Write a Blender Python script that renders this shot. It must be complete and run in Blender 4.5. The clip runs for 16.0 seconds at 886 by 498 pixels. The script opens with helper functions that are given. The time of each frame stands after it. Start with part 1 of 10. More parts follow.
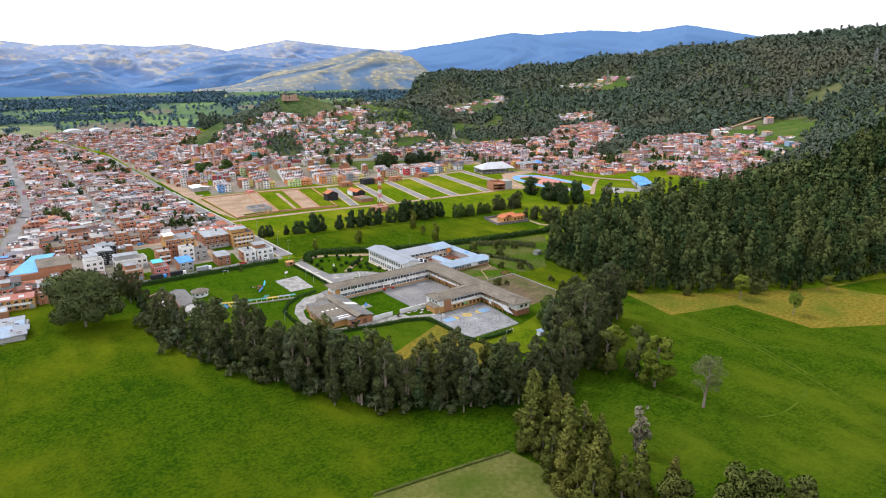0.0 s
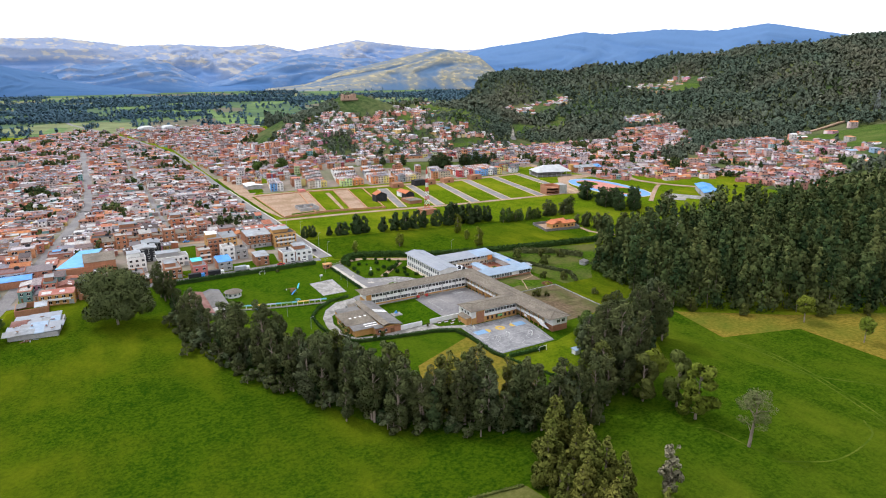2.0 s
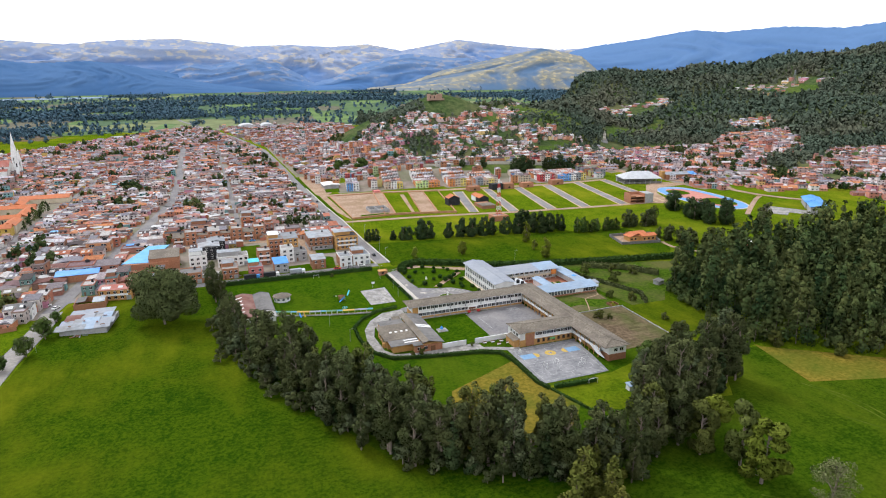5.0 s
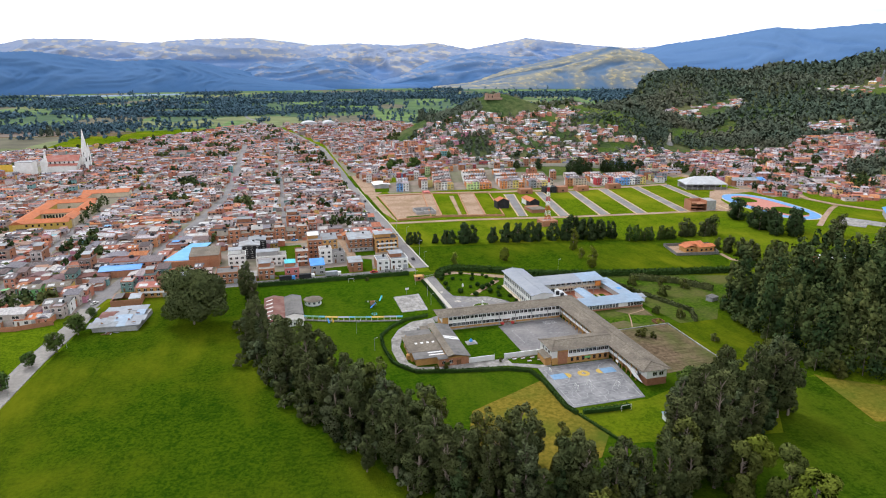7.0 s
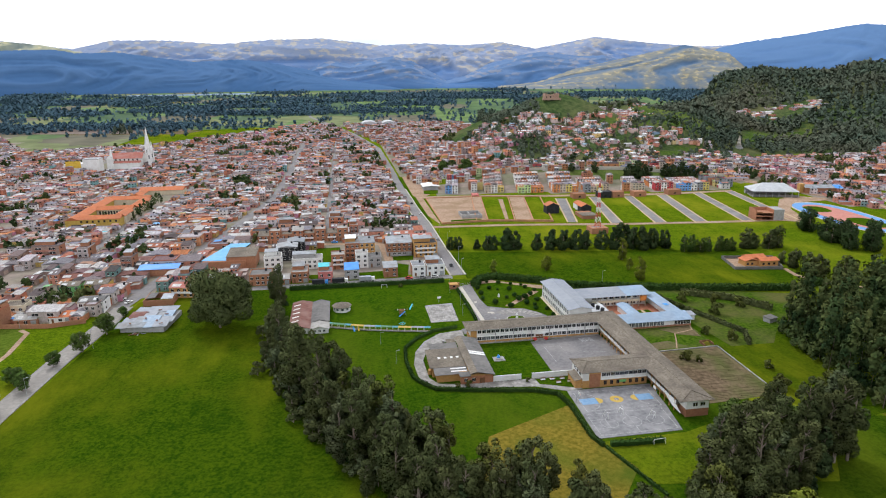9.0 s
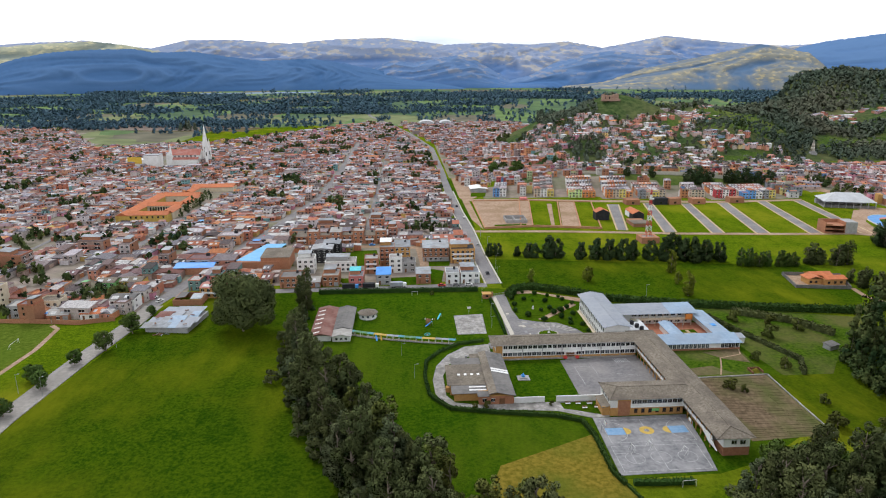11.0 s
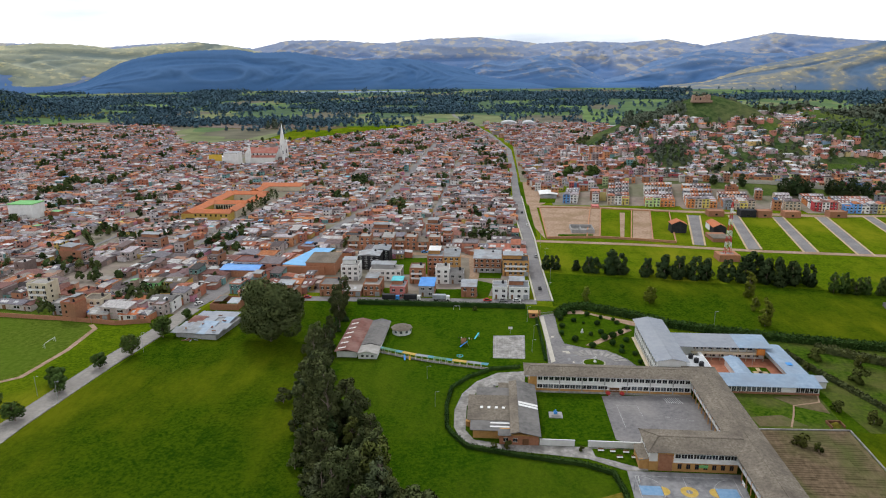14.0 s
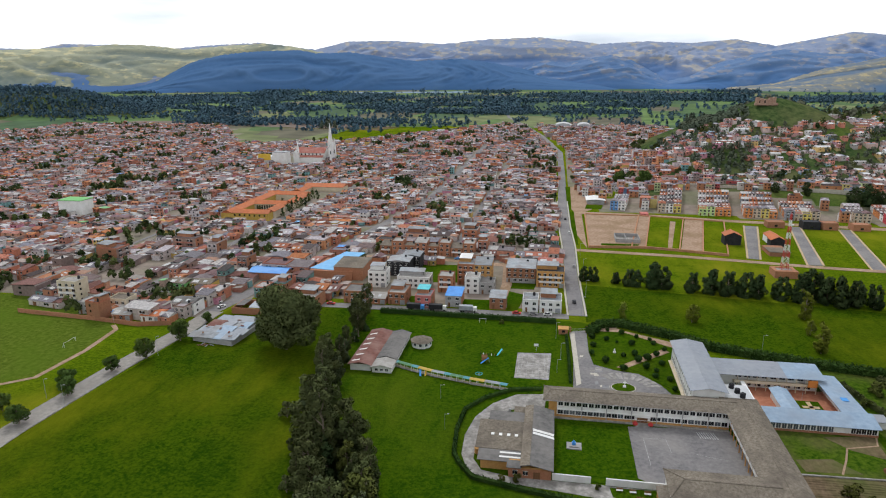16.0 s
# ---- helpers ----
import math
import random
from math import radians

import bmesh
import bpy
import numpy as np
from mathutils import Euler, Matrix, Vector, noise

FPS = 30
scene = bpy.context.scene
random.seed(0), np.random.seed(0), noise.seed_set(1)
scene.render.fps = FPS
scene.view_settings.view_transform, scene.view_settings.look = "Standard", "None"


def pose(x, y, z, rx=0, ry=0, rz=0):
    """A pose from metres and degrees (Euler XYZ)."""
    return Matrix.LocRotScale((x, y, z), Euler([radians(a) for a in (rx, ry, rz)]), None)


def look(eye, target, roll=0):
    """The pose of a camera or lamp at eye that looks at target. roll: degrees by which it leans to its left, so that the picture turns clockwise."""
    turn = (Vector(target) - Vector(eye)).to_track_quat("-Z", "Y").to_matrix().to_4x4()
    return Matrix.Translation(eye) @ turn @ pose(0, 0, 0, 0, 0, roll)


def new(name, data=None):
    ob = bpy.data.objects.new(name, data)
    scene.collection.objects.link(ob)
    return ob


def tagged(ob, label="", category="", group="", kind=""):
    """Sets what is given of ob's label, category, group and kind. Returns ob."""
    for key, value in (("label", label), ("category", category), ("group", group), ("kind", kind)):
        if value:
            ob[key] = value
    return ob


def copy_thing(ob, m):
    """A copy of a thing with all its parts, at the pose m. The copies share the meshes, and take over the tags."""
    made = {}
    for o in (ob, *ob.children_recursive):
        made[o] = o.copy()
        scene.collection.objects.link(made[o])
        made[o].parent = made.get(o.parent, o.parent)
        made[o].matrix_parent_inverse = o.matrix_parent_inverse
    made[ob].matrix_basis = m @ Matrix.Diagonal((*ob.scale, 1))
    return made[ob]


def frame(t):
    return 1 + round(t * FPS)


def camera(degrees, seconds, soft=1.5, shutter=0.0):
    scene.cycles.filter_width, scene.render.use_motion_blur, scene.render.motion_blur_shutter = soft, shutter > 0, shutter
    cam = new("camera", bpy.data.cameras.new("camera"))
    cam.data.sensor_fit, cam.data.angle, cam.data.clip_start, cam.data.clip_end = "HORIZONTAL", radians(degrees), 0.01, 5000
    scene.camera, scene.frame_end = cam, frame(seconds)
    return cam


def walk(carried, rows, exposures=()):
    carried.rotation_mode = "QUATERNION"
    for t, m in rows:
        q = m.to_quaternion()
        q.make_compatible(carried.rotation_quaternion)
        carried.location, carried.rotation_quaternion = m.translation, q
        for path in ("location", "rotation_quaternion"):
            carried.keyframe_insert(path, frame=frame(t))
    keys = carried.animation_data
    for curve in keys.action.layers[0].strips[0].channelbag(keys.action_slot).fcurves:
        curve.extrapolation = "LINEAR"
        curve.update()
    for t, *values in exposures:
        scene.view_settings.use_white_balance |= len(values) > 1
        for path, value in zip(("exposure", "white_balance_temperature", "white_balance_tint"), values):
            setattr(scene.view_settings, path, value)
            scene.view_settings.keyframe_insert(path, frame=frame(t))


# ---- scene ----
import itertools

cam = camera(68.5, 16.0, soft=1.1)
PATH = [
    (0, (-139.316, -257.752, 115.848), (-138.208, -256.175, 115.314), -0.7),
    (1, (-129.178, -255.695, 115.807), (-128.151, -254.064, 115.273), -0.6),
    (2, (-118.513, -252.863, 115.346), (-117.572, -251.18, 114.814), -0.6),
    (3, (-108.592, -249.462, 115.324), (-107.737, -247.734, 114.793), -0.6),
    (4, (-98.724, -245.692, 114.845), (-97.958, -243.922, 114.316), -0.6),
    (6.5, (-76.372, -235.595, 116.038), (-75.835, -233.744, 115.505), -0.4),
    (7, (-71.585, -232.799, 115.548), (-71.095, -230.934, 115.015), -0.4),
    (8, (-62.483, -227.074, 115.576), (-62.089, -225.187, 115.043), -0.5),
    (9, (-53.655, -220.812, 115.3), (-53.355, -218.908, 114.768), -0.5),
    (11.5, (-33.396, -204.128, 115.248), (-33.328, -202.201, 114.715), -0.3),
    (12.5, (-25.683, -196.095, 115.099), (-25.707, -194.168, 114.566), -0.3),
    (13.5, (-18.591, -188.371, 115.379), (-18.703, -186.446, 114.845), -0.4),
    (14.5, (-11.787, -180.003, 115.003), (-11.986, -178.085, 114.471), -0.4),
    (15.5, (-5.559, -171.454, 114.986), (-5.844, -169.547, 114.454), -0.4),
    (16, (-2.748, -167.063, 114.756), (-3.075, -165.162, 114.226), -0.3),
]
walk(cam, [(t, look(eye, target, roll)) for t, eye, target, roll in PATH], [(0, 0.61, 6020, 13), (6, 0.49, 6020, 12), (11, 0.19, 6050, 11), (16, -0.06, 6120, 10)])

# ---------------------------------------------------------------- light
SUN_AZ, SUN_EL = 335.0, 50.0
w = bpy.data.worlds.new("overcast_sky")
scene.world = w
w.use_nodes = True
wn, wl = w.node_tree.nodes, w.node_tree.links
sky = wn.new("ShaderNodeTexSky")
sky.sky_type, sky.sun_disc = "NISHITA", False
sky.sun_elevation, sky.sun_rotation = radians(SUN_EL), radians(SUN_AZ)
sky_dim = wn.new("ShaderNodeVectorMath")
sky_dim.operation = "SCALE"
sky_dim.inputs["Scale"].default_value = 0.12
wl.new(sky.outputs[0], sky_dim.inputs[0])
sky_pos = wn.new("ShaderNodeTexCoord")
sky_map = wn.new("ShaderNodeMapping")
sky_map.inputs["Scale"].default_value = (1.6, 1.6, 9.0)
wl.new(sky_pos.outputs["Generated"], sky_map.inputs[0])
cloud = wn.new("ShaderNodeTexNoise")
cloud.inputs["Scale"].default_value, cloud.inputs["Detail"].default_value = 1.3, 7
wl.new(sky_map.outputs[0], cloud.inputs["Vector"])
cloud_ramp = wn.new("ShaderNodeValToRGB")
cloud_ramp.color_ramp.elements[0].position, cloud_ramp.color_ramp.elements[0].color = 0.33, (0.60, 0.65, 0.72, 1)
cloud_ramp.color_ramp.elements[1].position, cloud_ramp.color_ramp.elements[1].color = 0.46, (1.0, 1.0, 0.99, 1)
wl.new(cloud.outputs["Fac"], cloud_ramp.inputs[0])
sky_mix = wn.new("ShaderNodeMix")
sky_mix.data_type = "RGBA"
sky_mix.inputs[0].default_value = 0.93
wl.new(sky_dim.outputs[0], sky_mix.inputs[6])
sky_up = wn.new("ShaderNodeSeparateXYZ")
wl.new(sky_pos.outputs["Generated"], sky_up.inputs[0])
sky_deep = wn.new("ShaderNodeMapRange")
sky_deep.inputs[1].default_value, sky_deep.inputs[2].default_value = 0.12, 0.62
sky_deep.inputs[3].default_value, sky_deep.inputs[4].default_value = 1.0, 0.74
wl.new(sky_up.outputs["Z"], sky_deep.inputs[0])
sky_grey = wn.new("ShaderNodeVectorMath")
sky_grey.operation = "SCALE"
wl.new(cloud_ramp.outputs[0], sky_grey.inputs[0])
wl.new(sky_deep.outputs[0], sky_grey.inputs["Scale"])
wl.new(sky_grey.outputs[0], sky_mix.inputs[7])
wl.new(sky_mix.outputs[2], wn["Background"].inputs[0])
wn["Background"].inputs[1].default_value = 1.22

sun = new("sun", bpy.data.lights.new("sun", "SUN"))
sun.data.energy, sun.data.angle, sun.data.color = 1.5, radians(14), (1.0, 0.965, 0.91)
sa, se = radians(SUN_AZ), radians(SUN_EL)
sun.matrix_world = look((math.sin(sa) * math.cos(se), math.cos(sa) * math.cos(se), math.sin(se)), (0, 0, 0))

# ---------------------------------------------------------------- materials
def surf(name, c1, c2, scale=1.0, rough=0.9, c3=None, scale3=0.05, amount3=0.5, bump=0.0, bump_scale=None, rand=0.0, island=0.0,
         metal=0.0, stretch=(1, 1, 1), local=False, spec=0.3, hue=0.0, tight=0.18):
    """A two-scale surface: grain between c1 and c2, patches of c3, relief, and a small change of tone from piece to piece."""
    m = bpy.data.materials.new(name)
    m.use_nodes = True
    n, l = m.node_tree.nodes, m.node_tree.links
    b = n["Principled BSDF"]
    b.inputs["Roughness"].default_value, b.inputs["Metallic"].default_value = rough, metal
    b.inputs["Specular IOR Level"].default_value = spec
    mp = n.new("ShaderNodeMapping")
    mp.inputs["Scale"].default_value = stretch
    if local:
        l.new(n.new("ShaderNodeTexCoord").outputs["Object"], mp.inputs[0])
    else:
        l.new(n.new("ShaderNodeNewGeometry").outputs["Position"], mp.inputs[0])
    t = n.new("ShaderNodeTexNoise")
    t.inputs["Scale"].default_value, t.inputs["Detail"].default_value, t.inputs["Roughness"].default_value = scale, 8, 0.62
    l.new(mp.outputs[0], t.inputs["Vector"])
    r = n.new("ShaderNodeValToRGB")
    r.color_ramp.elements[0].position, r.color_ramp.elements[0].color = 0.5 - tight, (*c1, 1)
    r.color_ramp.elements[1].position, r.color_ramp.elements[1].color = 0.5 + tight, (*c2, 1)
    l.new(t.outputs["Fac"], r.inputs[0])
    out = r.outputs[0]
    if c3:
        t3 = n.new("ShaderNodeTexNoise")
        t3.inputs["Scale"].default_value, t3.inputs["Detail"].default_value = scale3, 5
        l.new(mp.outputs[0], t3.inputs["Vector"])
        r3 = n.new("ShaderNodeMapRange")
        r3.inputs[1].default_value, r3.inputs[2].default_value = 0.42, 0.68
        r3.inputs[3].default_value, r3.inputs[4].default_value = 0.0, amount3
        l.new(t3.outputs["Fac"], r3.inputs[0])
        x = n.new("ShaderNodeMix")
        x.data_type = "RGBA"
        l.new(r3.outputs[0], x.inputs[0])
        l.new(out, x.inputs[6])
        x.inputs[7].default_value = (*c3, 1)
        out = x.outputs[2]
    if rand or island or hue:
        hs = n.new("ShaderNodeHueSaturation")
        src = n.new("ShaderNodeObjectInfo").outputs["Random"] if rand else n.new("ShaderNodeNewGeometry").outputs["Random Per Island"]
        mr = n.new("ShaderNodeMapRange")
        k = rand or island
        mr.inputs[3].default_value, mr.inputs[4].default_value = 1 - k, 1 + k
        l.new(src, mr.inputs[0])
        l.new(mr.outputs[0], hs.inputs["Value"])
        if rand and island:
            mr2 = n.new("ShaderNodeMapRange")
            mr2.inputs[3].default_value, mr2.inputs[4].default_value = 1 - island, 1 + island
            l.new(n.new("ShaderNodeNewGeometry").outputs["Random Per Island"], mr2.inputs[0])
            mm = n.new("ShaderNodeMath")
            mm.operation = "MULTIPLY"
            l.new(mr.outputs[0], mm.inputs[0])
            l.new(mr2.outputs[0], mm.inputs[1])
            l.new(mm.outputs[0], hs.inputs["Value"])
        if hue:
            mh = n.new("ShaderNodeMapRange")
            mh.inputs[3].default_value, mh.inputs[4].default_value = 0.5 - hue, 0.5 + hue
            fr = n.new("ShaderNodeMath")
            fr.operation = "FRACT"
            ml = n.new("ShaderNodeMath")
            ml.operation = "MULTIPLY"
            ml.inputs[1].default_value = 7.31
            l.new(src, ml.inputs[0])
            l.new(ml.outputs[0], fr.inputs[0])
            l.new(fr.outputs[0], mh.inputs[0])
            l.new(mh.outputs[0], hs.inputs["Hue"])
        l.new(out, hs.inputs["Color"])
        out = hs.outputs[0]
    l.new(out, b.inputs["Base Color"])
    if bump:
        bp = n.new("ShaderNodeBump")
        bp.inputs["Strength"].default_value, bp.inputs["Distance"].default_value = bump, 0.3
        if bump_scale:
            tb = n.new("ShaderNodeTexNoise")
            tb.inputs["Scale"].default_value, tb.inputs["Detail"].default_value = bump_scale, 6
            l.new(mp.outputs[0], tb.inputs["Vector"])
            l.new(tb.outputs["Fac"], bp.inputs["Height"])
        else:
            l.new(t.outputs["Fac"], bp.inputs["Height"])
        l.new(bp.outputs[0], b.inputs["Normal"])
    return m


def palette(name, colours, rough=0.85, by_object=False, scale=0.6, dirt=0.35, wave=0.0):
    """Picks one of several real paints or roofings for each house, with weathering on top."""
    m = bpy.data.materials.new(name)
    m.use_nodes = True
    n, l = m.node_tree.nodes, m.node_tree.links
    b = n["Principled BSDF"]
    b.inputs["Roughness"].default_value, b.inputs["Specular IOR Level"].default_value = rough, 0.3
    r = n.new("ShaderNodeValToRGB")
    r.color_ramp.interpolation = "CONSTANT"
    while len(r.color_ramp.elements) < len(colours):
        r.color_ramp.elements.new(1.0)
    for k, c in enumerate(colours):
        r.color_ramp.elements[k].position, r.color_ramp.elements[k].color = k / len(colours), (*c, 1)
    src = n.new("ShaderNodeObjectInfo").outputs["Random"] if by_object else n.new("ShaderNodeNewGeometry").outputs["Random Per Island"]
    l.new(src, r.inputs[0])
    t = n.new("ShaderNodeTexNoise")
    t.inputs["Scale"].default_value, t.inputs["Detail"].default_value, t.inputs["Roughness"].default_value = scale, 8, 0.7
    l.new(n.new("ShaderNodeNewGeometry").outputs["Position"], t.inputs["Vector"])
    mr = n.new("ShaderNodeMapRange")
    mr.inputs[1].default_value, mr.inputs[2].default_value = 0.3, 0.7
    mr.inputs[3].default_value, mr.inputs[4].default_value = 1 - dirt, 1 + dirt * 0.6
    l.new(t.outputs["Fac"], mr.inputs[0])
    hs = n.new("ShaderNodeHueSaturation")
    l.new(mr.outputs[0], hs.inputs["Value"])
    hs.inputs["Saturation"].default_value = 0.96
    l.new(r.outputs[0], hs.inputs["Color"])
    l.new(hs.outputs[0], b.inputs["Base Color"])
    if wave:
        wv = n.new("ShaderNodeTexWave")
        wv.inputs["Scale"].default_value = wave
        l.new(n.new("ShaderNodeNewGeometry").outputs["Position"], wv.inputs["Vector"])
        bp = n.new("ShaderNodeBump")
        bp.inputs["Strength"].default_value, bp.inputs["Distance"].default_value = 0.3, 0.1
        l.new(wv.outputs["Fac"], bp.inputs["Height"])
        l.new(bp.outputs[0], b.inputs["Normal"])
    return m


def glass(name, c, rough=0.15):
    m = surf(name, c, tuple(v * 1.5 for v in c), 0.8, rough, spec=0.6)
    return m


def meadow(name, deep, fresh, dry, amount=0.7, turn=0.5):
    """Grazed grass: blades and tussocks at three sizes, faint drag lines one way, dry patches, and humps in relief."""
    m = bpy.data.materials.new(name)
    m.use_nodes = True
    n, l = m.node_tree.nodes, m.node_tree.links
    b = n["Principled BSDF"]
    b.inputs["Roughness"].default_value, b.inputs["Specular IOR Level"].default_value = 0.95, 0.0
    g = n.new("ShaderNodeNewGeometry")
    mp = n.new("ShaderNodeMapping")
    mp.inputs["Rotation"].default_value, mp.inputs["Scale"].default_value = (0, 0, turn), (1, 0.35, 1)
    l.new(g.outputs["Position"], mp.inputs[0])

    def tex(scale, detail, rough, vec):
        t = n.new("ShaderNodeTexNoise")
        t.inputs["Scale"].default_value, t.inputs["Detail"].default_value, t.inputs["Roughness"].default_value = scale, detail, rough
        l.new(vec, t.inputs["Vector"])
        return t.outputs["Fac"]

    def math_(op, p, q):
        t = n.new("ShaderNodeMath")
        t.operation = op
        for k, v in enumerate((p, q)):
            if isinstance(v, float):
                t.inputs[k].default_value = v
            else:
                l.new(v, t.inputs[k])
        return t.outputs[0]

    def span(v, lo, hi, a, c):
        t = n.new("ShaderNodeMapRange")
        for k, x in enumerate((lo, hi, a, c)):
            t.inputs[k + 1].default_value = x
        l.new(v, t.inputs[0])
        return t.outputs[0]

    fine, tuss, drag, wide = tex(0.75, 7, .75, g.outputs["Position"]), tex(0.2, 8, .75, g.outputs["Position"]), tex(0.07, 6, .66, mp.outputs[0]), tex(0.014, 5, .55, g.outputs["Position"])
    mixv = math_("ADD", math_("MULTIPLY", fine, .54), math_("ADD", math_("MULTIPLY", tuss, .28), math_("MULTIPLY", drag, .18)))
    r = n.new("ShaderNodeMix")
    r.data_type = "RGBA"
    l.new(span(mixv, .435, .565, 0.0, 1.0), r.inputs[0])
    r.inputs[6].default_value, r.inputs[7].default_value = (*deep, 1), (*fresh, 1)
    x = n.new("ShaderNodeMix")
    x.data_type = "RGBA"
    l.new(math_("MULTIPLY", span(wide, .44, .66, 0.0, amount), span(drag, .36, .60, .25, 1.0)), x.inputs[0])
    l.new(r.outputs[2], x.inputs[6])
    x.inputs[7].default_value = (*dry, 1)
    l.new(x.outputs[2], b.inputs["Base Color"])
    bp = n.new("ShaderNodeBump")
    bp.inputs["Strength"].default_value, bp.inputs["Distance"].default_value = 1.0, 1.2
    l.new(mixv, bp.inputs["Height"])
    l.new(bp.outputs[0], b.inputs["Normal"])
    return m


M_GRASS = meadow("meadow_grass", (0.017, 0.048, 0.002), (0.060, 0.101, 0.003), (0.128, 0.144, 0.006), 0.9)
M_GRASS2 = meadow("pasture_grass", (0.048, 0.092, 0.003), (0.122, 0.172, 0.005), (0.205, 0.208, 0.012), 0.9, 0.2)
M_PASTURE = meadow("rank_pasture_grass", (0.018, 0.048, 0.002), (0.057, 0.100, 0.004), (0.104, 0.128, 0.008), 0.8, 0.9)
M_LAWN = meadow("school_lawn", (0.018, 0.056, 0.002), (0.058, 0.108, 0.003), (0.092, 0.122, 0.008), 0.6, 1.2)
M_HAY = surf("dry_stubble", (0.115, 0.098, 0.012), (0.225, 0.168, 0.026), 0.6, 0.95, (0.070, 0.105, 0.012), 0.04, 0.85, 0.6, 2.0, spec=0.0, tight=0.13)
M_SOIL = surf("tilled_soil", (0.105, 0.076, 0.046), (0.205, 0.148, 0.094), 0.7, 0.95, (0.085, 0.105, 0.028), 0.06, 0.95, 0.6, 1.5, stretch=(1, 0.6, 1), spec=0.0)
M_WORN = surf("worn_field_grass", (0.080, 0.088, 0.018), (0.155, 0.148, 0.046), 0.6, 0.95, (0.050, 0.085, 0.008), 0.05, 0.8, 0.5, 2.0, spec=0.0)
M_ROUGH = surf("rough_scrubby_grass", (0.022, 0.056, 0.004), (0.076, 0.122, 0.010), 0.6, 0.95, (0.130, 0.110, 0.044), 0.05, 0.65, 0.8, 1.5, spec=0.0, tight=0.14)
M_HILLGRASS = meadow("hill_meadow", (0.040, 0.074, 0.016), (0.092, 0.140, 0.026), (0.145, 0.150, 0.050), 0.8, 0.3)
M_DIRT = surf("packed_dirt", (0.300, 0.200, 0.135), (0.450, 0.325, 0.235), 0.5, 0.95, (0.240, 0.165, 0.095), 0.06, 0.75, 0.4, 1.2, spec=0.0, tight=0.14)
M_TOWNDIRT = surf("town_ground", (0.200, 0.165, 0.135), (0.310, 0.255, 0.210), 0.15, 0.95, (0.08, 0.12, 0.03), 0.03, 0.5, spec=0.1)
M_SCRUB = surf("hill_scrub", (0.026, 0.054, 0.018), (0.088, 0.118, 0.040), 0.16, 0.95, (0.150, 0.140, 0.066), 0.016, 0.7, 1.0, 0.4, spec=0.0, tight=0.12)
M_ASPH = surf("worn_asphalt", (0.125, 0.118, 0.120), (0.225, 0.212, 0.210), 0.7, 0.9, (0.290, 0.270, 0.250), 0.06, 0.6, 0.2, 6.0)
M_ROADW = surf("dusty_asphalt", (0.235, 0.215, 0.190), (0.350, 0.322, 0.285), 0.6, 0.92, (0.225, 0.205, 0.185), 0.08, 0.6, 0.2, 5.0)
M_PITCH = surf("worn_pitch_grass", (0.052, 0.084, 0.008), (0.112, 0.148, 0.020), 0.5, 0.95, (0.080, 0.128, 0.012), 0.04, 0.7, 0.5, 2.0, spec=0.0, tight=0.14)
M_CONC = surf("old_concrete", (0.240, 0.222, 0.205), (0.400, 0.378, 0.350), 0.7, 0.9, (0.150, 0.140, 0.122), 0.22, 0.85, 0.2, 5.0, tight=0.12)
M_COURT = surf("court_concrete", (0.125, 0.124, 0.130), (0.265, 0.258, 0.260), 0.6, 0.85, (0.330, 0.320, 0.315), 0.14, 0.6, 0.1, 5.0)
M_KERB = surf("kerb_concrete", (0.420, 0.380, 0.310), (0.540, 0.500, 0.430), 0.8, 0.9)
M_ADOBE = surf("orange_brick_edging", (0.400, 0.190, 0.095), (0.520, 0.270, 0.150), 0.9, 0.95, (0.30, 0.15, 0.08), 0.2, 0.6)
M_YELLOWDIRT = surf("sandy_verge", (0.420, 0.300, 0.160), (0.540, 0.410, 0.250), 0.6, 0.95)
M_WHITE = surf("white_paint", (0.740, 0.730, 0.700), (0.840, 0.830, 0.805), 0.5, 0.8, (0.520, 0.490, 0.430), 0.2, 0.35, 0.1, 4.0)
M_CREAM = surf("cream_render", (0.560, 0.470, 0.330), (0.680, 0.590, 0.440), 0.5, 0.85, (0.420, 0.360, 0.270), 0.2, 0.4)
M_BRICK = surf("fired_brick", (0.300, 0.125, 0.065), (0.430, 0.200, 0.110), 1.2, 0.9, (0.280, 0.150, 0.090), 0.15, 0.5, 0.2, 6.0, rand=0.18)
M_OCHRE = surf("ochre_brick", (0.450, 0.235, 0.070), (0.580, 0.330, 0.110), 1.0, 0.9, (0.360, 0.190, 0.080), 0.2, 0.5, 0.2, 6.0)
M_FIBRE = surf("fibre_cement_roof", (0.142, 0.118, 0.090), (0.268, 0.232, 0.184), 1.3, 0.92, (0.122, 0.102, 0.082), 0.14, 0.75, 0.5, 7.0, tight=0.15, rand=.07, spec=0.1)
M_FIBRE2 = surf("dark_fibre_roof", (0.100, 0.095, 0.090), (0.180, 0.170, 0.160), 0.6, 0.92, (0.260, 0.240, 0.220), 0.1, 0.4, 0.3, 4.0)
M_FIBRE3 = surf("pale_fibre_roof", (0.300, 0.280, 0.250), (0.430, 0.410, 0.380), 0.5, 0.9, (0.220, 0.200, 0.180), 0.1, 0.5, 0.3, 4.0)
M_METAL = surf("pale_metal_roof", (0.205, 0.222, 0.252), (0.275, 0.294, 0.326), 0.5, 0.55, (0.300, 0.310, 0.330), 0.08, 0.5, 0.05, 3.0, spec=0.4)
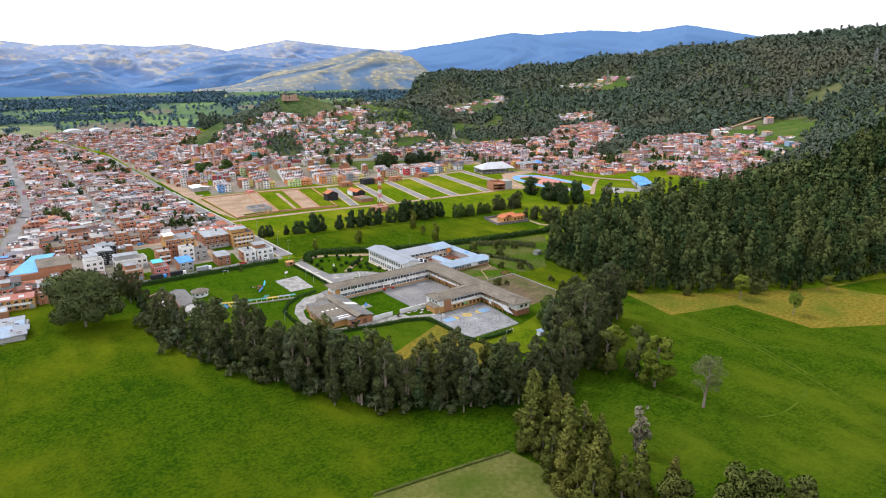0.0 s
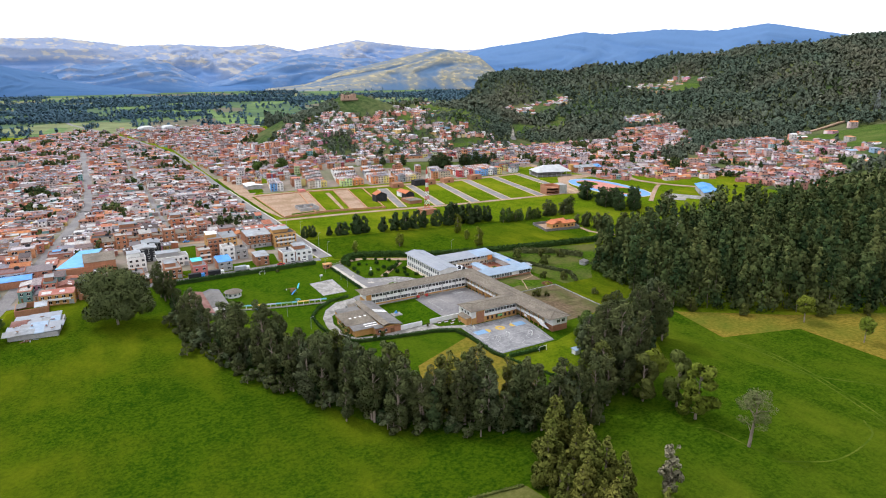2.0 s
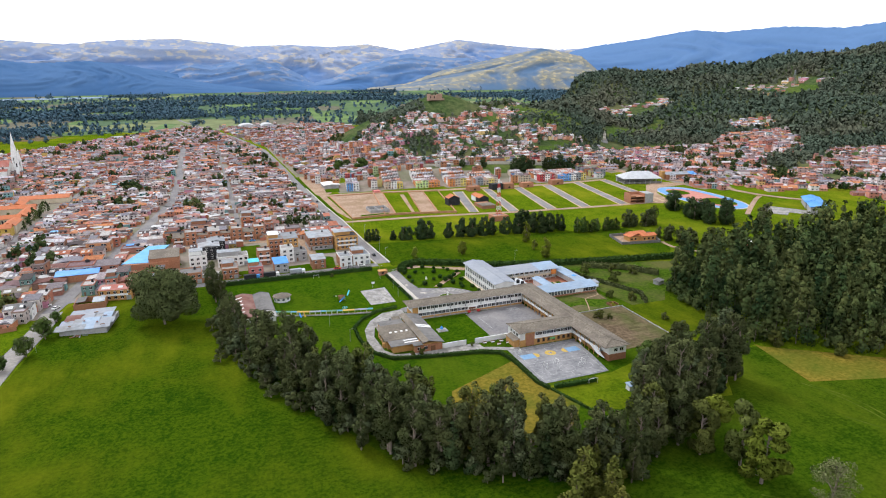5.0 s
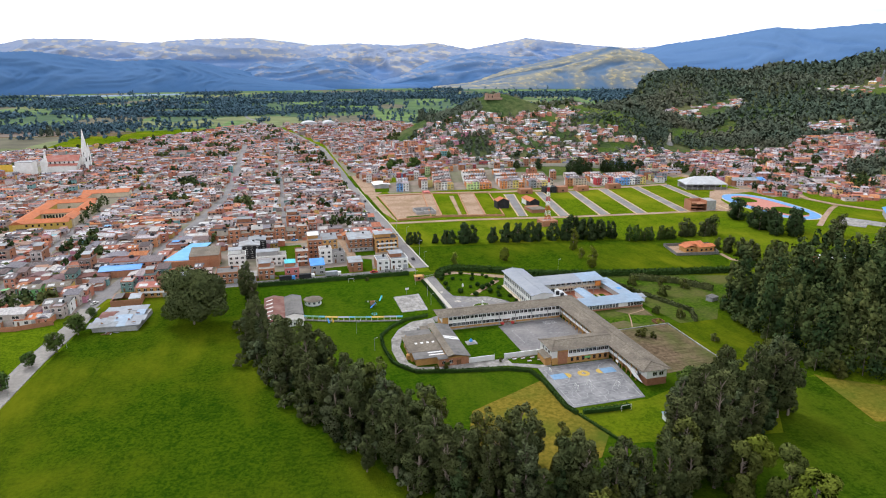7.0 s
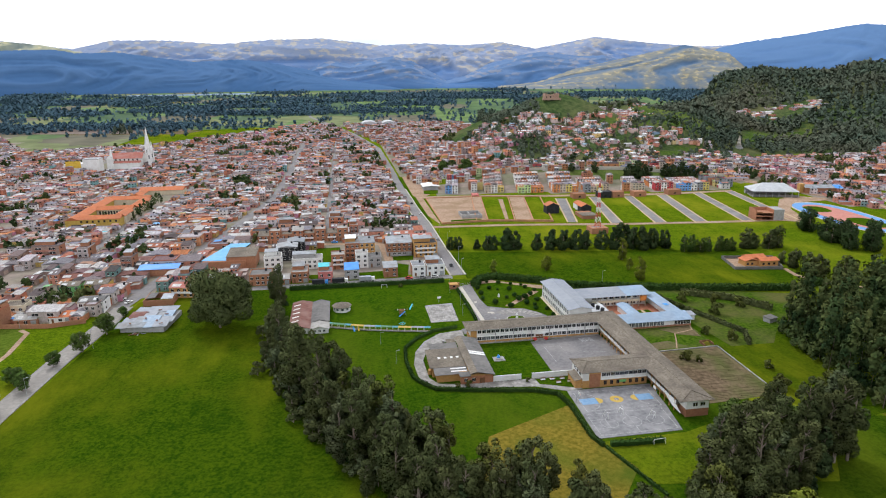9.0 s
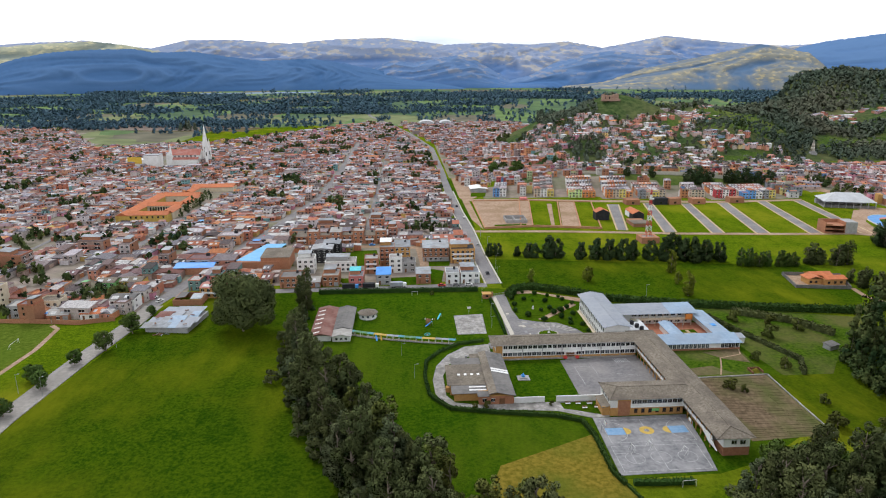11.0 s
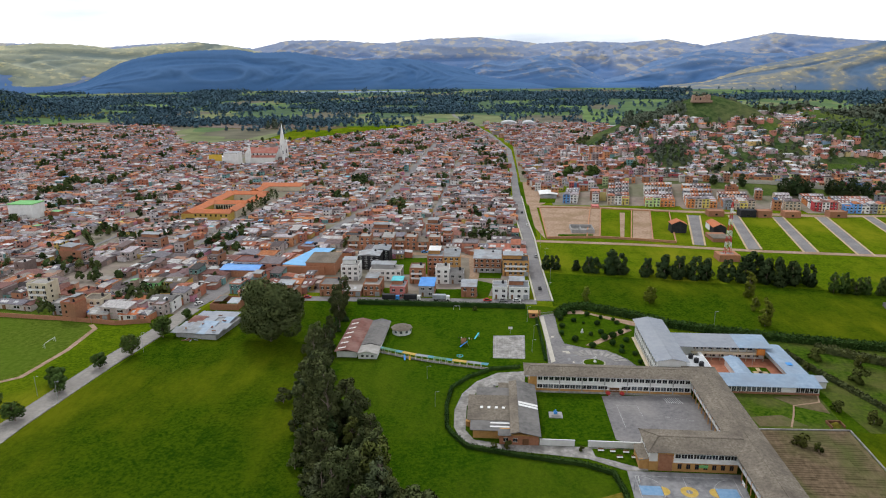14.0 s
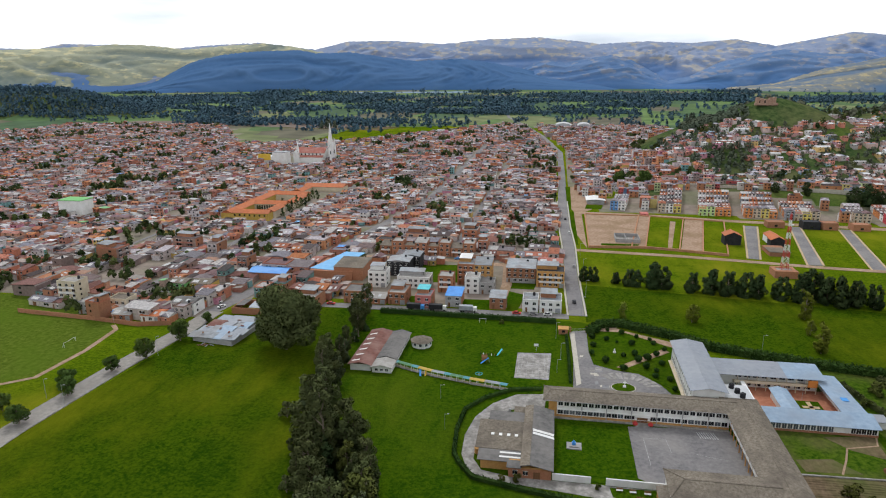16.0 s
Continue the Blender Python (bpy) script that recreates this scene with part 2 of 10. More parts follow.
M_METALB = surf("bluish_metal_roof", (0.200, 0.285, 0.385), (0.300, 0.390, 0.495), 0.5, 0.55, (0.230, 0.275, 0.330), 0.10, 0.7, 0.05, 3.0, spec=0.4)
M_ZINC = surf("weathered_zinc", (0.215, 0.235, 0.255), (0.360, 0.385, 0.405), 0.5, 0.6, (0.190, 0.165, 0.145), 0.16, 0.7, 0.1, 3.0, rand=0.28)
M_BLUE = surf("blue_sheet_roof", (0.030, 0.190, 0.560), (0.070, 0.300, 0.720), 0.3, 0.5, (0.160, 0.360, 0.620), 0.1, 0.4)
M_LBLUE = surf("light_blue_sheet_roof", (0.090, 0.330, 0.620), (0.150, 0.420, 0.700), 0.3, 0.5)
M_RED = surf("red_sheet_roof", (0.300, 0.085, 0.060), (0.420, 0.150, 0.110), 0.4, 0.8, (0.460, 0.300, 0.250), 0.15, 0.5)
M_RUST = surf("rusted_sheet_roof", (0.120, 0.048, 0.036), (0.215, 0.092, 0.070), 0.7, 0.85, (0.300, 0.190, 0.160), 0.2, 0.6)
M_PALE = surf("pale_coated_sheet", (0.430, 0.440, 0.450), (0.560, 0.565, 0.565), 0.3, 0.6, (0.360, 0.360, 0.350), 0.1, 0.5)
M_TERRA = surf("terracotta_floor", (0.330, 0.120, 0.065), (0.450, 0.190, 0.110), 0.6, 0.85)
M_TILE = surf("orange_clay_tile", (0.440, 0.125, 0.045), (0.560, 0.185, 0.072), 0.5, 0.85, (0.320, 0.130, 0.070), 0.1, 0.5)
M_BLACK = surf("black_paint", (0.010, 0.010, 0.012), (0.030, 0.030, 0.034), 0.5, 0.7)
M_GREYW = surf("grey_render", (0.280, 0.270, 0.260), (0.400, 0.390, 0.380), 0.5, 0.88)
M_PINK = surf("pink_paint", (0.520, 0.150, 0.130), (0.600, 0.220, 0.190), 0.5, 0.85)
M_GREENP = surf("green_paint", (0.160, 0.420, 0.130), (0.230, 0.520, 0.190), 0.5, 0.85)
M_YELLOW = surf("yellow_paint", (0.640, 0.400, 0.040), (0.740, 0.500, 0.080), 0.5, 0.8)
M_ORANGE = surf("orange_paint", (0.560, 0.190, 0.030), (0.640, 0.250, 0.060), 0.5, 0.8)
M_REDP = surf("red_paint", (0.420, 0.030, 0.030), (0.540, 0.060, 0.050), 0.5, 0.7)
M_BLUEP = surf("blue_paint", (0.050, 0.240, 0.600), (0.090, 0.330, 0.700), 0.5, 0.6)
M_TURQ = surf("turquoise_paint", (0.060, 0.420, 0.480), (0.110, 0.540, 0.580), 0.5, 0.6)
M_TRACK = surf("blue_track", (0.100, 0.250, 0.500), (0.160, 0.330, 0.600), 0.3, 0.8)
M_TRACKR = surf("red_track", (0.420, 0.160, 0.120), (0.520, 0.220, 0.170), 0.3, 0.8)
M_GLASS = glass("dark_window_glass", (0.012, 0.014, 0.017))
M_GLASS2 = glass("grey_window_glass", (0.070, 0.080, 0.090))
M_GLASS3 = palette("curtained_windows", [(0.02, 0.022, 0.026), (0.10, 0.115, 0.13), (0.16, 0.17, 0.18), (0.05, 0.055, 0.06), (0.13, 0.14, 0.15)], .25, True)
M_WOOD = surf("brown_wood", (0.130, 0.060, 0.025), (0.220, 0.110, 0.050), 1.5, 0.8, stretch=(1, 1, 0.2))
M_TYRE = surf("black_rubber", (0.012, 0.012, 0.012), (0.022, 0.022, 0.022), 3.0, 0.9)
M_STEEL = surf("grey_steel", (0.300, 0.310, 0.320), (0.420, 0.430, 0.440), 1.0, 0.5, metal=0.4)
M_BARK = surf("grey_bark", (0.150, 0.115, 0.085), (0.300, 0.240, 0.190), 1.2, 0.95, stretch=(1, 1, 0.25), bump=0.5)
M_LINE = surf("road_marking", (0.240, 0.238, 0.236), (0.520, 0.510, 0.495), 1.2, 0.8)
M_BLUEM = surf("faded_blue_marking", (0.130, 0.260, 0.420), (0.230, 0.350, 0.500), 0.7, 0.85)
M_YELM = surf("faded_yellow_marking", (0.420, 0.280, 0.050), (0.560, 0.390, 0.100), 0.7, 0.85)


def leaf_mat(name, c1, c2, rand=0.2):
    m = surf(name, c1, c2, 0.25, 0.8, rand=rand, island=0.10, hue=0.012, spec=0.04)
    return m


M_LEAF_EUC = leaf_mat("eucalyptus_leaves", (0.050, 0.064, 0.024), (0.124, 0.138, 0.050))
M_LEAF_GUM = leaf_mat("grey_green_leaves", (0.062, 0.080, 0.038), (0.138, 0.158, 0.074))
M_LEAF_DARK = leaf_mat("dark_conifer_leaves", (0.030, 0.052, 0.020), (0.072, 0.102, 0.038))
M_LEAF_STREET = leaf_mat("glossy_green_leaves", (0.046, 0.080, 0.018), (0.110, 0.158, 0.036))
M_LEAF_CYP = leaf_mat("golden_cypress_leaves", (0.084, 0.098, 0.016), (0.190, 0.192, 0.040))
M_LEAF_BRIGHT = leaf_mat("fresh_green_leaves", (0.112, 0.142, 0.014), (0.225, 0.258, 0.034))
M_LEAF_OLIVE = leaf_mat("olive_leaves", (0.066, 0.080, 0.018), (0.136, 0.148, 0.036))
M_LEAF_BARE = leaf_mat("sparse_dry_twigs", (0.200, 0.175, 0.110), (0.300, 0.270, 0.180))
M_LEAF_PALE = leaf_mat("pale_sparse_leaves", (0.150, 0.165, 0.060), (0.240, 0.250, 0.110))
M_HEDGE = leaf_mat("clipped_hedge_leaves", (0.020, 0.048, 0.010), (0.045, 0.085, 0.018))


def far_leaf(name, c1, c2, c3=None, scale3=0.006):
    return surf(name, c1, c2, 0.09, 0.85, c3, scale3, 0.8, island=0.14, hue=0.015, spec=0.03, tight=0.10)


M_FOREST = far_leaf("forest_leaves", (0.020, 0.038, 0.014), (0.068, 0.098, 0.032), (0.112, 0.120, 0.038), 0.045)
# Hill woods: dark tones lifted and blued, so haze sits in the colour.
M_FOREST_HILL = far_leaf("hazed_hill_leaves", (0.066, 0.094, 0.066), (0.100, 0.128, 0.088), (0.140, 0.132, 0.086))
# The blue of distance haze is painted into these leaves.
M_FOREST_FAR = far_leaf("hazed_plain_leaves", (0.050, 0.094, 0.130), (0.084, 0.138, 0.165))


# ---------------------------------------------------------------- mesh building
class Solid:
    """Collects boxes, slabs, roofs and tubes into one mesh."""

    def __init__(self):
        self.v, self.f, self.mi = [], [], []

    def add(self, verts, faces, mi=0):
        k = len(self.v)
        self.v.extend(verts)
        self.f.extend([tuple(i + k for i in q) for q in faces])
        self.mi.extend([mi] * len(faces))
        return self

    def box(self, x0, x1, y0, y1, z0, z1, mi=0):
        v = [(x0, y0, z0), (x1, y0, z0), (x1, y1, z0), (x0, y1, z0), (x0, y0, z1), (x1, y0, z1), (x1, y1, z1), (x0, y1, z1)]
        return self.add(v, [(0, 3, 2, 1), (4, 5, 6, 7), (0, 1, 5, 4), (1, 2, 6, 5), (2, 3, 7, 6), (3, 0, 4, 7)], mi)

    def prism(self, pts, z0, z1, mi=0):
        n = len(pts)
        area = sum(pts[i][0] * pts[(i + 1) % n][1] - pts[(i + 1) % n][0] * pts[i][1] for i in range(n))
        if area < 0:
            pts = pts[::-1]
        v = [(x, y, z0) for x, y in pts] + [(x, y, z1) for x, y in pts]
        f = [tuple(range(n, 2 * n)), tuple(range(n - 1, -1, -1))] + [(i, (i + 1) % n, n + (i + 1) % n, n + i) for i in range(n)]
        return self.add(v, f, mi)

    def gable(self, x0, x1, y0, y1, z, h, along="x", t=0.18, mi=0):
        """A pitched roof with a thickness; its ridge runs along x or y."""
        if along == "x":
            ym = (y0 + y1) / 2
            top = [(x0, y0, z + t), (x1, y0, z + t), (x1, ym, z + h + t), (x0, ym, z + h + t), (x0, y1, z + t), (x1, y1, z + t)]
        else:
            xm = (x0 + x1) / 2
            top = [(x0, y1, z + t), (x0, y0, z + t), (xm, y0, z + h + t), (xm, y1, z + h + t), (x1, y1, z + t), (x1, y0, z + t)]
        low = [(x, y, q - t) for x, y, q in top]
        f = [(0, 1, 2, 3), (3, 2, 5, 4), (7, 6, 9, 8), (8, 9, 10, 11), (0, 6, 7, 1), (5, 11, 10, 4), (1, 7, 8, 2), (2, 8, 11, 5), (6, 0, 3, 9), (9, 3, 4, 10)]
        return self.add(top + low, f, mi)

    def gable_fill(self, x0, x1, y0, y1, z, h, along="x", mi=0):
        if along == "x":
            ym = (y0 + y1) / 2
            v = [(x0, y0, z), (x0, y1, z), (x0, ym, z + h), (x1, y0, z), (x1, y1, z), (x1, ym, z + h)]
        else:
            xm = (x0 + x1) / 2
            v = [(x0, y0, z), (x1, y0, z), (xm, y0, z + h), (x0, y1, z), (x1, y1, z), (xm, y1, z + h)]
        return self.add(v, [(0, 1, 2), (3, 5, 4)], mi)

    def shed(self, x0, x1, y0, y1, za, zb, along="y", t=0.15, mi=0):
        """A single slope: za at the low edge, zb at the high one."""
        if along == "y":
            c = [(x0, y0, za), (x1, y0, za), (x1, y1, zb), (x0, y1, zb)]
        else:
            c = [(x0, y0, za), (x1, y0, zb), (x1, y1, zb), (x0, y1, za)]
        v = c + [(x, y, z + t) for x, y, z in c]
        return self.add(v, [(0, 3, 2, 1), (4, 5, 6, 7), (0, 1, 5, 4), (1, 2, 6, 5), (2, 3, 7, 6), (3, 0, 4, 7)], mi)

    def tube(self, p, q, r0, r1, n=7, mi=0):
        p, q = Vector(p), Vector(q)
        d = (q - p).normalized()
        a = d.orthogonal().normalized()
        b = d.cross(a)
        ring = [(math.cos(2 * math.pi * i / n), math.sin(2 * math.pi * i / n)) for i in range(n)]
        v = [tuple(p + (a * c + b * s) * r0) for c, s in ring] + [tuple(q + (a * c + b * s) * r1) for c, s in ring]
        f = [(i, (i + 1) % n, n + (i + 1) % n, n + i) for i in range(n)] + [tuple(range(n - 1, -1, -1)), tuple(range(n, 2 * n))]
        return self.add(v, f, mi)

    def cone(self, x, y, z0, z1, r0, r1, n=12, mi=0):
        return self.tube((x, y, z0), (x, y, z1), r0, r1, n, mi)

    def mesh(self, name, mats):
        me = bpy.data.meshes.new(name)
        me.from_pydata(self.v, [], self.f)
        for m in mats:
            me.materials.append(m)
        if len(mats) > 1:
            me.polygons.foreach_set("material_index", self.mi)
        me.validate()
        return me


def part(name, solid, mats, parent=None, label="", kind="", smooth=False):
    """Links a Solid as one mesh object, under a thing where one is given."""
    mats = mats if isinstance(mats, (list, tuple)) else [mats]
    me = solid.mesh(name, mats)
    if smooth:
        me.polygons.foreach_set("use_smooth", [True] * len(me.polygons))
    ob = new(name, me)
    if parent is not None:
        ob.parent = parent
    return tagged(ob, label=label, kind=kind)


def thing(name, label, category, group="", at=(0, 0, 0), turn=0.0):
    ob = new(name)
    ob.empty_display_size = 1.0
    ob.matrix_basis = pose(*at, 0, 0, turn)
    return tagged(ob, label=label, category=category, group=group)


def same_mesh(name, ob, parent, at, turn=0.0, scale=(1, 1, 1)):
    """Another object on the same mesh, as a part of the parent."""
    o = new(name, ob.data)
    o.parent = parent
    o.matrix_basis = pose(*at, 0, 0, turn) @ Matrix.Diagonal((*scale, 1))
    return o


def fast_mesh(name, verts, faces, mats, mat_index=None, smooth=False, normals=None):
    """A mesh straight from arrays; all faces have the same number of corners."""
    verts, faces = np.asarray(verts, np.float32), np.asarray(faces, np.int32)
    me = bpy.data.meshes.new(name)
    k = faces.shape[1]
    me.vertices.add(len(verts))
    me.vertices.foreach_set("co", verts.ravel())
    me.loops.add(faces.size)
    me.loops.foreach_set("vertex_index", faces.ravel())
    me.polygons.add(len(faces))
    me.polygons.foreach_set("loop_start", np.arange(len(faces), dtype=np.int32) * k)
    for m in mats:
        me.materials.append(m)
    if mat_index is not None:
        me.polygons.foreach_set("material_index", np.asarray(mat_index, np.int32))
    me.polygons.foreach_set("use_smooth", np.full(len(faces), bool(smooth or normals is not None)))
    me.update(calc_edges=True)
    if normals is not None:
        me.normals_split_custom_set_from_vertices(np.asarray(normals, np.float32))
    return me




def inside(pts, poly):
    """Which of the points lie within the polygon."""
    pts = np.atleast_2d(np.asarray(pts, float))
    x, y = pts[:, 0], pts[:, 1]
    r = np.zeros(len(pts), bool)
    for i in range(len(poly)):
        (x0, y0), (x1, y1) = poly[i - 1], poly[i]
        c = (y0 > y) != (y1 > y)
        with np.errstate(divide="ignore", invalid="ignore"):
            r ^= c & (x < (x1 - x0) * (y - y0) / ((y1 - y0) or 1e-9) + x0)
    return r


def from_line(pts, line):
    """The distance of the points from a polyline."""
    pts = np.atleast_2d(np.asarray(pts, float))[:, :2]
    best = np.full(len(pts), 1e9)
    for a, b in zip(line[:-1], line[1:]):
        a, b = np.array(a, float), np.array(b, float)
        s = np.clip(((pts - a) @ (b - a)) / ((b - a) @ (b - a)), 0, 1)
        best = np.minimum(best, np.hypot(*(pts - a - s[:, None] * (b - a)).T))
    return best


def ribbon(line, width):
    """The outline of a strip of that width along a polyline."""
    left, right = [], []
    for i, p in enumerate(line):
        a, b = Vector(line[max(i - 1, 0)]), Vector(line[min(i + 1, len(line) - 1)])
        d = (b - a).normalized()
        left.append((p[0] - d.y * width / 2, p[1] + d.x * width / 2))
        right.append((p[0] + d.y * width / 2, p[1] - d.x * width / 2))
    return left, right


# ---------------------------------------------------------------- the lie of the land
TOWN_HILL = [(150, 450, 10), (235, 442, 10), (325, 417, 7), (160, 501, 17), (153, 559, 34), (236, 609, 51), (294, 583, 45), (372, 584, 48), (330, 495, 14),
             (440, 540, 5), (235, 660, 78), (322, 611, 49), (362, 703, 50), (430, 640, 40), (250, 760, 49), (544, 769, 45), (480, 590, 9), (420, 430, 2),
             (20, 420, 0), (20, 620, 0), (60, 820, 0), (130, 1000, 0), (200, 1250, 0), (-120, 700, 0), (90, 360, 0), (220, 330, 0), (340, 290, 0),
             (120, 640, 30), (300, 900, 7)]
EAST_HILLS = [(430, 190, 0), (330, 60, 0), (150, -150, 0), (320, -180, 0), (480, 340, 1), (450, 10, 3), (500, -200, 8), (560, 434, 3), (600, 373, 4),
              (600, 163, 9), (719, 375, 12), (814, 340, 23), (716, 595, 10), (790, 665, 22), (650, 740, 13), (560, 815, 44), (700, 860, 48), (600, 60, 16),
              (742, 75, 40), (880, 620, 48), (1000, 700, 72), (900, -100, 90), (1000, 200, 105), (748, 1112, 84), (894, 1009, 102), (1069, 849, 114), (1171, 728, 129),
              (1277, 486, 151), (1346, 338, 172), (1600, 600, 176), (1450, 1150, 117), (600, 1500, 0), (500, 1000, 12), (715, 1130, 28), (680, 1150, 18), (665, 1070, 23),
              (660, 1250, 0), (560, 1120, 0), (610, 1010, 30), (540, 930, 26), (470, 830, 37), (420, 760, 57), (720, 1320, 7), (450, 1250, 0), (350, 1050, 0),
              (800, 1075, 104), (790, 1150, 72), (1000, 1750, 0), (800, 1500, 0), (1350, 1700, 0), (900, 2000, 0), (500, 1700, 0), (1250, 2100, 0), (1000, 1400, 30)]
_ctl = np.array(TOWN_HILL + EAST_HILLS, float)


def _kernel(d):
    return np.sqrt(d * d + 45.0 ** 2)


_wts = np.linalg.solve(_kernel(np.hypot(_ctl[:, None, 0] - _ctl[None, :, 0], _ctl[:, None, 1] - _ctl[None, :, 1])), _ctl[:, 2])


def smooth_step(a, b, x):
    s = np.clip((x - a) / (b - a), 0, 1)
    return s * s * (3 - 2 * s)


def height(x, y):
    """The ground's height: flat valley floor, the town's hill and the wooded hills east of it."""
    x, y = np.asarray(x, float), np.asarray(y, float)
    h = np.zeros(x.shape)
    for (cx, cy, _), k in zip(_ctl, _wts):
        h += k * _kernel(np.hypot(x - cx, y - cy))
    near = smooth_step(395, 440, y + np.clip((x - 330) * 0.9, 0, 400))
    near = np.where(x > 330, np.maximum(near, smooth_step(380, 480, x + 0.15 * y)), near)
    west = smooth_step(40, 120, x)
    out = 1 - smooth_step(1500, 2300, np.hypot(x - 300, y - 400))
    h = np.clip(h, 0, 210) * near * west * out
    a, b = x * .78 + y * .62, x * .62 - y * .78
    spurs = np.sin(b * .031 + 1.6 * np.sin(a * .009)) * 4.5 + np.sin(b * .067 + a * .021 + 2) * 2.2 + np.sin(a * .043 + 1.3 * np.sin(b * .02)) * 2.5
    h = h + spurs * smooth_step(22, 75, h)
    h = h + 66 * np.exp(-(((x + 1500) / 290) ** 2 + ((y - 1500) / 190) ** 2) ** 1.5)
    return h


def ground_z(x, y):
    return float(height(np.array([x]), np.array([y]))[0])

# ---------------------------------------------------------------- ground, plain, mountains
def plain_material():
    m = bpy.data.materials.new("valley_fields")
    m.use_nodes = True
    n, l = m.node_tree.nodes, m.node_tree.links
    b = n["Principled BSDF"]
    b.inputs["Roughness"].default_value, b.inputs["Specular IOR Level"].default_value = 0.95, 0.1
    g = n.new("ShaderNodeNewGeometry")
    mp = n.new("ShaderNodeMapping")
    mp.inputs["Scale"].default_value = (1, 0.55, 1)
    mp.inputs["Rotation"].default_value = (0, 0, 0.2)
    l.new(g.outputs["Position"], mp.inputs[0])
    v = n.new("ShaderNodeTexVoronoi")
    v.distance = "CHEBYCHEV"
    v.inputs["Scale"].default_value = 0.007
    l.new(mp.outputs[0], v.inputs["Vector"])
    sep = n.new("ShaderNodeSeparateColor")
    l.new(v.outputs["Color"], sep.inputs[0])
    r = n.new("ShaderNodeValToRGB")
    r.color_ramp.interpolation = "CONSTANT"
    cols = [(0.080, 0.140, 0.050), (0.110, 0.180, 0.055), (0.060, 0.110, 0.050), (0.165, 0.190, 0.080), (0.090, 0.150, 0.050), (0.130, 0.120, 0.080), (0.125, 0.195, 0.060), (0.070, 0.120, 0.055)]
    while len(r.color_ramp.elements) < len(cols):
        r.color_ramp.elements.new(1.0)
    for k, c in enumerate(cols):
        r.color_ramp.elements[k].position, r.color_ramp.elements[k].color = k / len(cols), (*c, 1)
    l.new(sep.outputs[0], r.inputs[0])
    t = n.new("ShaderNodeTexNoise")
    t.inputs["Scale"].default_value, t.inputs["Detail"].default_value = 0.02, 8
    l.new(g.outputs["Position"], t.inputs["Vector"])
    mr = n.new("ShaderNodeMapRange")
    mr.inputs[1].default_value, mr.inputs[2].default_value, mr.inputs[3].default_value, mr.inputs[4].default_value = 0.3, 0.7, 0.65, 1.25
    l.new(t.outputs["Fac"], mr.inputs[0])
    hs = n.new("ShaderNodeHueSaturation")
    l.new(mr.outputs[0], hs.inputs["Value"])
    l.new(r.outputs[0], hs.inputs["Color"])
    l.new(hs.outputs[0], b.inputs["Base Color"])
    return m


M_PLAIN = plain_material()
M_PLOUGH = surf("ploughed_soil", (0.130, 0.095, 0.075), (0.180, 0.135, 0.105), 0.02, 0.95)


def steps_out(a, b, fine, far, grow=1.13):
    """Even steps from a to b, then wider and wider ones on both sides."""
    mid = list(np.arange(a, b + 0.1, fine))
    up, s = [mid[-1]], fine
    while up[-1] < far:
        s *= grow
        up.append(up[-1] + s)
    dn, s = [mid[0]], fine
    while dn[-1] > -far:
        s *= grow
        dn.append(dn[-1] - s)
    return np.array(dn[:0:-1] + mid + up[1:])


TOWN_WEST = [(-1080, 1180), (-1080, 520), (-420, 122), (-300, 122), (-215, 122), (-178, 96), (-160, 138), (3, 137), (1, 800), (-32, 1010), (-66, 1225), (-103, 1290), (-275, 1018),
             (-333, 918), (-415, 887), (-512, 831), (-723, 1190), (-924, 1190)]
TOWN_NORTH = [(18, 500), (18, 800), (-12, 1010), (-46, 1235), (210, 1235), (215, 1000), (130, 760), (95, 640), (120, 560), (150, 470), (118, 452), (60, 470)]
ESTATE = [(40, 384), (120, 378), (315, 352), (330, 400), (120, 448), (40, 440)]
HILL_TOWN = [(120, 560), (150, 470), (250, 462), (330, 470), (440, 480), (420, 560), (372, 600), (330, 620), (240, 612), (185, 640), (130, 650), (95, 640)]
EAST_TOWN = [(372, 262), (395, 245), (430, 310), (500, 350), (600, 373), (690, 420), (783, 545), (716, 600), (640, 540), (571, 563), (440, 560), (400, 470), (350, 437), (345, 400), (378, 333)]
EAST_TOWN_2 = [(433, 215), (453, 254), (510, 290), (568, 324), (690, 382), (746, 352), (740, 287), (700, 205), (610, 135), (476, 98), (470, 150), (480, 195)]
HILL_LOTS = [(766, 330), (815, 318), (850, 300), (790, 245), (725, 205), (717, 248), (750, 300)]
SLOPE_ROW = [(757, 320), (834, 266), (806, 246), (736, 296)]
SLOPE_LOW = [(704, 246), (707, 162), (640, 122), (585, 132), (600, 200), (660, 262)]
VILLAGE_A = [(795, 682), (830, 613), (790, 568), (752, 610), (765, 640)]
VILLAGE_B = [(920, 800), (1036, 775), (1067, 689), (1030, 700), (1005, 745), (940, 715)]
VILLAGE_C = [(560, 878), (640, 850), (785, 850), (780, 800), (640, 790), (588, 774), (540, 800)]
VILLAGE_D = [(300, 650), (350, 620), (420, 690), (420, 760), (350, 740)]
BUILT_UP = (TOWN_WEST, TOWN_NORTH, ESTATE, HILL_TOWN, EAST_TOWN, VILLAGE_A)

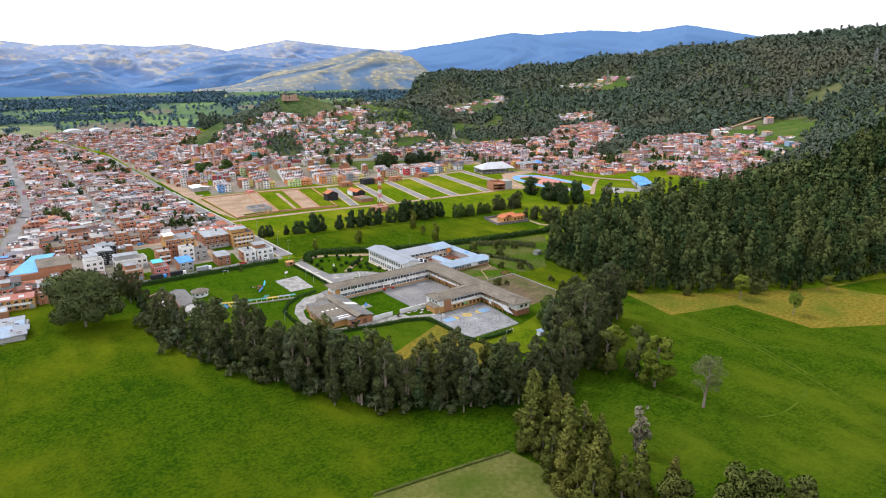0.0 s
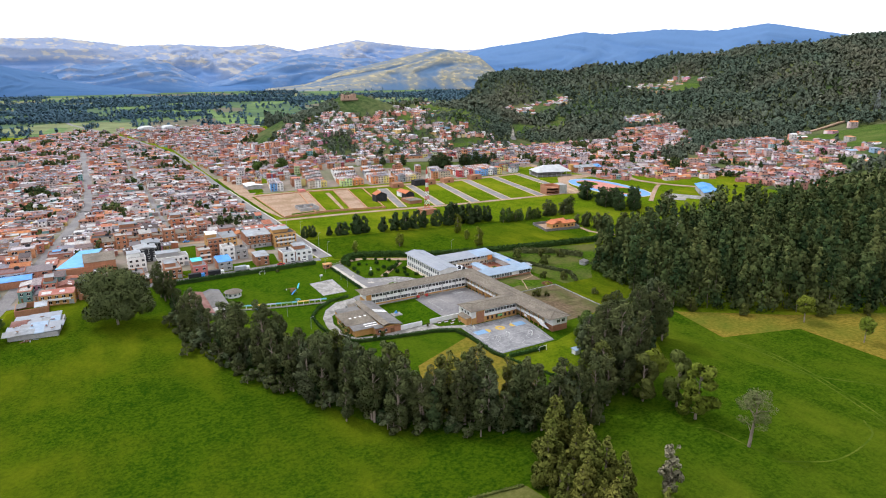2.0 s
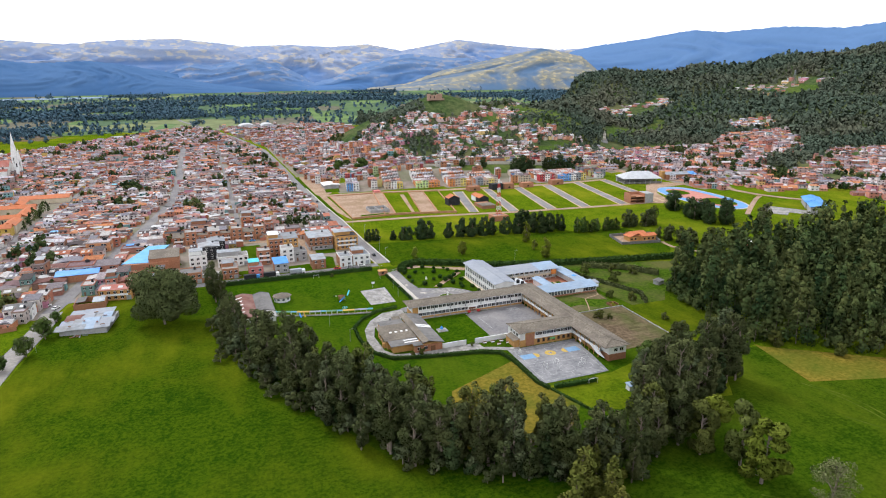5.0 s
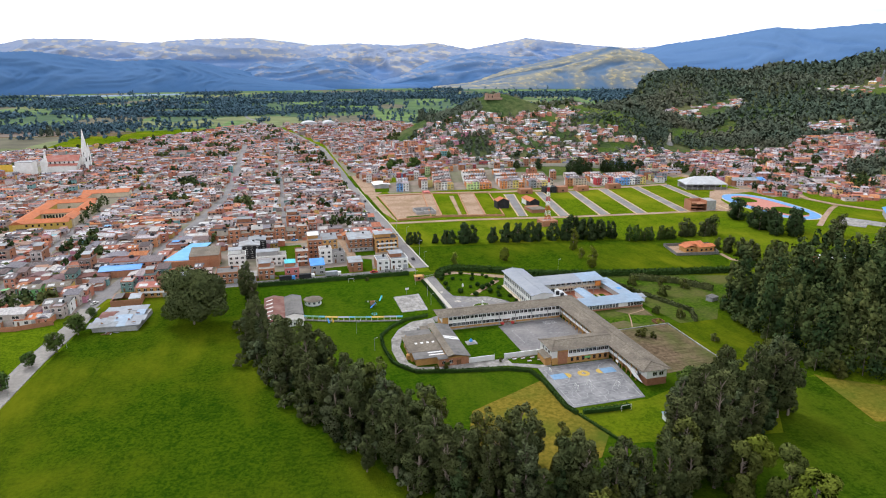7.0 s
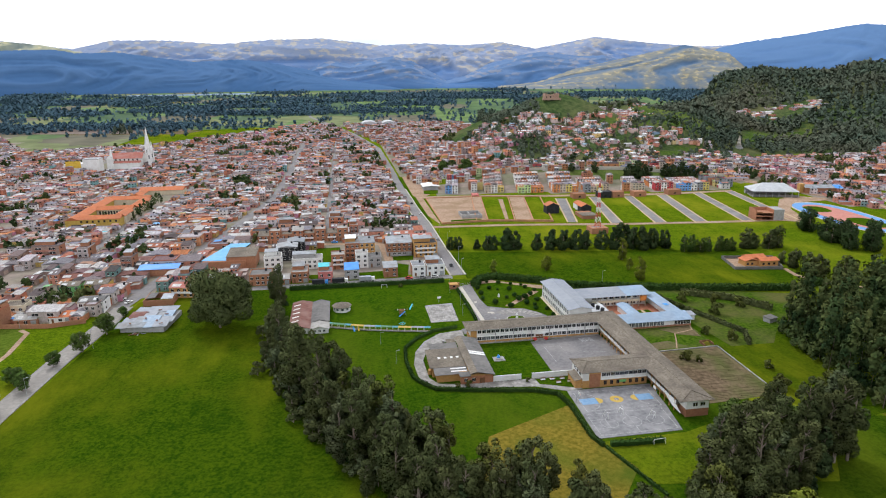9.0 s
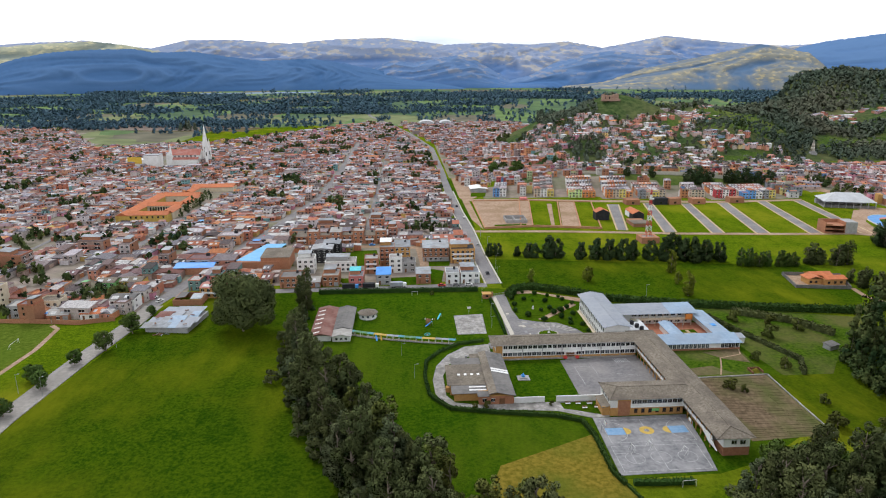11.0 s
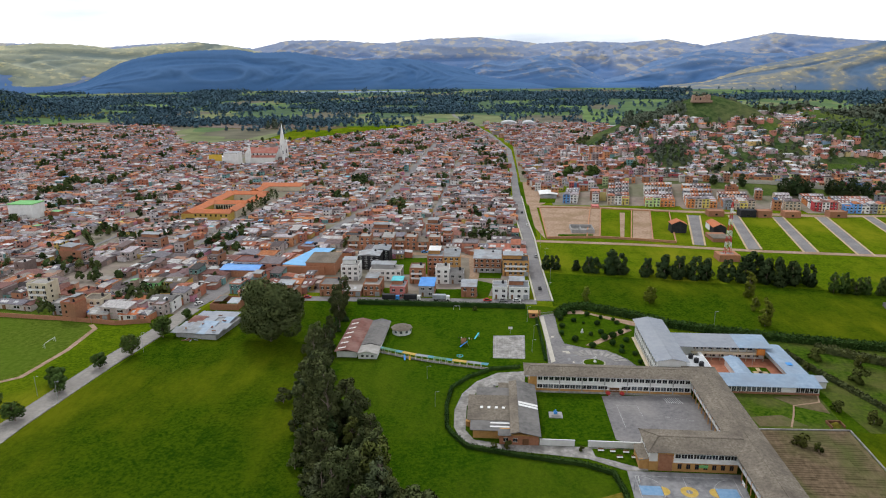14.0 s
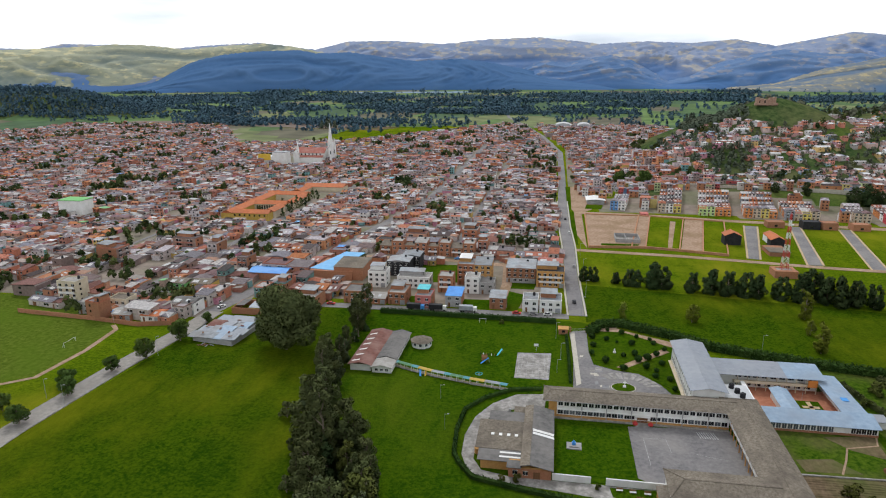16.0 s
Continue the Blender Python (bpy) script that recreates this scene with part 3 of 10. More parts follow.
gx, gy = steps_out(-240, 720, 12, 4300), steps_out(-220, 900, 12, 4300)
GX, GY = np.meshgrid(gx, gy)
GZ = height(GX, GY)
lumps = np.array([noise.noise(Vector((x * 0.011, y * 0.011, 0.3))) for x, y in zip(GX.ravel(), GY.ravel())]).reshape(GX.shape)
GZ = GZ + lumps * np.clip(GZ, 0, 40) * 0.16
nx, ny = len(gx), len(gy)
gv = np.stack([GX.ravel(), GY.ravel(), GZ.ravel()], 1)
gi = np.arange(nx * ny).reshape(ny, nx)
gf = np.stack([gi[:-1, :-1].ravel(), gi[:-1, 1:].ravel(), gi[1:, 1:].ravel(), gi[1:, :-1].ravel()], 1)
mid = gv[gf].mean(1)
cover = np.zeros(len(gf), int)
cover[mid[:, 2] > 1.5] = 1
cover[(mid[:, 1] > 1180) & (mid[:, 2] < 3)] = 2
cover[(mid[:, 0] < -420) & (mid[:, 2] < 5)] = 2
for poly in BUILT_UP:
    cover[inside(mid, poly) & (mid[:, 2] < 14)] = 3
GREEN_FIELD = [(505, 608), (525, 655), (610, 705), (722, 768), (700, 722), (600, 652)]
HILL_GREEN = [(276, 588), (289, 604), (321, 627), (312, 596), (288, 572)]
HILL_SLOPE = [(339, 632), (416, 701), (360, 565), (318, 572)]
HILL_OPEN = [(372, 585), (362, 660), (392, 735), (440, 780), (470, 720), (478, 664), (462, 612), (420, 585)]
HILL_GROVE = [(152, 556), (174, 560), (194, 547), (185, 507), (161, 482), (150, 520)]
HILL_PASTURE = [(317, 505), (402, 544), (387, 518), (315, 488)]
HILL_SCARP = [(365, 553), (450, 593), (429, 559), (354, 533)]
HILL_CREST = [(300, 640), (326, 622), (345, 632), (412, 742), (385, 768)]
FOOT_STRIP = [(160, 436), (186, 450), (240, 447), (290, 437), (318, 440), (334, 412), (300, 411), (243, 418), (198, 426)]
HIGH_FIELD = [(1011, 758), (1036, 711), (975, 650), (935, 705)]
EAST_SLOPE = [(760, 300), (842, 238), (790, 170), (703, 160), (700, 205), (745, 270)]
for poly in (GREEN_FIELD, HIGH_FIELD, EAST_SLOPE, HILL_GREEN, HILL_PASTURE, FOOT_STRIP, HILL_SLOPE, HILL_OPEN):
    cover[inside(mid, poly)] = 4
ground = new("ground", fast_mesh("ground", gv, gf, [M_GRASS2, M_SCRUB, M_PLAIN, M_TOWNDIRT, M_HILLGRASS], cover, True))
tagged(ground, "green valley floor rising to wooded hills", "ground", kind="structure")


def mountain_material(name, shade, light, fleck=None, much=1.0, scale=0.010):
    """Painted light: shade colour in the gullies, light colour on the spurs; lean fields and bare earth in patches high
    up.
    """
    m = bpy.data.materials.new(name)
    m.use_nodes = True
    n, l = m.node_tree.nodes, m.node_tree.links
    b = n["Principled BSDF"]
    b.inputs["Roughness"].default_value, b.inputs["Specular IOR Level"].default_value = 1.0, 0.0
    g = n.new("ShaderNodeNewGeometry")
    mp = n.new("ShaderNodeMapping")
    mp.inputs["Scale"].default_value = (1, .5, 2.6)
    l.new(g.outputs["Position"], mp.inputs[0])
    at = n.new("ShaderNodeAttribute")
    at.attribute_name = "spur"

    def tex(sc, detail, rough):
        t = n.new("ShaderNodeTexNoise")
        t.inputs["Scale"].default_value, t.inputs["Detail"].default_value, t.inputs["Roughness"].default_value = sc, detail, rough
        l.new(mp.outputs[0], t.inputs["Vector"])
        return t.outputs["Fac"]

    def span(v, lo, hi):
        t = n.new("ShaderNodeMapRange")
        t.interpolation_type = "SMOOTHSTEP"
        t.inputs[1].default_value, t.inputs[2].default_value = lo, hi
        l.new(v, t.inputs[0])
        return t.outputs[0]

    def blend(fac, a, c):
        x = n.new("ShaderNodeMix")
        x.data_type = "RGBA"
        l.new(fac, x.inputs[0])
        if isinstance(a, tuple):
            x.inputs[6].default_value = (*a, 1)
        else:
            l.new(a, x.inputs[6])
        x.inputs[7].default_value = (*c, 1)
        return x.outputs[2]

    def combine(op, a, c):
        t = n.new("ShaderNodeMath")
        t.operation = op
        for k, v in enumerate((a, c)):
            if isinstance(v, float):
                t.inputs[k].default_value = v
            else:
                l.new(v, t.inputs[k])
        return t.outputs[0]

    # Spur tone plus noise blends the painted shade colour into the light one.
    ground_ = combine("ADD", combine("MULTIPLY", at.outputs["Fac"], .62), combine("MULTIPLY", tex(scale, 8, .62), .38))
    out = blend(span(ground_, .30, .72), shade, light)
    if fleck:
        lots_ = combine("MULTIPLY", span(tex(scale * 1.7, 4, .5), .53, .60), span(at.outputs["Fac"], .35, .75))
        out = blend(combine("MULTIPLY", lots_, much), out, fleck)
        gully = combine("MULTIPLY", span(tex(scale * 3.1, 6, .6), .52, .66), .45)
        out = blend(gully, out, shade)
    l.new(out, b.inputs["Base Color"])
    return m


MOUNT_CENTRE = (-70.0, -215.0)


def mountains(name, crest, radius, depth, material, label, rough=1.0, foot=0.0, seed=0.0, relief=1.0, lift=0.6):
    """A range seen far off: spurs and gullies under a crest given by bearing and angle of height."""
    az0, az1 = crest[0][0], crest[-1][0]
    cols, rows = int((az1 - az0) * 9) + 2, 34
    az = np.linspace(az0, az1, cols)
    top = np.interp(az, [c[0] for c in crest], [c[1] for c in crest])
    crest_z = 115 + np.tan(np.radians(top)) * (radius + depth)
    v, tone = np.zeros((rows, cols, 3)), np.zeros((rows, cols))
    for j in range(rows):
        s = j / (rows - 1)
        for i in range(cols):
            a = radians(az[i])
            q = Vector((math.sin(a) * 9 + seed, math.cos(a) * 9, s * 0.9))
            bend = noise.noise(Vector((az[i] * .11 + seed, s * 1.6, seed))) * 1.3
            q2 = Vector((az[i] * .16 + bend + s * .8 * math.sin(az[i] * .17 + seed), s * 1.5 + seed, seed * .7))
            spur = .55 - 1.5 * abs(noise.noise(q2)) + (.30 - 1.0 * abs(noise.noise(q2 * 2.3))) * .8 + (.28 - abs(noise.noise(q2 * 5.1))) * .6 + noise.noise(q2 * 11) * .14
            d = radius + depth * s - spur * depth * 0.30 * relief * (1 - s) * s * 2.2
            rise = s ** 0.85 + rough * relief * spur * 0.30 * s * (1 - s) * 2
            z = max(crest_z[i], 1) * rise + ((.25 - abs(noise.noise(q * 17))) * 6 + noise.noise(q * 43) * 2.5) * rough * s
            v[j, i] = (MOUNT_CENTRE[0] + math.sin(a) * d, MOUNT_CENTRE[1] + math.cos(a) * d, z - 2 + foot)
            # Tone for the colour: spurs lit, gullies shaded, haze deeper towards the foot.
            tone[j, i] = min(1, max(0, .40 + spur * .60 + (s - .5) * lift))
    k = np.arange(rows * cols).reshape(rows, cols)
    f = np.stack([k[:-1, :-1].ravel(), k[:-1, 1:].ravel(), k[1:, 1:].ravel(), k[1:, :-1].ravel()], 1)
    me = fast_mesh(name, v.reshape(-1, 3), f, [material], None, True)
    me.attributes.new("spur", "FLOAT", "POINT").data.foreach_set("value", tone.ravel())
    return tagged(new(name, me), label, "mountains", kind="structure")


FAR_CREST = [(-75, 1.6), (-60, 1.9), (-50, 1.8), (-42.7, 1.69), (-39.6, 1.61), (-37.8, 2.02), (-34, 1.99), (-30.3, 1.76), (-27.3, 2.04), (-23.8, 2.23), (-19.3, 1.71), (-16.5, 2.38),
             (-12.7, 2.38), (-8.9, 2.13), (-5.1, 2.47), (-0.9, 2.6), (1.8, 2.3), (4.1, 2.01), (7.6, 2.17), (11, 1.96), (14.2, 2.2), (17, 1.65), (19.6, 2.1), (21.8, 2.5), (26.6, 1.9),
             (30.3, 1.6), (33.2, 1.7), (40, 1.6), (60, 1.6), (100, 1.8)]
EAST_CREST = [(29, 0.3), (31.5, 1.5), (33.2, 1.85), (36.5, 2.26), (40.8, 2.92), (43.1, 2.7), (47.2, 2.97), (51.2, 2.75), (54.8, 3.2), (57.5, 2.7), (61.1, 2.0), (66, 1.9), (75, 1.5), (100, 1.4)]
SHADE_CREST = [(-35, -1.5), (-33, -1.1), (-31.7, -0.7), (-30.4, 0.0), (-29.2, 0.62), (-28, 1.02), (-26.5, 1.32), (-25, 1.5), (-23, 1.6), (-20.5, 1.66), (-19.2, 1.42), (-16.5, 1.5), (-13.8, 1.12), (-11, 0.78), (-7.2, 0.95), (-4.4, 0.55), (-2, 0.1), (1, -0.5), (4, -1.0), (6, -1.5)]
FOLD_CREST = [(-6, -1.4), (-3.4, -0.4), (-1.3, 0.42), (-0.2, 0.8), (1.4, 0.55), (3.2, 0.9), (5, 1.15), (6.6, 0.78), (8.1, -0.05), (9.6, -0.8), (11.1, -0.5), (13.3, 0.5), (16.1, 1.2), (17.7, 1.4), (20.7, 1.0), (22.5, 1.05), (25, 0.4), (28, -0.6), (31, -1.4)]
TAN_CREST = [(14, -1.35), (17.3, -1.0), (20.5, 0.02), (24.7, 0.88), (28.9, 1.75), (32.2, 1.04), (34.1, -0.6), (36, -1.35)]
TAN_WEST = [(-75, 1.2), (-55, 1.4), (-44, 1.5), (-40.7, 1.6), (-36.2, 1.86), (-34.2, 2.04), (-31.7, 1.96), (-29.5, 1.68), (-28.7, 1.76), (-25.5, 2.05), (-23.2, 2.18), (-21.3, 1.98), (-19.6, 1.65), (-17.5, 1.2), (-15, 0.2), (-13.5, -1.3)]
# Distance haze and sunlit or shaded slopes are painted into these colours.
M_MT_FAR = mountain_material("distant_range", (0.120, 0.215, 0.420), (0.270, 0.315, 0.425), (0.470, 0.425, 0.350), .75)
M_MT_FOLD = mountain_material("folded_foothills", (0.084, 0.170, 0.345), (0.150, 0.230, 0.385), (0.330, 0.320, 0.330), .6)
M_MT_EAST = mountain_material("painted_haze_range", (0.090, 0.175, 0.345), (0.118, 0.208, 0.375))
M_MT_SHADE = mountain_material("range_painted_cloud_shade", (0.060, 0.128, 0.262), (0.085, 0.160, 0.300))
M_MT_TAN = mountain_material("dry_hills_painted_sunlit", (0.105, 0.170, 0.270), (0.270, 0.262, 0.215), (0.440, 0.375, 0.230), .95, .016)
M_MT_WEST = mountain_material("green_hills_painted_sunlit", (0.200, 0.245, 0.230), (0.420, 0.420, 0.300), (0.600, 0.550, 0.340), .95)
mountains("backdrop", FAR_CREST, 4380, 420, M_MT_FAR, "mountains painted hazy blue with pale sunlit slopes", 1.0, 0, 3.1, .7, .9)
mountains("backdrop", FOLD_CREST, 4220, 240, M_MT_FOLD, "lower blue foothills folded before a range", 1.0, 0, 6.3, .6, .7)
mountains("backdrop", EAST_CREST, 4150, 450, M_MT_EAST, "long mountain ridge painted in hazy blue", 1.0, 0, 7.7, .25)
# No cloud shades this ridge; its dark blue colour stands for cloud shade.
mountains("backdrop", SHADE_CREST, 4050, 330, M_MT_SHADE, "dark blue mountain ridge with cloud shade painted in", 1.0, 0, 1.3, .45)
mountains("backdrop", TAN_CREST, 3950, 330, M_MT_TAN, "dry tan hills with sunlight painted on", 1.0, 0, 12.6, .45, .3)
mountains("backdrop", TAN_WEST, 4400, 250, M_MT_WEST, "green and tan hills with sunlight painted on", 1.0, 0, 9.4, .9, .3)

M_LAKE = surf("lake_water", (0.32, 0.42, 0.54), (0.42, 0.52, 0.62), 0.01, 0.2, spec=0.5)


def arc_strip(a0, a1, r0, r1, z, n=24):
    p = []
    for i in range(n + 1):
        a = radians(a0 + (a1 - a0) * i / n)
        p.append((MOUNT_CENTRE[0] + math.sin(a) * r0, MOUNT_CENTRE[1] + math.cos(a) * r0))
    for i in range(n, -1, -1):
        a = radians(a0 + (a1 - a0) * i / n)
        w_ = r1 + math.sin(i * 1.7) * 25
        p.append((MOUNT_CENTRE[0] + math.sin(a) * w_, MOUNT_CENTRE[1] + math.cos(a) * w_))
    return Solid().prism(p, 0, z)


part("water", arc_strip(-16, -2.5, 3560, 3760, 0.4), M_LAKE, None, "pale lake at the far edge of the valley", "structure")


def flat(name, pts, z, mat, label="", category="ground"):
    """A thin sheet of ground cover, kerb-deep, on the valley floor."""
    ob = part(name, Solid().prism(list(pts), -0.2, z), mat, None, label, "structure")
    return tagged(ob, category=category)


# fields
flat("field", [(-96, 128), (-84, 132), (12, 126), (26, 118), (60, 98), (72, 70), (104, 44), (128, 14), (128, -44), (112, -46), (60, -110), (20, -118), (-30, -108), (-70, -40), (-90, 30)], 0.03, M_LAWN, "shaded grass under a windbreak and round the school")
flat("field", [(-300, -330), (-180, -330), (-173, -8), (-164, 70), (-160, 118), (-150, 127), (-88, 127), (-82, 40), (-66, -22), (-44, -70), (-25, -86), (-8, -100), (-19, -123), (-66, -117), (-110, -135), (-160, -330)],
     0.05, M_GRASS, "wide lush green meadow")
flat("field", [(-19.4, -123), (-65.5, -117), (-120, -140), (-160, -330), (40, -330), (10, -200), (-14, -150)], 0.06, M_WORN, "worn dull green field beyond a ditch")
flat("field", [(-8, -100), (12, -106), (45, -95), (60, -70), (110, -44), (126, -48), (119, -80), (157, -91), (156, -129), (330, -230), (330, -330), (20, -330), (-8, -200), (-14, -150), (-19, -123)], 0.07, M_PASTURE,
     "lush green pasture with faint cattle tracks")
flat("field", [(126.5, -46), (128, -49), (172, -81), (216, -103), (265, -116), (330, -130), (330, -230), (156, -129), (157, -91.5), (119, -80.5)], 0.09, M_HAY, "dry yellow stubble strip beside a wood")
flat("field", [(-10.2, -37.7), (22.5, -22.3), (23.5, -46), (30, -62), (20, -75), (-2, -80), (-24, -74)], 0.10, M_HAY, "yellowed grazed paddock")
flat("field", [(-66, -20), (-50, -42), (-38, -66), (-22, -78), (-10.2, -37.7), (22.5, -22.3), (24, -13), (14, -8), (-15, -5), (-26, 0), (-30, 12), (-29, 36), (-15, 52), (-17, 52), (-62, 67), (-80, 60), (-84, 30)],
     0.08, M_LAWN, "deep green grass round the school")
flat("field", [(-82, 122), (-4, 124), (5, 112), (7, 60), (0, 52), (-16, 52.5), (-46, 59), (-64, 68), (-84, 60)], 0.08, M_LAWN, "mown green school playing field")
flat("field", [(15, 250), (15, 125), (28, 124), (52, 112), (66, 102), (110, 90), (184, 76), (205, 104), (240, 96), (300, 120), (320, 190), (300, 222), (240.7, 224), (158, 232), (110, 240), (74, 246)],
     0.06, M_GRASS2, "bright green pasture behind the school")
flat("field", [(15, 182), (91, 171), (160, 160), (204, 155), (205, 106), (184, 77), (110, 91), (66, 103), (52, 113), (28, 125), (15, 126)], 0.09, M_GRASS, "deep green pasture by a hedge")
flat("field", [(290, 222), (322, 190), (345, 150), (400, 120), (460, 180), (470, 230), (400, 236), (372, 258), (330, 300), (300, 300)], 0.05, M_GRASS2, "green open land round a running track")
flat("field", [(-300, 121), (-214, 121), (-200, 88), (-186, 60), (-186, -20), (-300, -40)], 0.07, M_GRASS2, "rough grass beside a football field")
flat("field", [(-300, 119), (-216, 119), (-205, 88), (-200.5, 83), (-198.3, 60), (-200, 34.6), (-208.5, 28), (-266, 25.3), (-300, 25)], 0.1, M_PITCH, "trampled yellowish football field grass")

flat("field", [(-1010, 1205), (-1000, 1290), (-560, 1300), (-330, 1190), (-480, 1130), (-700, 1180)], 0.3, M_PLOUGH, "ploughed brown field beyond the town")
flat("field", [(-1250, 2430), (-1190, 2620), (-640, 2560), (-700, 2400)], 0.3, M_HAY, "dry yellow field among far trees")

# roads and yards
MAIN_ROAD = [(11, 134), (9.2, 196), (9, 262), (6.7, 323), (5.6, 421), (6, 562), (4.6, 783), (-25, 1017), (-63, 1228), (-120, 1500), (-160, 1900)]
STREET_A = [(-168, 108), (-163, 131), (-158, 161), (-151, 193), (-143, 245), (-134, 290), (-116, 400), (-112, 560), (-110, 860)]
STREET_B = [(-222, 136), (-221, 200), (-219, 255), (-219, 300), (-209, 420), (-197, 560), (-180, 900)]
ROAD_WEST = [(-178, -120), (-177, 0), (-173, 48), (-167, 90), (-166, 112)]
FRONT_STREET = [(-162, 128), (-100, 130.5), (7, 132)]
DIRT_LANE = [(13.5, 255), (74, 250), (111, 244.6), (158, 236.5), (241, 228.4), (300, 226)]
STREET_C = [(-246, 126), (-236, 133), (-210, 138), (-164, 137)]
LANE_2 = [(-134, 217), (-84, 222), (-28, 213)]
LANE_3 = [(-28, 213), (-26, 176), (-28, 140)]
CROSS = [[(-420, y0 + 12), (-140, y0), (0, y0 + 3)] for y0 in (300, 378, 452, 535, 622, 710, 800)]
LONG = [[(x0, 125), (x0 + 6, 500), (x0 + 18, 900)] for x0 in (-290, -372)] + [[(-66, 226), (-63, 500), (-58, 900)]]
STREETS = [(MAIN_ROAD, 7.5, M_ASPH), (STREET_A, 7.5, M_ASPH), (STREET_B, 5.0, M_ASPH), (STREET_C, 7, M_ASPH), (ROAD_WEST, 9, M_ROADW), (FRONT_STREET, 6.5, M_ASPH), (DIRT_LANE, 5.5, M_DIRT), (LANE_2, 6, M_DIRT), (LANE_3, 5.5, M_DIRT)]
STREETS += [(s, 3.2, M_ASPH) for s in CROSS + LONG]


def road_mesh(name, line, width, mat, z, label):
    left, right = ribbon(line, width)
    s = Solid()
    for i in range(len(line) - 1):
        s.prism([left[i], right[i], right[i + 1], left[i + 1]], -0.2, z)
    return tagged(part(name, s, mat, None, label, "structure"), category="road")


for k, (line, width, mat) in enumerate(STREETS):
    road_mesh("road", line, width, mat, 0.13 + 0.006 * (k % 9), "worn grey street between houses" if mat is M_ASPH else "pale dusty road")
road_mesh("kerb", [(p[0] + 4.4, p[1]) for p in MAIN_ROAD[:5]], 0.9, M_KERB, 0.28, "pale concrete kerb and footway")
road_mesh("kerb", [(p[0] - 4.4, p[1]) for p in MAIN_ROAD[:5]], 0.9, M_KERB, 0.28, "pale concrete kerb and footway")
road_mesh("kerb", [(p[0] + 4.7, p[1]) for p in ROAD_WEST], 0.4, M_CONC, 0.28, "concrete kerb along the road")
flat("verge", [(9.8, 377), (14.7, 377), (15.6, 268), (14.2, 268)], 0.17, M_LAWN, "grass median strip beside the road")
flat("verge", [(9, 496), (13.6, 496), (12.8, 386), (10.2, 386)], 0.17, M_LAWN, "grass median strip beside the road")
flat("road", [(14.8, 300), (21, 260), (21, 372), (30, 388), (38, 440), (18, 500), (13.9, 496), (13.2, 386), (15, 377)], 0.12, M_DIRT, "pale unpaved parallel road", "road")
road_mesh("path", [(-266, 24), (-207.8, 26.7), (-199, 34), (-197, 60), (-199.3, 83.6), (-204, 88)], 2.2, M_DIRT, 0.16, "curved dirt path round a football field")
road_mesh("path", [(203, 111), (201, 98), (207, 84), (225, 70)], 3.0, M_DIRT, 0.15, "pale dirt track")

# school grounds
flat("pavement", [(24.8, 33.6), (57.2, 36.4), (59.6, 13), (57.5, 0.4), (32.4, 0.4), (24.9, 4.7)], 0.12, M_ASPH, "grey asphalt school yard")
flat("lawn", [(0.4, 33), (24.6, 33.5), (24.7, 4.6), (24.8, 0.6), (0.6, 0.6)], 0.16, M_LAWN, "rectangular lawn in the school yard")
flat("pavement", [(25.2, -12.3), (57.8, -12), (56, -30), (53.6, -44.6), (24.2, -45)], 0.14, M_COURT, "weathered grey concrete sports court")
flat("pavement", [(-14.8, 86.7), (-0.8, 88), (-1.6, 63.6), (-14.8, 63.4)], 0.15, M_CONC, "cracked pale concrete play court")
flat("path", [(-2.2, 52), (-13, 50), (-21, 42), (-26, 32), (-28, 20), (-27.6, 9), (-24.4, 0), (-15.1, -3.4), (0.6, -5), (14.7, -6.8), (25.3, -12.2), (31.5, -11.6), (31.5, -0.6), (15.4, -0.4), (0, -0.4), (-12.4, -0.4), (-20.6, 1.6), (-23.6, 7), (-23.9, 23), (-21, 33), (-12, 40), (-2.8, 40)],
     0.13, M_CONC, "pale concrete path curving round the school", "path")
flat("road", [(6.8, 113), (14.6, 116), (14.6, 92), (16, 80), (24, 76), (33, 74), (40, 66), (44, 56), (40, 47), (-2, 47), (-2.2, 53), (7.5, 56), (8.2, 90)], 0.15, M_ASPH, "grey school drive widening to a forecourt", "road")
flat("kerb", [(7.2, 112), (9.2, 112), (10.6, 62), (8.8, 60)], 0.30, M_KERB, "pale raised footway beside the school drive", "kerb")
flat("lawn", [(16, 112), (29, 118), (46, 106), (47, 98), (30, 84), (17, 84)], 0.17, M_LAWN, "school front garden lawn")
flat("lawn", [(27, 80), (46.5, 95), (46.5, 60), (41, 66), (34, 75.5)], 0.18, M_LAWN, "planted lawn beside the white block")
flat("path", [(28, 121), (30, 118.5), (52, 107), (62, 99), (61, 96), (47, 104), (31, 116), (16, 116), (15, 120)], 0.19, M_DIRT, "pale garden path", "path")
flat("path", [(25, 79), (28, 78), (48, 97), (46, 100)], 0.20, M_DIRT, "pale garden path", "path")
flat("garden", [(70, 39), (103, 40.5), (101.5, 16), (70, 14)], 0.11, M_ROUGH, "kitchen garden with grass and young beds")
flat("garden", [(86, 37), (102, 39.5), (101, 26), (92, 30)], 0.14, M_SOIL, "dug soil bed in a kitchen garden")
flat("garden", [(73, 22), (84, 24), (90, 17), (74, 16)], 0.15, M_SOIL, "dug soil bed in a kitchen garden")
flat("garden", [(70, 13.6), (101.5, 15), (100.5, -10), (100, -28), (72, -30)], 0.12, M_SOIL, "tilled brown vegetable plot")
rows_, rr_ = Solid(), np.random.default_rng(18)
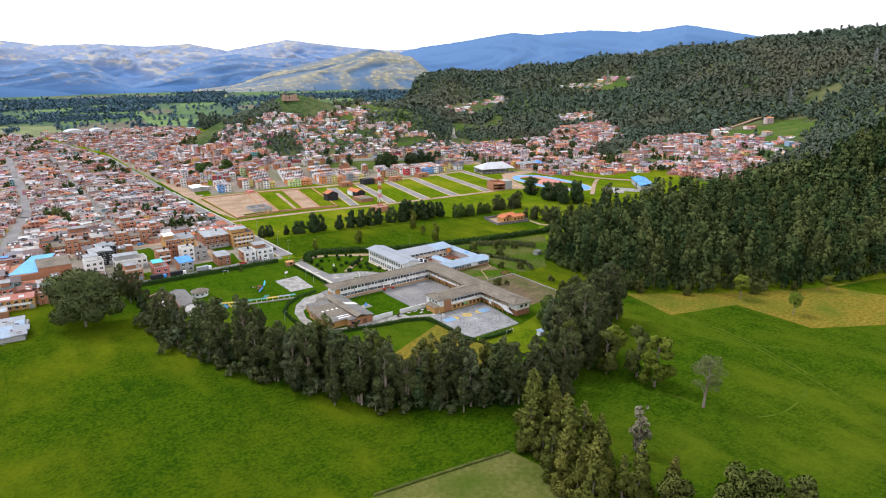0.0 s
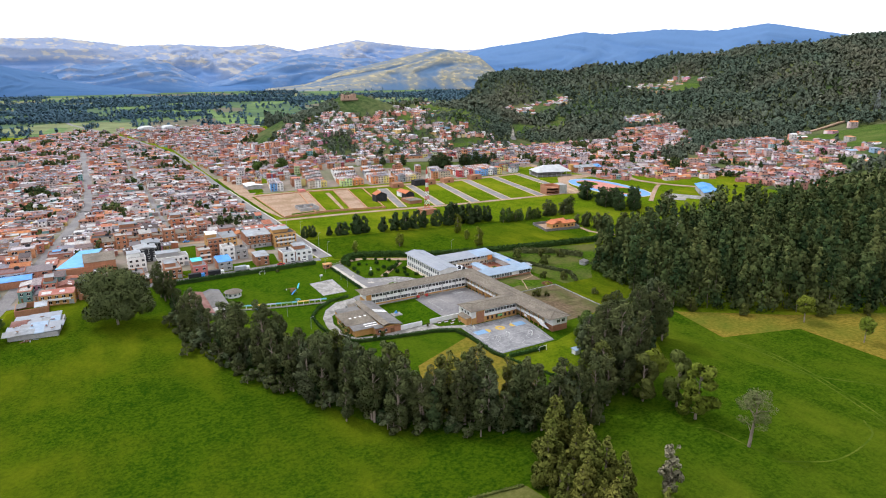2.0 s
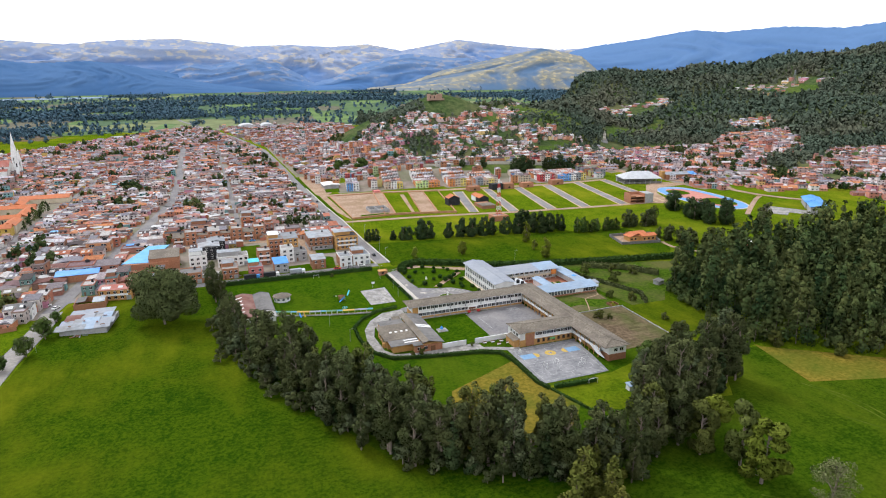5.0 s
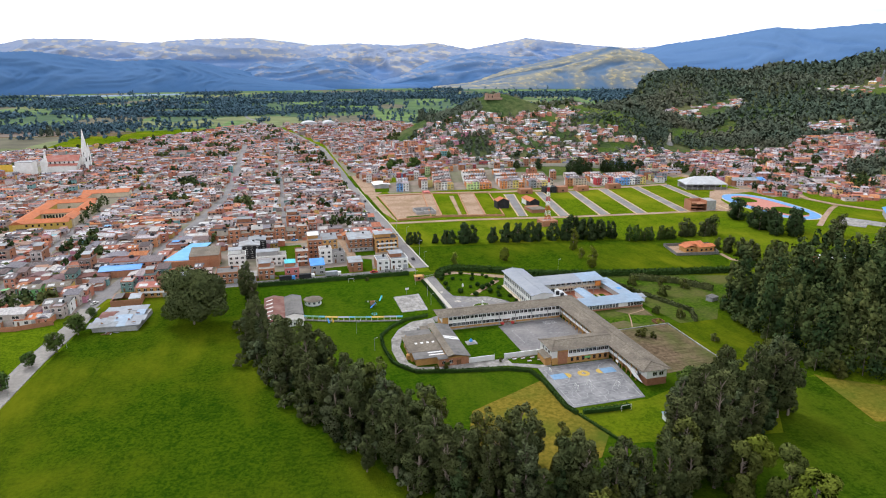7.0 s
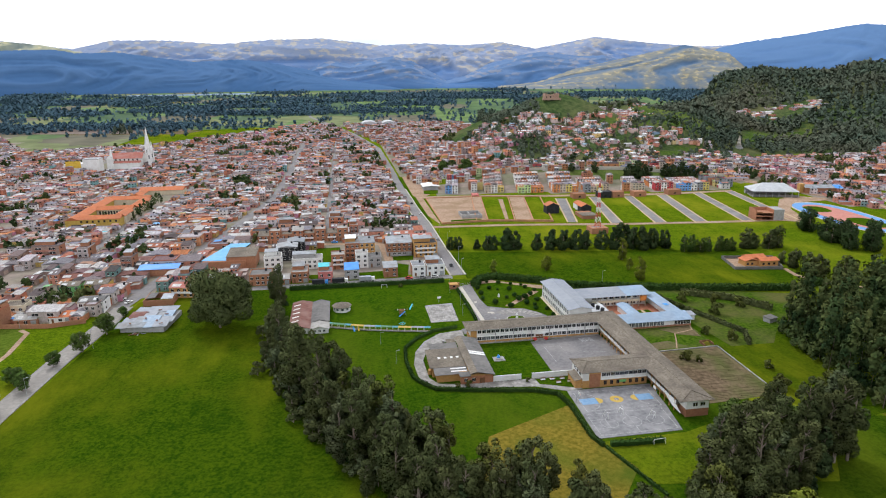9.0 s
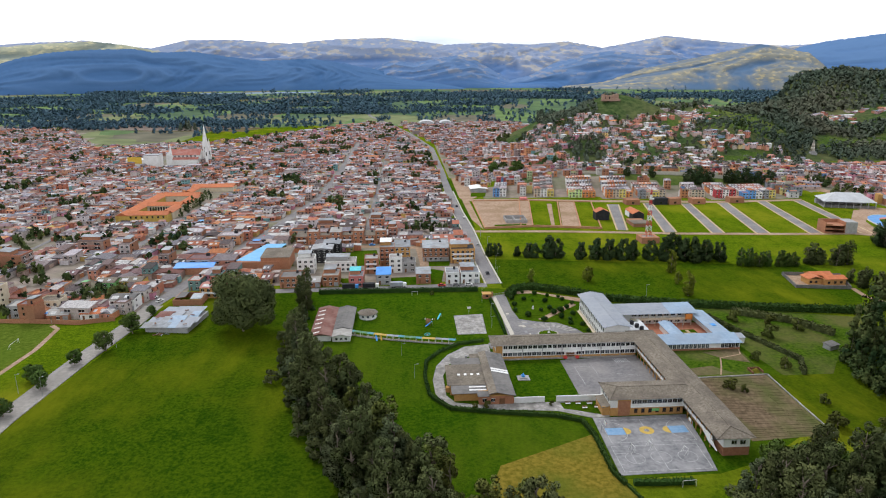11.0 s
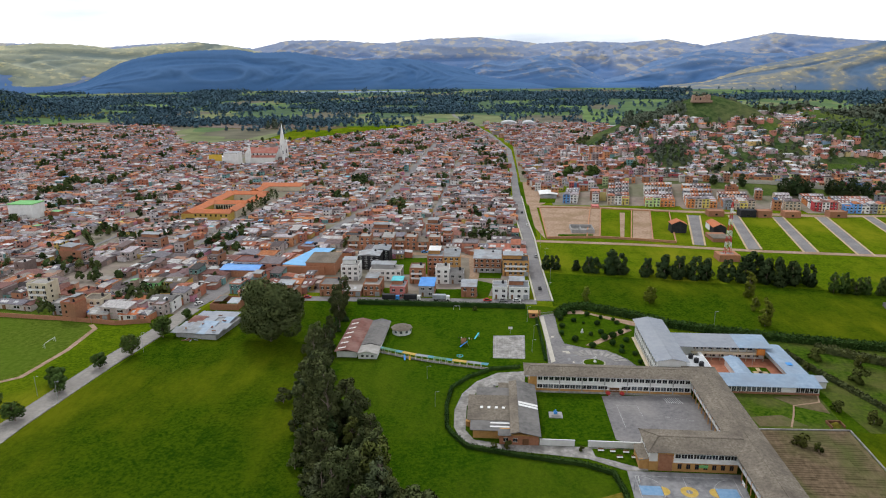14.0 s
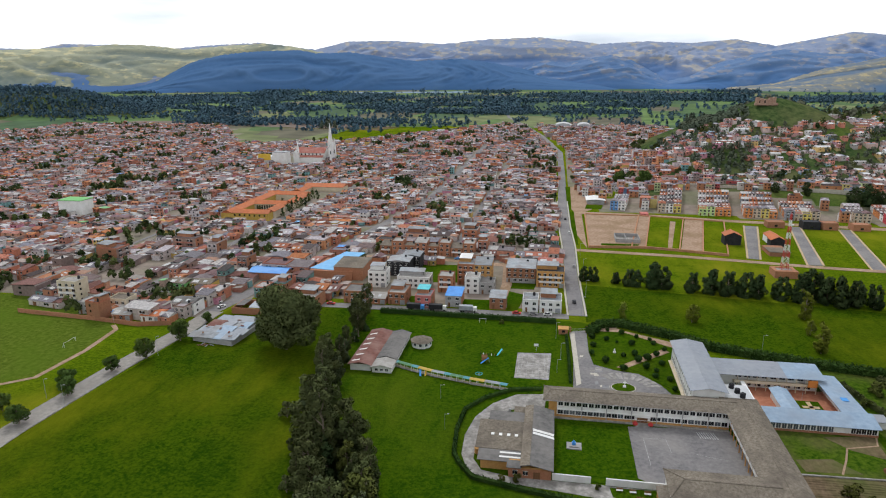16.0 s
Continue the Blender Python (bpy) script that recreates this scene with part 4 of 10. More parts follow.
for y in np.arange(-28, 12.6, 1.15):
    for x0, x1 in ((72, 79), (79.2, 86), (86.2, 93), (93.2, 99.4)):
        if rr_.random() < .14:
            continue
        h0, h1, dy = rr_.uniform(.2, .42), rr_.uniform(.2, .42), rr_.normal() * .1
        rows_.add([(x0, y - .34 + dy, .1), (x1, y - .34, .1), (x1, y + .34, .1), (x0, y + .34 + dy, .1), (x0, y + dy, h0), (x1, y, h1)], [(0, 1, 5, 4), (2, 3, 4, 5), (3, 0, 4), (1, 2, 5)])
tagged(part("soil_ridge", rows_, M_SOIL, None, "low earth ridges of a tilled plot", "stuff"), category="ridges")
flat("lawn", [(54, -46), (72, -40), (98, -22), (104, -50), (84, -78), (30, -70), (25, -47)], 0.09, M_GRASS2, "pale grass beside the court")
flat("field", [(98, -24), (102, 15), (108, 14), (128, 14), (136, 24), (160, 46), (170, 40), (140, 0), (136, -44), (118, -48), (104, -50)], 0.085, M_GRASS, "dark green rank grass between gardens and a wood")
flat("field", [(70, 72), (88, 93), (146, 80), (180, 70), (160, 46), (136, 24), (128, 14), (108, 14), (105, 44), (78, 47)], 0.09, M_ROUGH, "rough weedy ground behind the school")


def hill_road(line, width, label, lift=1.1):
    """A dirt road laid over the slopes."""
    p = []
    for a, b in zip(line[:-1], line[1:]):
        n = max(1, int(math.hypot(b[0] - a[0], b[1] - a[1]) / 8))
        p += [(a[0] + (b[0] - a[0]) * i / n, a[1] + (b[1] - a[1]) * i / n) for i in range(n)]
    p.append(line[-1])
    left, right = ribbon(p, width)
    v = [(x, y, ground_z(x, y) + lift) for q in zip(left, right) for x, y in q]
    f = [(2 * i, 2 * i + 1, 2 * i + 3, 2 * i + 2) for i in range(len(p) - 1)]
    low = [(x, y, z - 1.6) for x, y, z in v]
    n = len(v)
    for i in range(len(p) - 1):
        f += [(2 * i, 2 * i + 2, n + 2 * i + 2, n + 2 * i), (2 * i + 3, 2 * i + 1, n + 2 * i + 1, n + 2 * i + 3)]
    ob = part("road", Solid().add(v + low, f), M_DIRT, None, label, "structure")
    return tagged(ob, category="road")


hill_road([(700, 395), (735, 345), (766, 327), (810, 312), (842, 297), (874, 267)], 6, "dirt road climbing the slope")
hill_road([(576, 422), (610, 455), (655, 530), (678, 585), (740, 600)], 6, "dirt road beside a quarter of brick houses")
hill_road([(784, 574), (802, 598), (845, 630), (875, 651), (910, 690)], 5, "dirt road to a hamlet")
hill_road([(441, 345), (424, 305), (406, 276), (395, 243), (398, 217), (409, 192), (420, 176)], 6, "pale dirt street below a quarter of brick houses", .4)
hill_road([(395, 212), (381, 203), (350, 178), (323, 155)], 4, "dirt path across open grass", .3)
hill_road([(358, 392), (372, 350), (378, 318), (400, 290), (410, 280)], 9, "wide dusty street beside a sports hall", .35)
flat("plot", [(340, 285), (376, 289), (388, 325), (372, 348), (346, 320)], .16, M_DIRT, "dusty open ground beside a running track")
flat("plot", [(282, 224), (297, 216), (309, 238), (318, 262), (345, 292), (346, 304), (336, 302), (306, 262)], .165, M_DIRT, "dusty track along the plots' end")
flat("pavement", [(363, 177), (372, 157), (351, 141), (342, 154)], .2, M_CONC, "pale concrete ball court")
flat("field", [(-600, 1190), (-560, 1130), (-350, 1100), (-322, 1170), (-480, 1230)], .1, M_SOIL, "dark ploughed field beyond the town")
flat("field", [(-322, 1165), (-350, 1090), (-300, 1065), (-190, 1180), (-230, 1230)], .1, M_GRASS2, "bright green field beyond the town")
flat("field", [(-900, 1260), (-600, 1245), (-480, 1290), (-620, 1360)], .1, M_GRASS2, "bright green field in the plain")
flat("field", [(223, -107), (232, -135), (300, -195), (335, -150), (330, -131), (265, -117)], .115, M_GRASS, "lush green pasture beside a wood")

# ---------------------------------------------------------------- the school
def window_row(t, name, u0, u1, n, z0, z1, w_, place, glass_mat=M_GLASS, frame_mat=M_WHITE, bars=2):
    """n windows between u0 and u1 along a face. place(u, z) gives the pose of one; each has a pane and a frame."""
    first = None
    for k in range(n):
        u = u0 + (u1 - u0) * (k + .5) / n
        if first is None:
            first = part(name, Solid().box(-w_ / 2, w_ / 2, -.05, .06, 0, z1 - z0), glass_mat, t)
            s = Solid().box(-w_ / 2 - .07, w_ / 2 + .07, -.1, .05, -.08, 0).box(-w_ / 2 - .07, w_ / 2 + .07, -.1, .05, z1 - z0, z1 - z0 + .07)
            for b in range(1, bars):
                x = -w_ / 2 + w_ * b / bars
                s.box(x - .035, x + .035, -.08, .05, 0, z1 - z0)
            fr = part("window_frame", s, frame_mat, first)
            first.matrix_basis = place(u, z0)
        else:
            o = new(name, first.data)
            o.parent, o.matrix_basis = t, place(u, z0)
            same_mesh("window_frame", fr, o, (0, 0, 0))


def post_row(t, name, spots, solid, mat):
    first = None
    for p in spots:
        if first is None:
            first = part(name, solid, mat, t)
            first.matrix_basis = pose(*p)
        else:
            same_mesh(name, first, t, p)


def sheet_roof(t, x0, x1, y0, y1, z, h, along_, mat, hip=(0.0, 0.0)):
    """A pitched sheet roof: lapped courses down each slope, hipped or plain ends and a ridge cap, each a part."""
    n = 4
    lo, hi = (y0, y1) if along_ == "x" else (x0, x1)
    p0, p1 = (x0, x1) if along_ == "x" else (y0, y1)
    m_ = (lo + hi) / 2

    def at(u, v, q):
        return (u, v, q) if along_ == "x" else (v, u, q)

    def slab(v, flip):
        v = v + [(x, y, q + .09) for x, y, q in v]
        f = [(4, 5, 6, 7), (0, 1, 5, 4), (1, 2, 6, 5), (3, 0, 4, 7), (2, 3, 7, 6), (0, 3, 2, 1)]
        part("roof_course", Solid().add(v, [q[::-1] for q in f] if flip else f), mat, t)

    for e in (lo, hi):
        for k in range(n):
            f0, f1 = k / n, (k + 1) / n
            a, b = e + (m_ - e) * f0, e + (m_ - e) * f1 + (.12 if e < m_ else -.12) * (k < n - 1)
            za, zb = z + h * f0 + .015 * (n - k), z + h * f1 + .015 * (n - k)
            slab([at(p0 + hip[0] * f0, a, za), at(p1 - hip[1] * f0, a, za), at(p1 - hip[1] * f1, b, zb), at(p0 + hip[0] * f1, b, zb)], (e > m_) == (along_ == "x"))
    for end, (p, hp) in enumerate(((p0, hip[0]), (p1, -hip[1]))):
        if hp:
            for k in range(n):
                f0, f1 = k / n, (k + 1) / n
                za, zb = z + h * f0 + .015 * (n - k) + .01, z + h * f1 + .015 * (n - k) + .01
                slab([at(p + hp * f0, hi + (m_ - hi) * f0, za), at(p + hp * f0, lo + (m_ - lo) * f0, za), at(p + hp * f1, lo + (m_ - lo) * f1, zb), at(p + hp * f1, hi + (m_ - hi) * f1, zb)], (end == 1) == (along_ == "x"))
            for e in (lo, hi):
                part("hip_cap", Solid().tube(at(p, e, z + .16), at(p + hp, m_, z + h + .16), .16, .16, 5), mat, t)
    r0, r1 = p0 + hip[0], p1 - hip[1]
    if along_ == "x":
        part("ridge_cap", Solid().box(r0 - .02, r1 + .02, m_ - .3, m_ + .3, z + h + .02, z + h + .16), mat, t)
    else:
        part("ridge_cap", Solid().box(m_ - .3, m_ + .3, r0 - .02, r1 + .02, z + h + .02, z + h + .16), mat, t)


def school_main():
    t = thing("school_wing", "long two-storey white school wing with ochre base and grey roof", "school")
    part("wall", Solid().box(-1.2, 57.2, 36.6, 45.4, -.2, 6.3), M_WHITE, t)
    part("brick_base", Solid().box(-1.25, 57.2, 36.45, 36.7, 0, 1.15).box(-1.3, -1.1, 36.5, 45.4, 0, 3.0).box(-1.3, 1.4, 36.4, 36.7, 1.15, 6.0), M_OCHRE, t, "ochre brick base")
    part("ledge", Solid().box(1.4, 57.2, 36.2, 36.7, 2.85, 3.1).box(1.4, 57.2, 36.25, 36.7, 1.15, 1.28), M_WHITE, t)
    sheet_roof(t, -3.3, 60, 35.7, 46.4, 6.3, 1.7, "x", M_FIBRE, (2.6, 0))
    part("gutter", Solid().box(-3.3, 56.2, 35.55, 35.72, 6.22, 6.4), M_GREYW, t)
    window_row(t, "window", 1.6, 56.8, 27, 4.4, 5.75, 1.5, lambda u, z: pose(u, 36.58, z), M_GLASS)
    lows = lambda u, z: pose(u, 36.5, z)
    window_row(t, "window", 1.6, 23.6, 11, 1.3, 2.9, 1.7, lows, M_GLASS3)
    window_row(t, "window", 23.8, 27.2, 1, 1.3, 2.6, 3.2, lows, M_GLASS, M_WHITE, 4)
    window_row(t, "window", 32.2, 35.6, 1, 1.3, 2.6, 3.2, lows, M_GLASS, M_WHITE, 4)
    window_row(t, "window", 35.8, 56.8, 10, 1.3, 2.9, 1.7, lows, M_GLASS3)
    post_row(t, "pilaster", [(1.6 + 2.0444 * 4 * k, 36.35, 0) for k in range(1, 7)], Solid().box(-.16, .16, -.1, .3, 0, 6.25), M_GREYW)
    d = part("door", Solid().box(28.0, 31.4, 36.3, 36.7, 0.3, 2.6), M_WOOD, t, "brown entrance door")
    part("entrance_canopy", Solid().box(27.2, 32.2, 35.3, 36.6, 2.7, 2.9), M_WHITE, t)
    for k in range(3):
        part("step", Solid().box(27.6 - k * .2, 31.8 + k * .2, 34.9 - k * .4, 36.4, 0, .36 - k * .12), M_CONC, t)
    part("plinth", Solid().box(-1.4, 57.2, 35.2, 36.6, 0, .22), M_CONC, t)
    for x, z, w_ in ((4, 7.1, 1.0), (15, 6.9, 1.3), (33, 7.3, 1.0), (47, 7.0, 1.2)):
        part("roof_patch", Solid().shed(x, x + w_, 36.8 + (z - 6.6) * 3.1, 37.9 + (z - 6.6) * 3.1, z + .06, z + .42, "y", .05), M_FIBRE3, t, "newer pale roof sheet")


def school_gallery():
    t = thing("school_wing", "long two-storey school wing with open galleries and weathered grey roof", "school")
    part("wall", Solid().box(59.0, 66.8, -37, 45.4, -.2, 6.3), M_CREAM, t)
    part("lower_wall", Solid().box(58.9, 59.05, -30, 36.5, 0, 2.9), M_OCHRE, t, "ochre brick ground-floor wall")
    part("gallery_floor", Solid().box(57.0, 59.0, -33, 36.6, 2.9, 3.12), M_CONC, t)
    part("parapet", Solid().box(57.0, 57.2, -33, 36.6, 3.12, 4.2), M_WHITE, t, "white gallery parapet")
    part("beam", Solid().box(57.0, 57.25, -33, 36.6, 5.9, 6.3), M_WHITE, t)
    ys = [-32 + 3.45 * k for k in range(20) if not -12.4 < -32 + 3.45 * k < 1.0]
    post_row(t, "post", [(57.12, y, 0) for y in ys], Solid().box(-.14, .14, -.14, .14, 0, 6.0), M_OCHRE)
    window_row(t, "window", -29, 36, 18, 4.3, 5.6, 2.2, lambda u, z: pose(58.98, u, z, 0, 0, -90), M_GLASS)
    for k in range(9):
        y = -27 + 3.45 * k * 2
        if not -13 < y < 1.5:
            o = part("door", Solid().box(58.8, 58.95, y - .5, y + .5, 0, 2.1), M_WOOD, t)
    part("end_block", Solid().box(58.6, 66.9, -37.15, -31.5, 0, 2.9), M_BRICK, t, "brick end of the wing")
    part("end_wall", Solid().box(58.6, 66.9, -37.1, -31.6, 2.9, 6.25), M_WHITE, t)
    window_row(t, "window", 60.5, 66, 2, 3.9, 5.3, 1.6, lambda u, z: pose(u, -37.15, z), M_GLASS)
    part("stair_wall", Solid().add([(56.9, -30, 3.9), (56.9, -24, 3.9), (56.9, -31, 1.4), (56.9, -36.5, 1.4), (57.2, -30, 3.9), (57.2, -24, 3.9), (57.2, -31, 1.4), (57.2, -36.5, 1.4)],
                                   [(0, 1, 2, 3), (7, 6, 5, 4), (0, 3, 7, 4), (1, 0, 4, 5), (2, 1, 5, 6), (3, 2, 6, 7)]), M_WHITE, t, "white slanting stair wall")
    sheet_roof(t, 55.9, 68.2, -38.2, 47.0, 6.3, 1.65, "y", M_FIBRE, (4.5, 3.5))
    part("brick_wall", Solid().box(66.8, 66.95, -37, 45, 0, 6.2), M_WHITE, t)
    window_row(t, "window", -34, 40, 20, 4.2, 5.6, 2.0, lambda u, z: pose(66.97, u, z, 0, 0, 90), M_GLASS)


def school_short():
    t = thing("school_wing", "short two-storey school wing with ochre brick base facing the court", "school")
    part("wall", Solid().box(31.6, 57.0, -11.2, 0.4, -.2, 6.3), M_WHITE, t)
    part("brick_base", Solid().box(31.5, 57, -11.35, -11.15, 0, 3.0).box(34, 38.5, -11.4, -11.1, 0, 6.0), M_OCHRE, t, "ochre brick lower front")
    part("brick_pier", Solid().box(34.2, 38.3, -11.46, -11.3, 0, 5.6), M_BRICK, t)
    part("ledge", Solid().box(38.5, 57, -11.6, -11.1, 3.0, 3.2), M_WHITE, t)
    window_row(t, "window", 38.9, 56.6, 10, 4.35, 5.7, 1.5, lambda u, z: pose(u, -11.22, z), M_GLASS)
    window_row(t, "window", 39.2, 56.6, 7, 1.0, 2.5, 1.1, lambda u, z: pose(u, -11.38, z), M_GLASS, M_WOOD)
    window_row(t, "window", -9.5, -1.5, 3, 4.2, 5.4, 1.4, lambda u, z: pose(31.58, u, z, 0, 0, -90), M_GLASS)
    part("sign", Solid().box(46, 48.6, -11.5, -11.38, 1.5, 2.4), M_GREENP, t, "green painted panel")
    sheet_roof(t, 30.8, 60, -12.1, 1.2, 6.3, 1.7, "x", M_FIBRE, (4.5, 0))
    part("porch_wall", Solid().box(28.9, 31.6, -10.8, -10.5, 0, 3.4).box(28.9, 29.2, -10.5, -3, 0, 3.0).box(28.9, 31.6, -3.2, -3, 0, 2.6), M_OCHRE, t, "ochre porch wall")
    part("porch_roof", Solid().shed(28.6, 31.6, -11.0, -2.6, 3.0, 3.6, "x"), M_FIBRE, t)
    part("stair", Solid().box(29.4, 31.4, -10.2, -8.4, 0, .8).box(29.4, 31.4, -8.4, -6.8, 0, 1.6).box(29.4, 31.4, -6.8, -5.2, 0, 2.4), M_CONC, t)


def school_white():
    t = thing("school_block", "two-storey white school block with a pale grey metal roof", "school")
    part("wall", Solid().box(47.4, 57.8, 47, 88.6, -.2, 8.3).gable_fill(47.4, 57.8, 47, 88.6, 8.3, 1.2, "y"), M_WHITE, t)
    part("base", Solid().box(47.2, 47.5, 47, 88.6, 0, 1.0).box(46.2, 47.4, 47, 88.6, 0, .3), M_CREAM, t)
    window_row(t, "window", 48.5, 87.5, 15, 5.2, 7.2, 1.5, lambda u, z: pose(47.38, u, z, 0, 0, -90), M_GLASS2)
    window_row(t, "window", 48.5, 87.5, 15, 1.4, 3.4, 1.5, lambda u, z: pose(47.38, u, z, 0, 0, -90), M_GLASS2)
    post_row(t, "pilaster", [(47.3, 48.5 + 2.6 * k, 0) for k in range(16)], Solid().box(-.14, .2, -.16, .16, 0, 8.2), M_WHITE)
    sheet_roof(t, 46.3, 59.0, 46.2, 89.8, 8.3, 1.3, "y", M_METAL)


def school_quad():
    t = thing("school_quadrangle", "low white school quadrangle with bluish metal roofs round a tiled court", "school")
    part("front_wall", Solid().box(69.5, 103.2, 39.2, 44.6, -.2, 3.3), M_WHITE, t)
    part("front_base", Solid().box(69.5, 103.3, 39.05, 39.25, 0, .9), M_BRICK, t)
    part("front_roof", Solid().shed(68.5, 103.8, 38.3, 46.2, 3.2, 4.7, "y", .16), M_METALB, t)
    window_row(t, "window", 70.5, 90, 11, 1.0, 2.85, 1.35, lambda u, z: pose(u, 39.18, z), M_GLASS2)
    window_row(t, "window", 95, 102.8, 5, 1.0, 2.85, 1.3, lambda u, z: pose(u, 39.18, z), M_GLASS)
    part("east_wall", Solid().box(97.6, 103, 44.6, 74, -.2, 3.4), M_WHITE, t)
    part("east_roof", Solid().add([(94.4, 46.2, 4.7), (103.8, 42, 3.4), (103.4, 76, 3.6), (94.4, 74, 4.9), (94.4, 46.2, 4.86), (103.8, 42, 3.56), (103.4, 76, 3.76), (94.4, 74, 5.06)],
                                  [(3, 2, 1, 0), (4, 5, 6, 7), (0, 1, 5, 4), (1, 2, 6, 5), (2, 3, 7, 6), (3, 0, 4, 7)]), M_METALB, t)
    part("roof_panel", Solid().box(98.2, 100.4, 55, 57.4, 4.35, 4.5), M_BLUEP, t, "dark blue roof panel")
    part("rear_wall", Solid().box(58, 95.5, 69.6, 77.4, -.2, 5.9), M_WHITE, t)
    part("rear_roof", Solid().shed(57.6, 84, 66.6, 78.6, 5.9, 6.9, "y", .16), M_METAL, t)
    part("rear_roof", Solid().shed(84, 97.2, 66.6, 78.6, 5.93, 6.93, "y", .16), M_METALB, t)
    part("gallery", Solid().box(66, 94.4, 67, 69.6, 2.8, 3.0).box(66, 94.4, 66.9, 67.05, 3.0, 3.9), M_CREAM, t, "cream upper gallery")
    post_row(t, "post", [(67 + 3.4 * k, 67, 0) for k in range(9)], Solid().box(-.12, .12, -.12, .12, 0, 5.9), M_CREAM)
    window_row(t, "window", 66.5, 94, 9, 4.0, 5.4, 2.0, lambda u, z: pose(u, 69.55, z), M_GLASS)
    window_row(t, "window", 66.5, 94, 8, .8, 2.4, 2.0, lambda u, z: pose(u, 69.55, z), M_GLASS)
    part("orange_wall", Solid().box(91.2, 94.4, 66.5, 66.8, 3.0, 5.6), M_ORANGE, t)
    part("court_floor", Solid().box(68, 97.6, 44.6, 69.6, 0, .16), M_TERRA, t, "terracotta tiled courtyard floor")
    part("inner_wall", Solid().box(77.6, 82.2, 46.3, 62.6, 0, 3.3), M_WHITE, t)
    part("inner_roof", Solid().gable(76.8, 83.0, 46.2, 63.4, 3.3, .9, "y", .12), M_METALB, t)
    part("planter", Solid().box(85.5, 93, 52, 61, .16, .34), M_LAWN, t, "green courtyard bed")
    part("bed_path", Solid().box(86.5, 92, 55.6, 57.2, .34, .4).box(88.6, 90, 52.6, 60.4, .34, .4), M_YELLOWDIRT, t)
    part("flat_roof", Solid().box(58, 68, 47, 60, -.2, 5.2).box(58, 68, 47, 47.3, 5.2, 5.7), M_PALE, t, "white flat roof")
    for x, y in ((62.5, 57.4), (63.6, 53.8), (64.6, 50.6)):
        part("water_tank", Solid().cone(x, y, 5.2, 6.8, .95, .9, 12).cone(x, y, 6.8, 7.1, .9, .3, 12), M_BLACK, t, "black plastic water tank")
    part("link_wall", Solid().box(68, 69.5, 44.4, 69, 0, 3.6), M_WHITE, t)
    part("hut", Solid().box(105, 108.4, 45, 49, 0, 2.6), M_WHITE, t, "small white hut")
    part("hut_roof", Solid().shed(104.6, 108.8, 44.6, 49.4, 2.6, 3.0), M_METAL, t)


